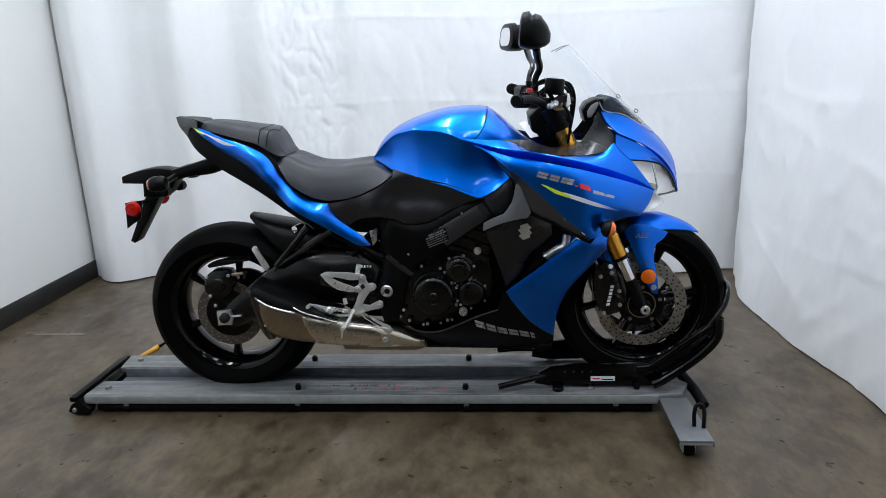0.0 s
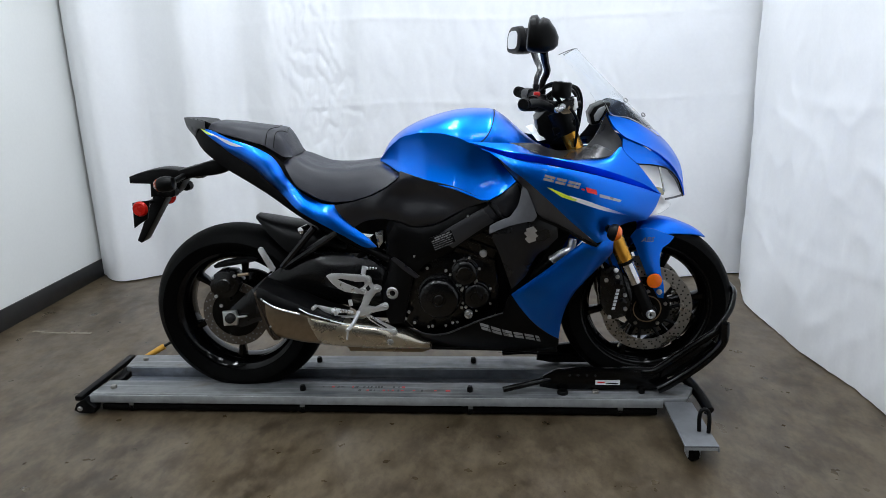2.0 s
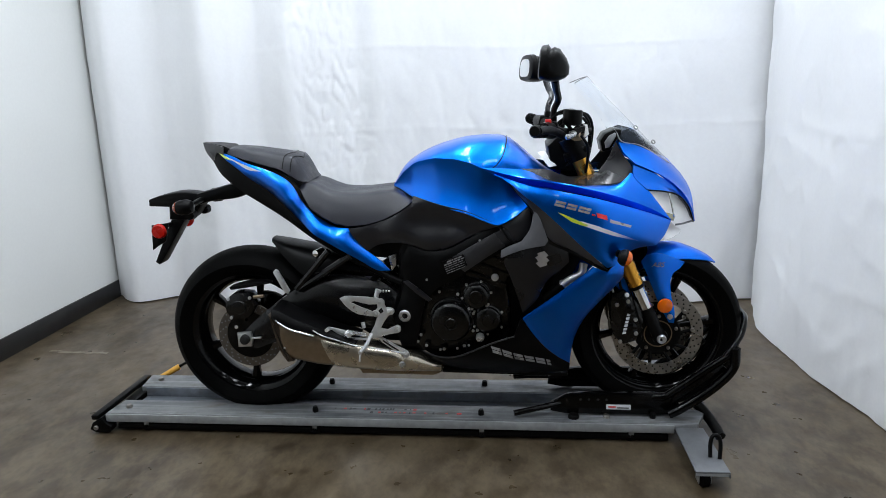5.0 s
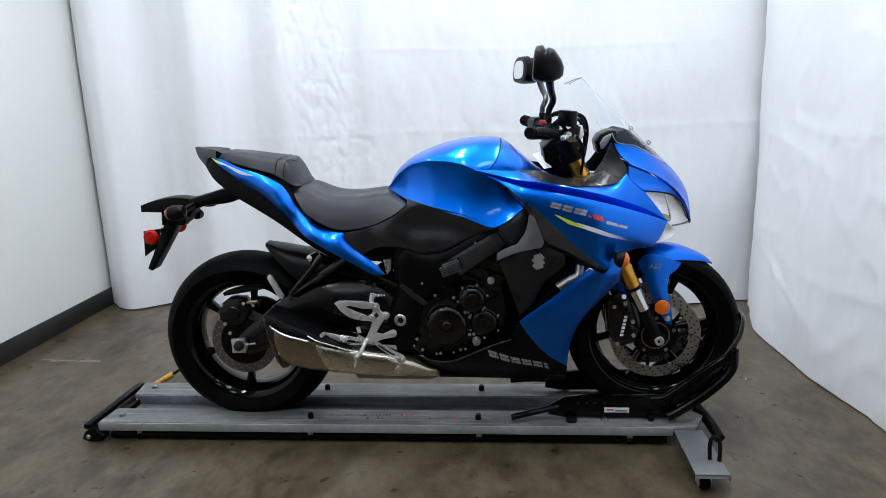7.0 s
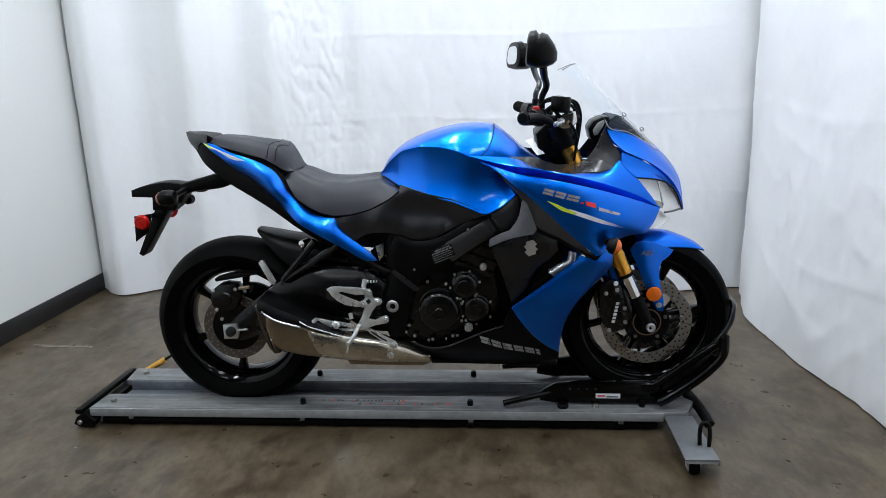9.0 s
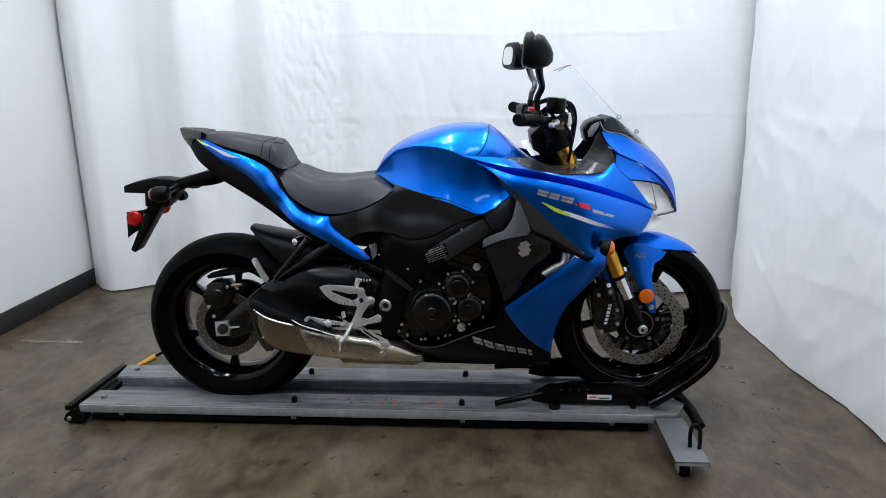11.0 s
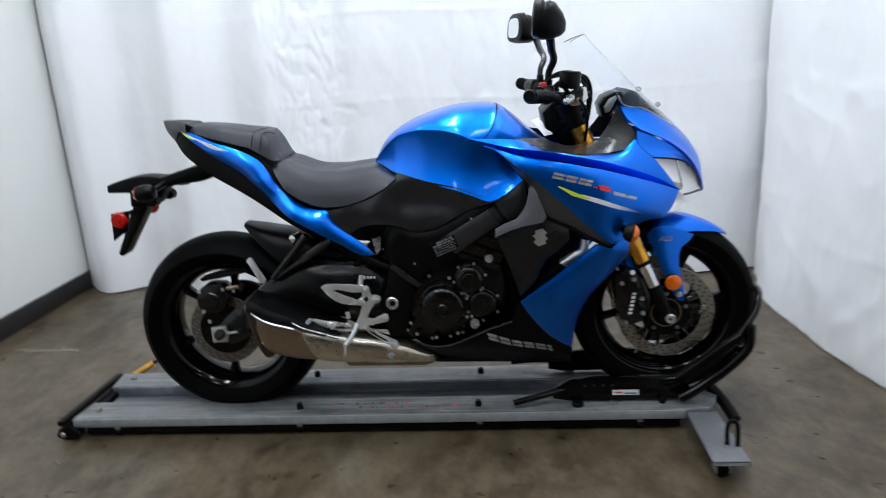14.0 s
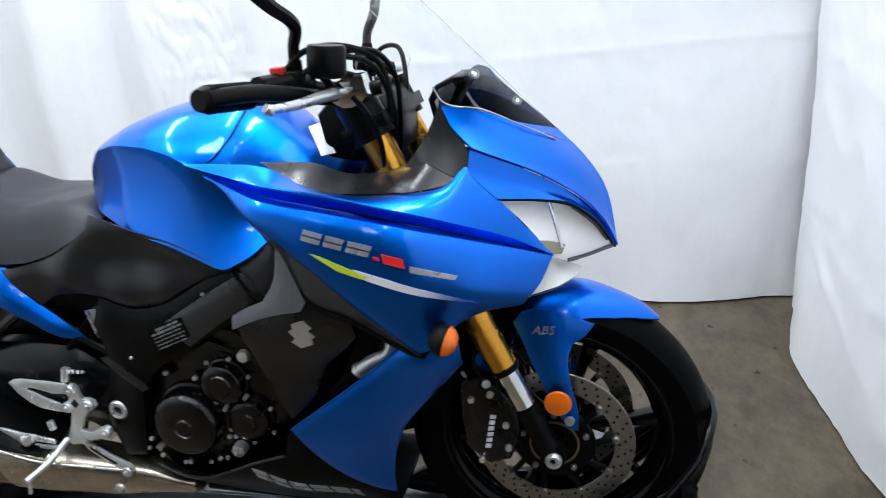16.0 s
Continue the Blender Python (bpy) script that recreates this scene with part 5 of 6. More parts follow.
    ins = part("instrument", prism([(1.258, 1.000), (1.250, 1.036), (1.264, 1.060), (1.296, 1.074), (1.318, 1.074), (1.322, 1.060), (1.304, 1.036), (1.284, 1.004)], -0.02, 0.10, 0.006, False), BLACK, BIKE, "black instrument cluster")
    part("side_face", prism([(1.268, 1.013), (1.264, 1.032), (1.278, 1.054), (1.298, 1.064), (1.303, 1.056), (1.292, 1.034), (1.280, 1.015)], -0.0255, -0.019, 0.003, True), PALE, ins, "pale grey clock housing")
    part("inner_cowl", loft(1.12, 1.45, 20, lambda x: [(0, 0.93 - 0.3 * max(0, x - 1.3)), (0.10 - 0.35 * max(0, x - 1.25), 0.90 - 0.3 * max(0, x - 1.3)), (0.13 - 0.5 * max(0, x - 1.25), 0.85), (0.12 - 0.5 * max(0, x - 1.25), 0.72), (0, 0.70)]), BLACK, BIKE)


def build_front():
    main = [(1.383, -0.157, 0.889), (1.447, -0.128, 0.879), (1.498, -0.094, 0.860), (1.539, -0.056, 0.820), (1.561, -0.026, 0.781), (1.573, -0.008, 0.753), (1.527, -0.062, 0.756), (1.494, -0.102, 0.760), (1.469, -0.133, 0.783)]
    low = [(1.468, -0.132, 0.780), (1.494, -0.100, 0.756), (1.516, -0.080, 0.741), (1.511, -0.086, 0.730), (1.474, -0.122, 0.719), (1.414, -0.166, 0.716), (1.444, -0.150, 0.748)]
    for shape, deep, what in ((main, [(1.500, -0.060, 0.815), (1.440, -0.112, 0.850)], "clear headlight with a bright reflector"), (low, [(1.462, -0.098, 0.745)], "clear lower running lamp with a bright reflector")):
        lens = skin(shape, puff=0.005, thick=0.002, step=0.009)
        back = skin([(x, y + 0.006, z) for x, y, z in shape], deep, puff=0.0, thick=0.004, step=0.009)
        for s in (-1, 1):
            f = (lambda q: q) if s < 0 else mirrored
            h = part("headlight", f(back), REFLECTOR, BIKE, what)
            part("lens", f(lens), LENS, h).visible_shadow = False
            if shape is main:
                part("divider", tube([(1.464, s * 0.112, 0.872), (1.474, s * 0.114, 0.835), (1.484, s * 0.114, 0.790)], 0.0035, 8, 0.02), CHROME, h, "bright chrome rib")
                part("inner_housing", f(skin([(1.444, -0.141, 0.812), (1.466, -0.126, 0.806), (1.490, -0.104, 0.792), (1.484, -0.112, 0.778), (1.468, -0.129, 0.783)], puff=0.002, thick=0.002, step=0.01)), OLIVE, h, "olive inner housing")
                part("bezel", tube([(1.494, s * 0.099, 0.762), (1.527, s * 0.060, 0.758), (1.568, s * 0.011, 0.757)], 0.0035, 8, 0.01), SILVER_GREY, h, "grey lower bezel")
                part("bezel", tube([(1.502, s * 0.086, 0.853), (1.536, s * 0.053, 0.814), (1.560, s * 0.022, 0.772)], 0.0022, 8, 0.01), SILVER_GREY, h)
    # fender: a saddle over the tyre with two legs down to the fork
    arc = [(1.384, 0.600), (1.398, 0.640), (1.425, 0.662), (1.46, 0.673), (1.511, 0.675), (1.574, 0.655), (1.629, 0.627), (1.655, 0.604)]
    wid = [0.074, 0.076, 0.076, 0.074, 0.068, 0.052, 0.030, 0.008]
    drop = [0.03, 0.05, 0.07, 0.07, 0.06, 0.04, 0.018, 0.003]
    line = smooth_line(arc, 0.014)
    xs = [q[0] for q in arc]
    verts, faces = [], []
    n = 14
    for q in line:
        w, d = float(np.interp(q[0], xs, wid)), float(np.interp(q[0], xs, drop))
        for layer in (0, 0.004):
            for k in range(n + 1):
                u = -1 + 2 * k / n
                verts.append((q[0], u * (w - layer), q[1] - d * (1 - math.sqrt(max(0, 1 - 0.96 * u * u))) - layer))
    row = 2 * (n + 1)
    for i in range(len(line) - 1):
        for k in range(n):
            a = i * row + k
            faces.append((a, a + row, a + row + 1, a + 1))
            b = a + n + 1
            faces.append((b, b + 1, b + row + 1, b + row))
        for k in (0, n):
            a = i * row + k
            faces.append((a, a + n + 1, a + n + 1 + row, a + row) if k == 0 else (a, a + row, a + row + n + 1, a + n + 1))
    fender = part("front_fender", (verts, faces), BLUE, BIKE, "metallic blue front fender", 60)
    leg = skin([(1.390, -0.076, 0.622), (1.407, -0.078, 0.646), (1.442, -0.078, 0.652), (1.537, -0.070, 0.619), (1.522, -0.074, 0.599), (1.498, -0.080, 0.583), (1.489, -0.085, 0.555), (1.493, -0.090, 0.506), (1.506, -0.094, 0.446), (1.506, -0.094, 0.407), (1.488, -0.094, 0.410),
                (1.462, -0.094, 0.457), (1.431, -0.092, 0.528), (1.407, -0.085, 0.587)], puff=0.003, step=0.010)
    part("fender_leg", leg, BLUE, fender), part("fender_leg", mirrored(leg), BLUE, fender)
    stay = skin([(1.307, -0.082, 0.536), (1.327, -0.082, 0.571), (1.362, -0.082, 0.591), (1.402, -0.082, 0.507), (1.377, -0.082, 0.492), (1.347, -0.082, 0.497)], puff=0.002, step=0.012)
    part("fender_stay", stay, BLUE, fender), part("fender_stay", mirrored(stay), BLUE, fender)
    text = bpy.data.curves.new("lettering", "FONT")
    text.body, text.size, text.shear, text.extrude = "ABS", 0.024, 0.35, 0.0004
    text.materials.append(SILVER_DECAL)
    word = new("lettering", text)
    word.parent, word.matrix_basis = fender, pose(1.424, -0.0885, 0.606, 90)
    word["label"] = "small silver lettering"
    # fork: slider, chrome tube and gold sleeve on each side
    ax = Vector((-0.107, 0.000, 0.235)).normalized()
    foot = Vector((1.449, 0, 0.374))
    for s in (-1, 1):
        o = Vector((0, s * 0.104, 0))

        def at(d):
            return tuple(foot + o + ax * d)

        leg = part("fork_leg", tube([at(-0.025), at(0.10)], 0.022, 20, 0.03, (0.023, 0.022)), BLACK, BIKE, "black fork slider foot")
        part("fork_tube", tube([at(0.09), at(0.26)], 0.0215, 20, 0.04), CHROME, leg, "chrome fork tube")
        part("dust_seal", tube([at(0.178), at(0.186)], 0.0275, 20, 0.02), BLACK, leg)
        part("fork_sleeve", tube([at(0.183), at(0.665)], 0.027, 24, 0.06), GOLD, leg, "gold anodised fork sleeve")
        for d0, d1, r in ((0.185, 0.19, 0.0285), (0.664, 0.742, 0.038), (0.742, 0.750, 0.022)):
            part("ring", tube([at(d0), at(d1)], r, 24, 0.02), BLACK if d1 < 0.745 else STEEL, leg)
        part("axle_clamp", turned([(0.014, -0.022), (0.024, -0.020), (0.027, 0.0), (0.024, 0.020), (0.014, 0.022)], (1.458, s * 0.10, 0.360), seg=28), BLACK, leg)
        part("axle_nut", turned([(0.0, -0.002 * -s), (0.007, -0.002 * -s), (0.0075, -0.009 * -s), (0.013, -0.010 * -s), (0.016, -0.006 * -s), (0.0165, 0), (0, 0)], (1.46, s * 0.124, 0.358), seg=24, closed=False), ALU, leg)
        part("side_reflector", turned([(0, 0.008 * s), (0.018, 0.0075 * s), (0.024, 0.005 * s), (0.026, 0), (0, -0.004 * s)], (1.470, s * 0.108, 0.472), seg=36, closed=False), ORANGE, leg, "round orange side reflector")
        part("fender_bolt", turned([(0, 0.006 * s), (0.009, 0.005 * s), (0.01, 0), (0, 0)], (1.490, s * 0.099, 0.430), seg=14, closed=False), ALU, leg)
        cal = part("brake_caliper", prism([(1.288, 0.515), (1.33, 0.527), (1.378, 0.485), (1.40, 0.415), (1.378, 0.345), (1.335, 0.332), (1.302, 0.362), (1.286, 0.43)], s * 0.05, s * 0.115, 0.010), ENGINE, leg, "black four-piston brake caliper")
        for k in range(6):
            part("lettering_bar", prism([(1.329 + 0.0025 * k, 0.372 + 0.013 * k), (1.340 + 0.0025 * k, 0.372 + 0.013 * k), (1.342 + 0.0025 * k, 0.381 + 0.013 * k), (1.331 + 0.0025 * k, 0.381 + 0.013 * k)], s * 0.1145, s * 0.1158, 0, False), WHITE_DECAL, cal)
        for x, z in ((1.308, 0.478), (1.372, 0.425), (1.322, 0.345), (1.375, 0.375), (1.345, 0.49)):
            stamp(BOLT, "bolt", cal, (x, s * 0.115, z), 1.5 if s < 0 else -1.5)
        for x, z in ((1.352, 0.462), (1.362, 0.398)):
            part("piston_cap", turned([(0, 0.006 * s), (0.012, 0.005 * s), (0.016, 0.003 * s), (0.017, 0), (0, 0)], (x, s * 0.1148, z), seg=24, closed=False), SWING, cal)
        part("bleed_nipple", tube([(1.300, s * 0.10, 0.512), (1.292, s * 0.104, 0.530)], 0.004, 8, 0.01), ALU, cal)
        part("banjo", tube([(1.338, s * 0.112, 0.512), (1.340, s * 0.122, 0.515)], 0.008, 10, 0.01), ALU, cal)
        part("sensor_wire", tube([(1.405, s * 0.086, 0.335), (1.39, s * 0.112, 0.40), (1.372, s * 0.118, 0.46), (1.352, s * 0.104, 0.53)], 0.003, 6, 0.012), BLACK, cal)
        part("caliper_bridge", cube((1.31, min(s * 0.048, s * 0.02), 0.36), (1.36, max(s * 0.048, s * 0.02), 0.48), 0.006), ENGINE, cal)
        sg = part("front_signal", turned([(0, -0.020), (0.016, -0.018), (0.025, -0.008), (0.028, 0.004), (0.026, 0.008), (0, 0.008)], (1.302, s * 0.276, 0.694), (0.95, s * 0.14, -0.26), 24, False), BLACK, BIKE, "black turn signal with an orange lens")
        part("lens", turned([(0, 0.026), (0.012, 0.024), (0.021, 0.017), (0.0262, 0.0082), (0, 0.0082)], (1.302, s * 0.276, 0.694), (0.95, s * 0.14, -0.26), 24, False), ORANGE, sg)
        part("stalk", tube([(1.292, s * 0.252, 0.697), (1.285, s * 0.19, 0.70)], 0.012, 12, 0.02), BLACK, sg)
        part("brake_hose", tube([(1.335, s * 0.10, 0.505), (1.315, s * 0.11, 0.56), (1.345, s * 0.08, 0.63), (1.30, s * 0.06, 0.75)], 0.0045, 8, 0.02), BLACK, cal)
    part("front_axle", tube([(1.46, -0.12, 0.358), (1.46, 0.12, 0.358)], 0.012, 16, 0.1), ALU, BIKE)
    head = foot + ax * 0.655
    part("lower_yoke", prism([(head.x - 0.035 - 0.0, head.z - 0.145), (head.x + 0.075, head.z - 0.10), (head.x + 0.06, head.z - 0.055), (head.x - 0.05, head.z - 0.10)], -0.135, 0.135, 0.008), BLACK, BIKE)
    part("top_yoke", prism([(head.x - 0.05, head.z + 0.01), (head.x + 0.03, head.z + 0.045), (head.x + 0.022, head.z + 0.068), (head.x - 0.058, head.z + 0.033)], -0.135, 0.135, 0.008), BLACK, BIKE, "black top yoke")
    part("steering_shroud", prism([(1.068, 1.03), (1.08, 0.955), (1.13, 0.945), (1.20, 0.95), (1.20, 1.015), (1.185, 1.055), (1.11, 1.065)], -0.10, 0.10, 0.012), BLACK, BIKE, "black steering bracket")
    part("steering_head", tube([tuple(foot + ax * 0.45 + Vector((-0.03, 0, 0))), tuple(foot + ax * 0.70 + Vector((-0.03, 0, 0)))], 0.04, 20, 0.05), BLACK, BIKE)


def build_controls():
    bar = part("handlebar", tube([(1.030, -0.372, 1.099), (1.063, -0.311, 1.097), (1.128, -0.123, 1.061), (1.141, 0.000, 1.056), (1.128, 0.123, 1.061), (1.063, 0.311, 1.097), (1.030, 0.372, 1.099)], 0.0125, 14, 0.02), BLACK, BIKE, "black tapered handlebar")
    for s in (-1, 1):
        part("grip", tube([(1.023, s * 0.366, 1.0975), (1.048, s * 0.29, 1.092)], 0.0195, 16, 0.012), RUBBER, bar, "black rubber grip")
        part("bar_end", tube([(1.019, s * 0.379, 1.0985), (1.023, s * 0.365, 1.0975)], 0.018, 16, 0.01, (0.015, 0.020)), BLACK, bar)
        sw = part("switch_housing", tube([(1.050, s * 0.262, 1.094), (1.076, s * 0.190, 1.088)], 0.029, 10, 0.01, (0.022, 0.029)), BLACK, bar, "black switch housing")
        if s < 0:
            part("stop_switch", cube((1.056, -0.228, 1.110), (1.076, -0.206, 1.124), 0.003), RED_DECAL, sw, "red stop switch")
        part("clamp", cube((1.115, s * 0.05 - 0.016, 1.02), (1.165, s * 0.05 + 0.016, 1.075), 0.006), BLACK, bar)
        part("lever_clamp", tube([(1.075, s * 0.188, 1.088), (1.088, s * 0.160, 1.083)], 0.023, 14, 0.01), BLACK, bar)
        part("lever", tube([(1.115, s * 0.165, 1.080), (1.140, s * 0.185, 1.078), (1.140, s * 0.26, 1.078), (1.126, s * 0.33, 1.078), (1.117, s * 0.365, 1.080)], 0.008, 10, 0.012, (0.011, 0.006)), ALU, bar, "silver control lever")
        part("lever_ball", turned([(0, -0.009), (0.006, -0.007), (0.009, 0), (0.006, 0.007), (0, 0.009)], (1.116, s * 0.371, 1.080), (0, 1, 0), 16, False), ALU, bar)
        part("mirror_stalk", tube([(1.082, s * 0.186, 1.092), (1.085, s * 0.190, 1.150), (1.096, s * 0.198, 1.176), (1.097, s * 0.212, 1.188), (1.088, s * 0.260, 1.212), (1.080, s * 0.315, 1.244)], 0.011, 8, 0.006, (0.0085, 0.0125)), BLACK if s < 0 else GREY, bar, "black mirror stalk")
        part("stalk_nut", tube([(1.081, s * 0.186, 1.098), (1.083, s * 0.188, 1.130)], 0.012, 6, 0.03), BLACK, bar)
    part("reservoir", turned([(0, 0.024), (0.027, 0.024), (0.030, 0.020), (0.030, -0.018), (0.025, -0.024), (0, -0.024)], (1.142, -0.205, 1.127), (0.1, 0, 1), 28, False), BLACK, bar, "black brake fluid reservoir")
    mc = part("master_cylinder", prism([(1.130, 1.062), (1.140, 1.092), (1.165, 1.106), (1.190, 1.104), (1.197, 1.072), (1.182, 1.056), (1.150, 1.050)], -0.186, -0.132, 0.007), CHROME, bar, "silver master cylinder")
    part("cylinder_cap", tube([(1.190, -0.150, 1.076), (1.206, -0.146, 1.078)], 0.012, 12, 0.01), BLACK, mc)
    part("lever_pivot", turned([(0, 0.016), (0.010, 0.015), (0.012, 0.010), (0.012, -0.014), (0, -0.014)], (1.136, -0.180, 1.078), (0, 0, 1), 18, False), BLACK, mc)
    part("banjo_bolt", tube([(1.166, -0.172, 1.070), (1.170, -0.186, 1.070)], 0.008, 6, 0.01), STEEL, mc)
    part("hose_bracket", prism([(1.13, 1.045), (1.16, 1.040), (1.185, 1.030), (1.19, 1.010), (1.15, 1.015), (1.125, 1.03)], -0.135, -0.10, 0.004), ENGINE, bar)
    part("reservoir_stay", prism([(1.120, 1.105), (1.135, 1.105), (1.150, 1.085), (1.138, 1.082)], -0.20, -0.19, 0.002, False), BLACK, bar)
    rings_of = [(-0.040, 0.094, 0.012, 0.066), (-0.036, 0.101, 0.006, 0.076), (-0.020, 0.103, 0.001, 0.081), (-0.011, 0.091, 0.000, 0.077), (-0.002, 0.096, 0.000, 0.076), (0.014, 0.090, 0.000, 0.068), (0.035, 0.063, 0.008, 0.048), (0.045, 0.042, 0.018, 0.026)]
    for s in (-1, 1):
        # mirror head: a flanged rim and a shell that falls away forwards, with the glass towards the rider
        m = pose(1.070, -0.350, 1.238, 0, 0, -5) if s < 0 else pose(1.036, 0.355, 1.236, 0, 0, 17)

        def ring_at(d, top, low, w, q=1.0):
            out = []
            for j in range(32):
                a = 2 * math.pi * j / 32
                ca, sa = math.cos(a), math.sin(a)
                u, v = math.copysign(abs(ca) ** 0.6, ca) * q, math.copysign(abs(sa) ** 0.65, sa) * q
                z = (top + low) / 2 + v * (top - low) / 2
                out.append(m @ Vector((d + 0.10 * z, u * w * (1.06 - 1.6 * (z - 0.05)), z)))
            return out

        bm = bmesh.new()
        rings = [[bm.verts.new(q) for q in ring_at(*r)] for r in rings_of]
        for a, b in zip(rings, rings[1:]):
            for j in range(32):
                bm.faces.new((a[j], a[(j + 1) % 32], b[(j + 1) % 32], b[j]))
        bm.faces.new(rings[0]), bm.faces.new(rings[-1][::-1])
        bmesh.ops.recalc_face_normals(bm, faces=bm.faces)
        mh = part("mirror", bm, BLACK, BIKE, "black rear-view mirror", 45)
        bm = bmesh.new()
        bm.faces.new([bm.verts.new(q) for q in ring_at(-0.0412, 0.086, 0.020, 0.054)])
        part("mirror_glass", bm, MIRROR, mh, "mirror glass")
    for line in ([(1.068, -0.20, 1.114), (1.10, -0.19, 1.142), (1.15, -0.16, 1.146), (1.195, -0.12, 1.118), (1.208, -0.10, 1.05), (1.195, -0.07, 0.96)],
                 [(1.155, -0.20, 1.110), (1.178, -0.175, 1.098), (1.185, -0.155, 1.082)], [(1.170, -0.186, 1.070), (1.190, -0.18, 1.04), (1.196, -0.15, 0.99), (1.19, -0.12, 0.93)],
                 [(1.10, -0.17, 1.10), (1.15, -0.15, 1.135), (1.195, -0.12, 1.13), (1.215, -0.09, 1.09), (1.212, -0.07, 1.02), (1.20, -0.05, 0.95)],
                 [(1.09, -0.20, 1.105), (1.13, -0.17, 1.128), (1.18, -0.14, 1.12), (1.202, -0.11, 1.08), (1.20, -0.09, 1.0), (1.18, -0.06, 0.94)],
                 [(1.08, 0.2, 1.09), (1.12, 0.17, 1.12), (1.165, 0.13, 1.12), (1.185, 0.09, 1.07), (1.18, 0.06, 0.95)],
                 [(1.14, -0.12, 1.06), (1.16, -0.13, 1.03), (1.155, -0.12, 0.99), (1.13, -0.10, 0.96)]):
        part("cable", tube(line, 0.0048, 8, 0.008), BLACK, BIKE)
    part("key_tag", patch([(1.074, -0.112, 0.962), (1.100, -0.108, 0.966)], [(1.100, -0.108, 0.966), (1.060, -0.062, 1.012)], [(1.038, -0.066, 1.006), (1.060, -0.062, 1.012)], [(1.074, -0.112, 0.962), (1.038, -0.066, 1.006)], n=4, m=6, puff=0.004, thick=0.001), WHITE_DECAL, BIKE, "white paper tag")
    for s in (-1, 1):
        box = part("switch_box", cube((1.052, min(s * 0.215, s * 0.178), 1.066), (1.098, max(s * 0.215, s * 0.178), 1.116), 0.009), BLACK, bar)
        part("thumb_switch", cube((1.046, min(s * 0.203, s * 0.190), 1.084), (1.054, max(s * 0.203, s * 0.190), 1.098), 0.002), GREY, box)
        part("perch", tube([(1.085, s * 0.165, 1.084), (1.118, s * 0.168, 1.080), (1.138, s * 0.178, 1.078)], 0.013, 10, 0.01), BLACK, bar)
        for k in range(9):
            q = k / 8
            part("grip_ring", tube([(1.0235 + 0.0235 * q, s * (0.363 - 0.071 * q), 1.0975 - 0.0055 * q), (1.0243 + 0.0235 * q, s * (0.3605 - 0.071 * q), 1.0973 - 0.0055 * q)], 0.0204, 14, 0.004), RUBBER, bar)


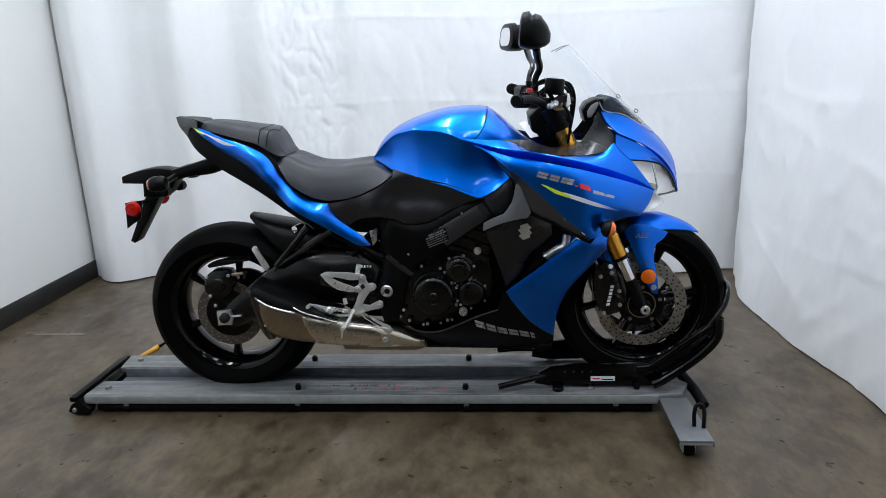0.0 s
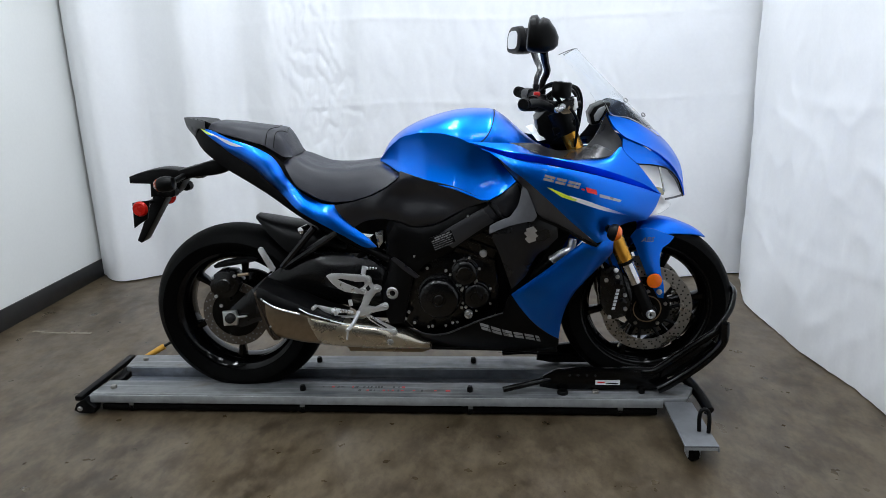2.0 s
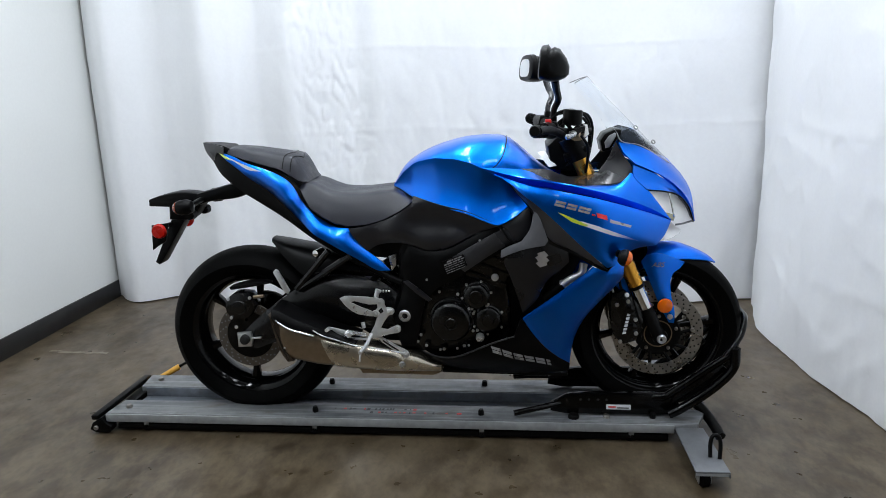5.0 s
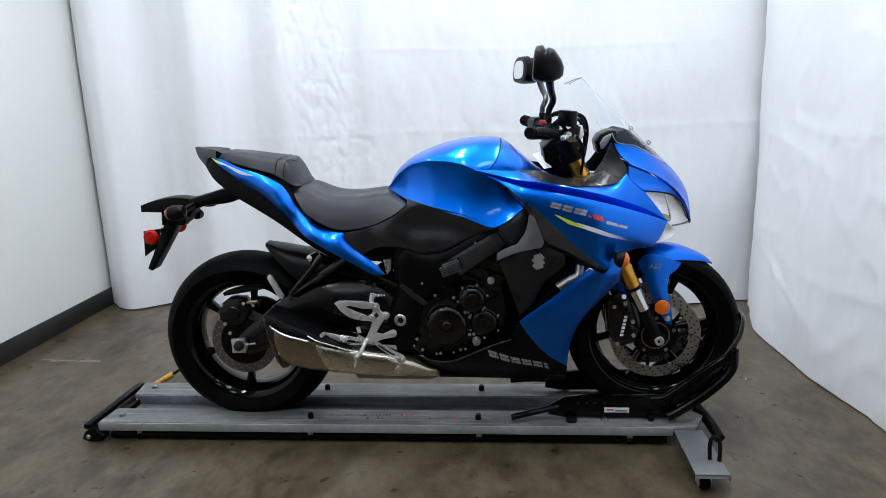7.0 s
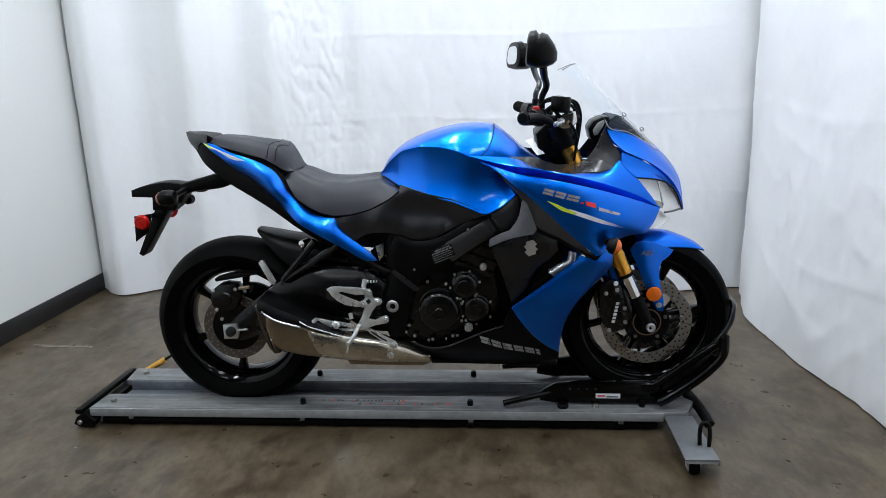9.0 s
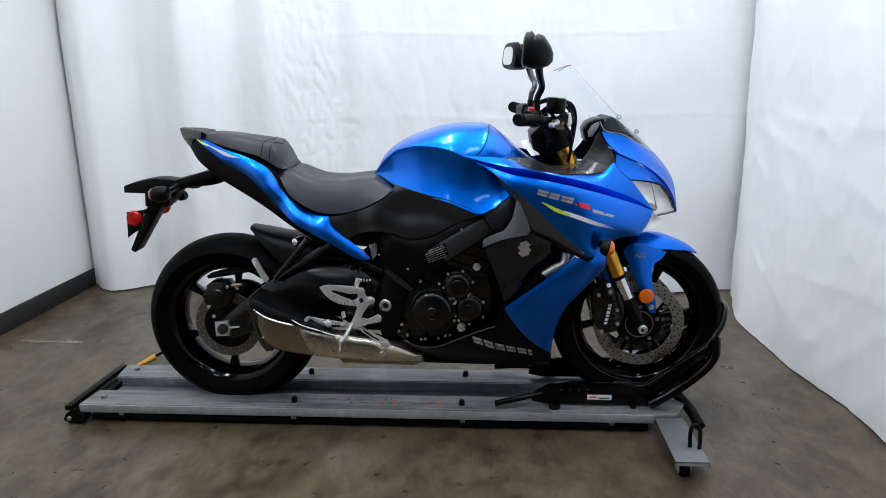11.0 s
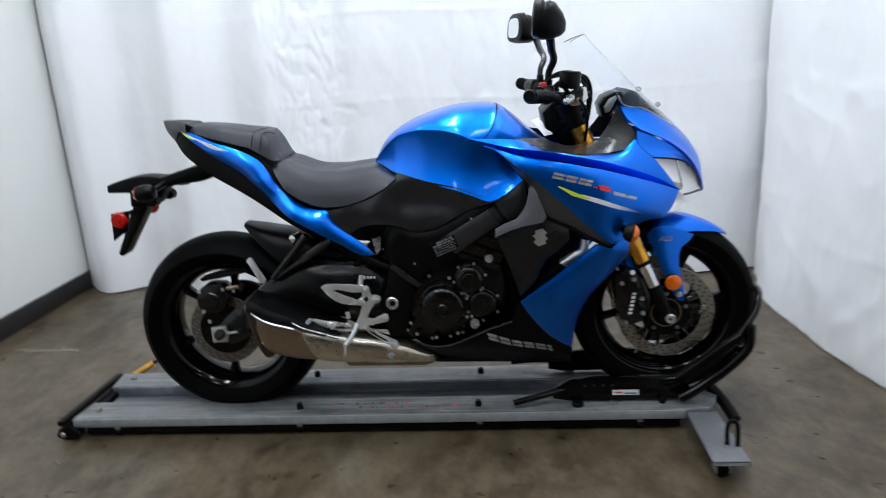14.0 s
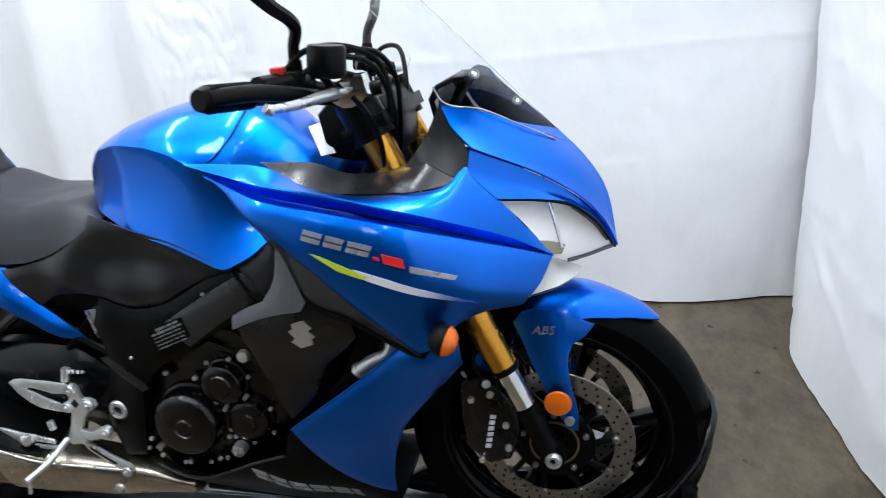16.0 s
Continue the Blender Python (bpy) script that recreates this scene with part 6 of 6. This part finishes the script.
def build_engine():
    part("crankcase", prism([(0.60, 0.58), (0.68, 0.60), (0.80, 0.62), (0.93, 0.60), (0.945, 0.50), (0.935, 0.38), (0.88, 0.30), (0.68, 0.30), (0.61, 0.36), (0.585, 0.47)], -0.145, 0.145, 0.012), ENGINE, BIKE, "black engine crankcase")
    part("cylinder_block", prism([(0.79, 0.60), (0.92, 0.55), (1.02, 0.75), (0.89, 0.80)], -0.15, 0.15, 0.01), ENGINE, BIKE, "black cylinder block")
    for k in range(5):
        d = 0.035 * k
        part("cooling_fin", prism([(0.80 + d * 0.45, 0.612 + d), (0.93 + d * 0.45, 0.563 + d), (0.934 + d * 0.45, 0.572 + d), (0.804 + d * 0.45, 0.621 + d)], -0.158, 0.158, 0.002, False), ENGINE, BIKE)
    part("engine_fill", cube((0.553, -0.123, 0.304), (1.063, 0.123, 0.805), 0.03), BLACK, BIKE, "black parts behind the engine covers")

    def cover(name, c, r, y, h, label, rings):
        prof = [(0, y - h)]
        for q, dh in rings:
            prof.append((r * q, y - h + dh))
        prof += [(r * 0.98, y - 0.012), (r * 1.06, y - 0.010), (r * 1.08, y), (0, y)]
        ob = part(name, turned(prof, (c[0], 0, c[1]), seg=56, closed=False), ENGINE, BIKE, label)
        return ob

    cl = cover("clutch_cover", (0.742, 0.446), 0.072, -0.145, 0.055, "round black clutch cover", [(0.20, 0.0), (0.24, 0.003), (0.30, 0.003), (0.33, 0.0), (0.80, 0.001), (0.90, 0.005), (0.97, 0.015)])
    for x, z in ((0.650, 0.573), (0.703, 0.547), (0.766, 0.538), (0.634, 0.390), (0.652, 0.351), (0.714, 0.338), (0.784, 0.351), (0.816, 0.406), (0.831, 0.408), (0.803, 0.486), (0.818, 0.469)):
        stamp(BOLT, "bolt", cl, (x, -0.160, z), 1.15)
        part("bolt_boss", turned([(0.0, -0.159), (0.009, -0.158), (0.011, -0.14), (0, -0.14)], (x, 0, z), seg=14, closed=False), ENGINE, cl)
    sc = cover("starter_cover", (0.830, 0.533), 0.043, -0.145, 0.042, "round black starter cover", [(0.5, 0), (0.56, 0.003), (0.85, 0.004), (0.95, 0.008)])
    for k in range(6):
        a = 2 * math.pi * k / 6 + 0.2
        stamp(BOLT, "bolt", sc, (0.830 + 0.051 * math.cos(a), -0.157, 0.533 + 0.051 * math.sin(a)), 1.0)
    wp = cover("pulse_cover", (0.868, 0.447), 0.046, -0.145, 0.034, "black pulse generator cover", [(0.4, 0), (0.45, 0.004), (0.8, 0.004), (0.93, 0.008)])
    for k in range(6):
        a = 2 * math.pi * k / 6 + 0.5
        stamp(BOLT, "bolt", wp, (0.868 + 0.054 * math.cos(a), -0.157, 0.447 + 0.054 * math.sin(a)), 1.0)
    part("oil_plug", turned([(0, -0.162), (0.013, -0.160), (0.015, -0.15), (0.015, -0.14), (0, -0.14)], (0.840, -0.022, 0.385), seg=24, closed=False), ALU, BIKE, "silver oil filler plug")
    part("frame_bolt", turned([(0, -0.012), (0.011, -0.010), (0.013, 0), (0, 0)], (0.894, -0.180, 0.603), seg=24, closed=False), ALU, BIKE)
    part("pivot_cap", turned([(0.010, -0.004), (0.011, -0.008), (0.018, -0.008), (0.0215, -0.004), (0.0215, 0.01), (0.010, 0.01)], (0.581, -0.168, 0.462), seg=32), ALU, BIKE, "silver swingarm pivot ring")
    part("pivot_hole", turned([(0, 0), (0.0102, 0), (0.0102, 0.008), (0, 0.008)], (0.582, -0.170, 0.462), seg=24, closed=False), DARK, BIKE)
    for x, z in ((0.613, 0.56), (0.637, 0.545), (0.60, 0.40), (0.622, 0.365), (0.76, 0.34), (0.70, 0.335), (0.80, 0.352), (0.64, 0.62), (0.79, 0.70), (0.61, 0.46)):
        stamp(BOLT, "bolt", BIKE, (x, -0.168 if z > 0.5 else -0.158, z), 1.0)
    part("radiator", prism([(1.02, 0.44), (1.06, 0.44), (1.22, 0.74), (1.18, 0.76)], -0.17, 0.17, 0.004, False), BLACK, BIKE, "black radiator core")
    part("coolant_pipe", tube([(1.063, -0.176, 0.528), (1.103, -0.184, 0.564), (1.121, -0.184, 0.580)], 0.014, 14, 0.01), RUBBER, BIKE, "black coolant hose")
    p = part("pipe_end", tube([(1.115, -0.184, 0.576), (1.148, -0.184, 0.600), (1.178, -0.180, 0.614), (1.188, -0.170, 0.648)], 0.0135, 16, 0.008), ALU, BIKE, "bright aluminium coolant pipe")
    part("hose_clip", tube([(1.117, -0.184, 0.578), (1.123, -0.184, 0.582)], 0.0165, 16, 0.004), ALU, p)


def build_rear():
    panel("swingarm", [(-0.028, -0.118, 0.377), (0.035, -0.121, 0.433), (0.116, -0.126, 0.497), (0.201, -0.129, 0.553), (0.285, -0.129, 0.589), (0.404, -0.129, 0.588), (0.484, -0.129, 0.577), (0.560, -0.129, 0.526), (0.554, -0.129, 0.403),
                       (0.434, -0.129, 0.402), (0.274, -0.129, 0.430), (0.165, -0.129, 0.372), (0.075, -0.123, 0.338), (0.017, -0.121, 0.318), (-0.029, -0.118, 0.324)], SWING, BIKE, [(0.353, -0.152, 0.534), (0.152, -0.139, 0.472), (0.45, -0.150, 0.50), (0.28, -0.143, 0.555)],
          "black swingarm", thick=0.03, puff=0.008)
    part("axle_block", prism([(-0.028, 0.383), (0.022, 0.388), (0.03, 0.36), (0.022, 0.332), (-0.028, 0.330)], -0.143, -0.125, 0.004), ALU, BIKE, "silver chain adjuster block")
    part("rear_axle", turned([(0, -0.008), (0.012, -0.008), (0.017, -0.004), (0.018, 0.01), (0, 0.01)], (0.003, -0.154, 0.362), seg=24, closed=False), DARK, BIKE)
    part("adjuster_bolt", tube([(0.027, -0.141, 0.364), (0.062, -0.141, 0.368)], 0.004, 8, 0.02), ALU, BIKE)
    cal = part("rear_caliper", prism([(-0.06, 0.50), (-0.03, 0.53), (0.03, 0.53), (0.05, 0.49), (0.02, 0.44), (-0.04, 0.43), (-0.065, 0.46)], -0.135, -0.075, 0.008), ENGINE, BIKE, "black rear brake caliper")
    part("piston_cap", turned([(0, -0.142), (0.022, -0.140), (0.026, -0.134), (0, -0.134)], (-0.012, 0.000, 0.479), seg=28, closed=False), ENGINE, cal)
    part("caliper_pin", tube([(0.041, -0.129, 0.516), (0.080, -0.129, 0.521)], 0.006, 10, 0.02), STEEL, cal)
    for x, z in ((-0.05, 0.51), (-0.045, 0.44), (0.03, 0.515), (-0.03, 0.405)):
        stamp(BOLT, "bolt", cal, (x, -0.135, z), 1.3)
    part("caliper_guard", prism([(-0.05, 0.548), (0.0, 0.562), (0.08, 0.568), (0.10, 0.562), (0.02, 0.548), (-0.045, 0.538)], -0.12, -0.07, 0.004), BLACK, BIKE)
    ridge = [(0.078, 0.711, 0.700, 0.03), (0.10, 0.706, 0.682, 0.05), (0.135, 0.698, 0.650, 0.075), (0.17, 0.690, 0.620, 0.09), (0.206, 0.683, 0.588, 0.10), (0.25, 0.675, 0.600, 0.105), (0.338, 0.655, 0.612, 0.105), (0.42, 0.620, 0.600, 0.10)]

    def hood(x):
        zt, zs, w = eased(ridge, x, 0.005)
        h = zt - zs
        return [(0, zt), (0.55 * w, zt - 0.05 * h), (0.82 * w, zt - 0.2 * h), (0.96 * w, zt - 0.5 * h), (w, zs), (w - 0.005, zs + 0.001), (0.9 * w, zt - 0.5 * h - 0.004), (0.5 * w, zt - 0.2 * h - 0.004), (0, zt - 0.15 * h - 0.004)]

    part("rear_hugger", loft(0.08, 0.415, 40, hood), BLACK, BIKE, "black plastic rear wheel hugger", 50)
    # silencer
    stations = [(0.145, 0.402, -0.185, 0.058, 0.086), (0.155, 0.402, -0.187, 0.063, 0.088), (0.18, 0.396, -0.188, 0.063, 0.077), (0.27, 0.367, -0.186, 0.060, 0.069), (0.335, 0.349, -0.182, 0.058, 0.058),
                (0.408, 0.332, -0.176, 0.054, 0.049), (0.462, 0.318, -0.166, 0.050, 0.043), (0.54, 0.302, -0.155, 0.044, 0.039), (0.62, 0.283, -0.135, 0.036, 0.028), (0.69, 0.258, -0.115, 0.03, 0.012)]
    verts, faces = [], []
    seg = 32
    xs = np.linspace(0.145, 0.69, 50)
    for x in xs:
        zc, yc, hw, hh = eased(stations, x, 0.02)
        for s in range(seg):
            a = 2 * math.pi * s / seg
            ca, sa = math.cos(a), math.sin(a)
            u, v = math.copysign(abs(ca) ** 0.55, ca), math.copysign(abs(sa) ** 0.75, sa)
            verts.append((x - (v * hh) * 0.20 * max(0, (0.30 - x) / 0.155), yc + u * hw, zc + v * hh))
    for k in range(len(xs) - 1):
        for s in range(seg):
            s2 = (s + 1) % seg
            faces.append((k * seg + s, (k + 1) * seg + s, (k + 1) * seg + s2, k * seg + s2))
    faces.append(tuple(range(seg)))
    faces.append(tuple(reversed([(len(xs) - 1) * seg + s for s in range(seg)])))
    sil = part("silencer", (verts, faces), STEEL, BIKE, "brushed bronze-tinted steel silencer", 50)
    verts, faces = [], []
    xs = np.linspace(0.308, 0.70, 40)
    for k, x in enumerate(xs):
        zc, yc, hw, hh = eased(stations, min(x, 0.69), 0.02)
        for s in range(seg):
            a = 2 * math.pi * s / seg
            ca, sa = math.cos(a), math.sin(a)
            u, v = math.copysign(abs(ca) ** 0.5, ca), math.copysign(abs(sa) ** 0.7, sa)
            slant = -0.5 * v * hh * max(0, 1 - (x - 0.308) / 0.2)
            grow = 0.0035 if k else -0.002
            verts.append((x + slant, yc + u * (hw + grow), zc + v * (hh + grow)))
    for k in range(len(xs) - 1):
        for s in range(seg):
            s2 = (s + 1) % seg
            faces.append((k * seg + s, (k + 1) * seg + s, (k + 1) * seg + s2, k * seg + s2))
    faces.append(tuple(reversed([(len(xs) - 1) * seg + s for s in range(seg)])))
    part("front_cone", (verts, faces), SILVER_STEEL, sil, "brighter steel front section of the silencer", 50)
    part("end_cap", prism([(0.120, 0.488), (0.131, 0.492), (0.149, 0.482), (0.163, 0.420), (0.178, 0.356), (0.196, 0.318), (0.176, 0.316), (0.157, 0.345), (0.138, 0.405)], -0.2500, -0.125, 0.010), BURNT, sil, "dark exhaust end cap")
    part("outlet", tube([(0.130, -0.187, 0.395), (0.155, -0.187, 0.397)], 0.026, 20, 0.01), DARK, sil)
    part("heat_shield", skin([(0.130, -0.238, 0.503), (0.152, -0.240, 0.502), (0.192, -0.244, 0.482), (0.277, -0.246, 0.447), (0.345, -0.244, 0.414), (0.420, -0.238, 0.385), (0.345, -0.250, 0.405), (0.280, -0.256, 0.424), (0.193, -0.258, 0.447), (0.164, -0.256, 0.460), (0.150, -0.254, 0.470), (0.134, -0.253, 0.477)], puff=0.004, step=0.01), BLACK, sil, "black heat shield")
    rim = [(0.130, -0.238, 0.503), (0.152, -0.240, 0.502), (0.192, -0.244, 0.482), (0.277, -0.246, 0.447), (0.345, -0.244, 0.414), (0.420, -0.238, 0.385)]
    far = [(x, -0.115, z + 0.006) for x, y, z in rim]
    part("shield_top", patch(rim, [rim[-1], far[-1]], far, [rim[0], far[0]], n=14, m=6, puff=0.006, thick=0.003), BLACK, sil)
    part("shield_edge", tube([(0.156, -0.259, 0.467), (0.193, -0.262, 0.445), (0.279, -0.259, 0.418)], 0.0032, 8, 0.01), CAST, sil, "bright bare metal edge")
    part("cone_edge", tube([(0.277, -0.258, 0.438), (0.305, -0.258, 0.421), (0.343, -0.255, 0.407), (0.418, -0.246, 0.380), (0.494, -0.232, 0.364), (0.58, -0.203, 0.338)], 0.0024, 8, 0.01), CAST, sil, "bright bare metal edge")
    for x, z in ((0.150, 0.470), (0.172, 0.372)):
        stamp(BOLT, "bolt", sil, (x, -0.252, z), 0.8)
    part("clamp_bolt", turned([(0, -0.008), (0.010, -0.006), (0.012, 0), (0, 0)], (0.572, -0.212, 0.299), seg=20, closed=False), ALU, sil)
    part("collector", prism([(0.39, 0.262), (0.68, 0.262), (0.70, 0.236), (0.67, 0.224), (0.41, 0.228)], -0.130, 0.08, 0.006, False), STEEL, BIKE, "steel exhaust collector box")
    part("header_pipe", tube([(0.643, -0.080, 0.253), (0.803, -0.050, 0.264), (0.982, -0.040, 0.305), (1.062, -0.040, 0.455), (0.992, -0.040, 0.605)], 0.022, 14, 0.03), STEEL, BIKE)
    # rider footrest plate of cast aluminium
    def plate_of(name, pts, y, w, parent, label=""):
        return part(name, prism(pts, y, y + w, 0.0022, False), CAST, parent, label)

    plate = plate_of("footrest_plate", [(0.499, 0.531), (0.508, 0.530), (0.515, 0.521), (0.516, 0.507), (0.521, 0.498), (0.535, 0.499), (0.547, 0.493), (0.549, 0.483), (0.542, 0.474), (0.529, 0.471), (0.512, 0.448), (0.499, 0.424), (0.522, 0.419),
                                        (0.546, 0.431), (0.557, 0.436), (0.567, 0.431), (0.569, 0.420), (0.558, 0.408), (0.525, 0.402), (0.493, 0.391), (0.470, 0.386), (0.461, 0.394), (0.463, 0.408), (0.478, 0.436), (0.487, 0.464), (0.476, 0.469), (0.474, 0.482),
                                        (0.484, 0.490), (0.491, 0.500), (0.489, 0.520)], -0.195, 0.011, BIKE, "cast aluminium rider footrest plate")
    part("square_hole", prism([(0.505, 0.499), (0.512, 0.486), (0.502, 0.477), (0.494, 0.489)], -0.1965, -0.19, 0.001, False), DARK, plate)
    plate_of("heel_guard", [(0.362, 0.533), (0.375, 0.541), (0.393, 0.543), (0.456, 0.540), (0.498, 0.535), (0.503, 0.528), (0.500, 0.513), (0.463, 0.512), (0.412, 0.524), (0.400, 0.520), (0.436, 0.503), (0.469, 0.490), (0.490, 0.482), (0.484, 0.470),
                            (0.462, 0.470), (0.423, 0.477), (0.400, 0.489), (0.379, 0.508)], -0.201, 0.006, plate)
    plate_of("lower_brace", [(0.483, 0.392), (0.497, 0.392), (0.545, 0.362), (0.588, 0.340), (0.594, 0.330), (0.586, 0.321), (0.572, 0.323), (0.538, 0.343), (0.500, 0.370)], -0.189, 0.008, plate)
    part("brace_slot", prism([(0.503, 0.382), (0.538, 0.357), (0.560, 0.343), (0.555, 0.340), (0.530, 0.355), (0.503, 0.375)], -0.1905, -0.186, 0.001, False), DARK, plate)
    plate_of("pedal_blade", [(0.318, 0.437), (0.345, 0.434), (0.378, 0.426), (0.404, 0.424), (0.452, 0.415), (0.452, 0.406), (0.410, 0.408), (0.380, 0.400), (0.362, 0.402), (0.350, 0.415)], -0.222, 0.007, plate, "aluminium brake pedal")
    plate_of("pedal_arm", [(0.372, 0.398), (0.40, 0.397), (0.456, 0.396), (0.456, 0.388), (0.395, 0.387), (0.368, 0.391)], -0.216, 0.007, plate)
    part("pedal_tip", tube([(0.329, -0.235, 0.438), (0.326, -0.262, 0.440)], 0.0065, 10, 0.01), CAST, plate)
    peg = part("footpeg", tube([(0.466, -0.200, 0.405), (0.458, -0.255, 0.385), (0.447, -0.305, 0.377)], 0.0065, 12, 0.01), CAST, plate, "knurled aluminium footpeg")
    part("feeler", tube([(0.448, -0.298, 0.375), (0.443, -0.300, 0.345)], 0.0035, 8, 0.01), CAST, peg)
    part("pedal_boss", turned([(0, -0.014), (0.009, -0.013), (0.0135, -0.009), (0.014, 0), (0, 0)], (0.391, -0.222, 0.415), seg=22, closed=False), CAST, plate)
    part("return_pin", tube([(0.443, -0.205, 0.430), (0.440, -0.205, 0.449)], 0.007, 10, 0.01), CAST, plate)
    for x, z in ((0.501, 0.519), (0.484, 0.479), (0.536, 0.486), (0.558, 0.422), (0.585, 0.330)):
        part("boss", turned([(0, -0.004), (0.010, -0.004), (0.012, -0.001), (0.012, 0.004), (0, 0.004)], (x, -0.197, z), seg=20, closed=False), CAST, plate)
        stamp(BOLT, "bolt", plate, (x, -0.201, z), 1.05)
    part("piston_rod", tube([(0.487, -0.186, 0.535), (0.493, -0.183, 0.562)], 0.0085, 12, 0.01), CAST, BIKE, "silver rear brake cylinder")
    for k in range(4):
        part("rod_ring", tube([(0.500 + 0.010 * k, -0.184, 0.5555), (0.505 + 0.010 * k, -0.184, 0.5552)], 0.0055 - 0.0007 * k, 12, 0.01), CAST, BIKE)
    # pillion rest hanger and footrest
    hang = part("pillion_hanger", tube([(0.198, -0.150, 0.552), (0.322, -0.153, 0.690)], 0.012, 8, 0.2), SWING, BIKE, "black pillion footrest hanger")
    part("hanger_brace", tube([(0.205, -0.148, 0.550), (0.400, -0.156, 0.676)], 0.012, 8, 0.2), SWING, hang)
    part("pillion_peg", prism([(0.122, 0.617), (0.129, 0.626), (0.138, 0.624), (0.176, 0.550), (0.170, 0.539), (0.158, 0.543), (0.143, 0.573)], -0.168, -0.152, 0.003, False), CAST, hang, "folded aluminium pillion peg")
    part("shock_spring", turned([(0.02 + 0.012 * (k % 2), 0.012 * k) for k in range(15)] + [(0.01, 0.168), (0.01, 0)], (0.502, -0.060, 0.473), (0.15, 0, 1), 20), ENGINE, BIKE)
    part("shock_linkage", prism([(0.40, 0.47), (0.46, 0.50), (0.57, 0.50), (0.60, 0.40), (0.56, 0.335), (0.47, 0.345), (0.40, 0.385)], -0.09, 0.09, 0.012), BLACK, BIKE, "black suspension linkage")
    part("reservoir_hose", tube([(0.432, -0.112, 0.492), (0.447, -0.123, 0.553), (0.492, -0.118, 0.603), (0.542, -0.112, 0.658)], 0.012, 10, 0.015), RUBBER, BIKE)
    part("seat_lock", turned([(0, -0.012), (0.012, -0.010), (0.014, 0.03), (0, 0.03)], (0.265, -0.100, 0.670), (0.4, 1, 0), 16, False), CHROME, BIKE)
    for s in (-1, 1):
        part("sub_frame", tube([(0.33, s * 0.11, 0.69), (0.45, s * 0.12, 0.625), (0.57, s * 0.13, 0.57)], 0.012, 10, 0.03), BLACK, BIKE)
    part("white_inner", prism([(0.525, 0.665), (0.553, 0.672), (0.55, 0.63), (0.535, 0.612)], -0.13, -0.118, 0.002, False), ALU, BIKE)


def build_graphics():
    """Marks on the fairing: maker's marks as plain shapes in their colours."""
    face = bent(FAIRING, FAIRING_RIDGES)
    lift = 0.0055
    decal("fairing_stripe", [(1.096, 0.838), (1.112, 0.833), (1.190, 0.797), (1.180, 0.793), (1.14, 0.807)], face, lift, YELLOW_DECAL, BIKE, "yellow-green fairing stripe")
    decal("fairing_stripe", [(1.165, 0.811), (1.22, 0.793), (1.310, 0.756), (1.352, 0.736), (1.27, 0.760), (1.184, 0.792)], face, lift, STRIPE, BIKE, "white tapering fairing stripe fading into blue")
    # model mark: slanted plain shapes, silver, then red, then a thin silver bar
    def letter(name, x, z, w, h, lean, fall, lift, mat, label):
        """One sign of a worn-looking mark: two slanted bars, one above the other."""
        for lo, hi, x0, x1 in ((0.57, 1.0, 0, w), (0.0, 0.43, 0, w)):
            pts = [(x + q + lean * v * h, z - fall * q + v * h) for q, v in ((x0, hi), (x1, hi), (x1, lo), (x0, lo))]
            decal(name, pts, face, lift, mat, BIKE, label, 0.008)

    for x, w in ((1.083, 0.034), (1.120, 0.032), (1.156, 0.040)):
        letter("mark_bar", x, 0.861 - 0.27 * (x - 1.083), w * 0.92, 0.0165, 0.45, 0.27, lift + 0.002, SILVER_DECAL, "silver bar of the model mark")
    decal("mark_block", [(1.214, 0.836), (1.247, 0.826), (1.250, 0.811), (1.218, 0.821)], face, lift + 0.0025, RED_DECAL, BIKE, "red block of the model mark")
    decal("mark_bar", [(1.201, 0.833), (1.211, 0.830), (1.211, 0.825), (1.201, 0.828)], face, lift + 0.0025, RED_DECAL, BIKE)
    decal("mark_bar", [(1.257, 0.814), (1.328, 0.789), (1.323, 0.783), (1.257, 0.804)], face, lift + 0.0025, SILVER_DECAL, BIKE)
    # emblem on the shroud: a plain notched shape; maker's name on the belly pan: a row of plain blocks
    face = bent(EMBLEM, EMBLEM_RIDGES)
    decal("emblem", [(1.026, 0.688), (1.034, 0.693), (1.033, 0.702), (1.055, 0.709), (1.068, 0.694), (1.061, 0.688), (1.071, 0.676), (1.064, 0.671), (1.064, 0.660), (1.042, 0.653), (1.028, 0.668), (1.036, 0.675)], face, 0.0058, ALU, BIKE, "polished plain emblem", 0.006)
    face = bent(BELLY, BELLY_RIDGES)
    for k in range(6):
        x, z = 0.878 + 0.0375 * k, 0.356 - 0.0118 * k
        w = 0.031 if k < 5 else 0.013
        letter("maker_mark", x + 0.007, z - 0.014, w, 0.026, -0.25, 0.30, 0.0055, SILVER_DECAL, "silver bar of the maker's mark")



build_wheels()
build_tank()
build_seats()
build_tail()
build_body()
build_front()
build_controls()
build_engine()
build_rear()
build_graphics()


def settle(names, d):
    """Seats some parts of the motorcycle a little further along."""
    for ob in BIKE.children:
        if ob.name.split(".")[0] in names:
            ob.matrix_basis = Matrix.Translation(d) @ ob.matrix_basis


settle(("rear_wheel", "rear_caliper", "axle_block", "rear_axle", "adjuster_bolt", "caliper_guard"), (-0.012, 0, 0))
settle(("front_wheel", "fork_leg", "front_axle"), (0, 0, 0.009))
settle(("front_fender",), (0, 0, 0.007))
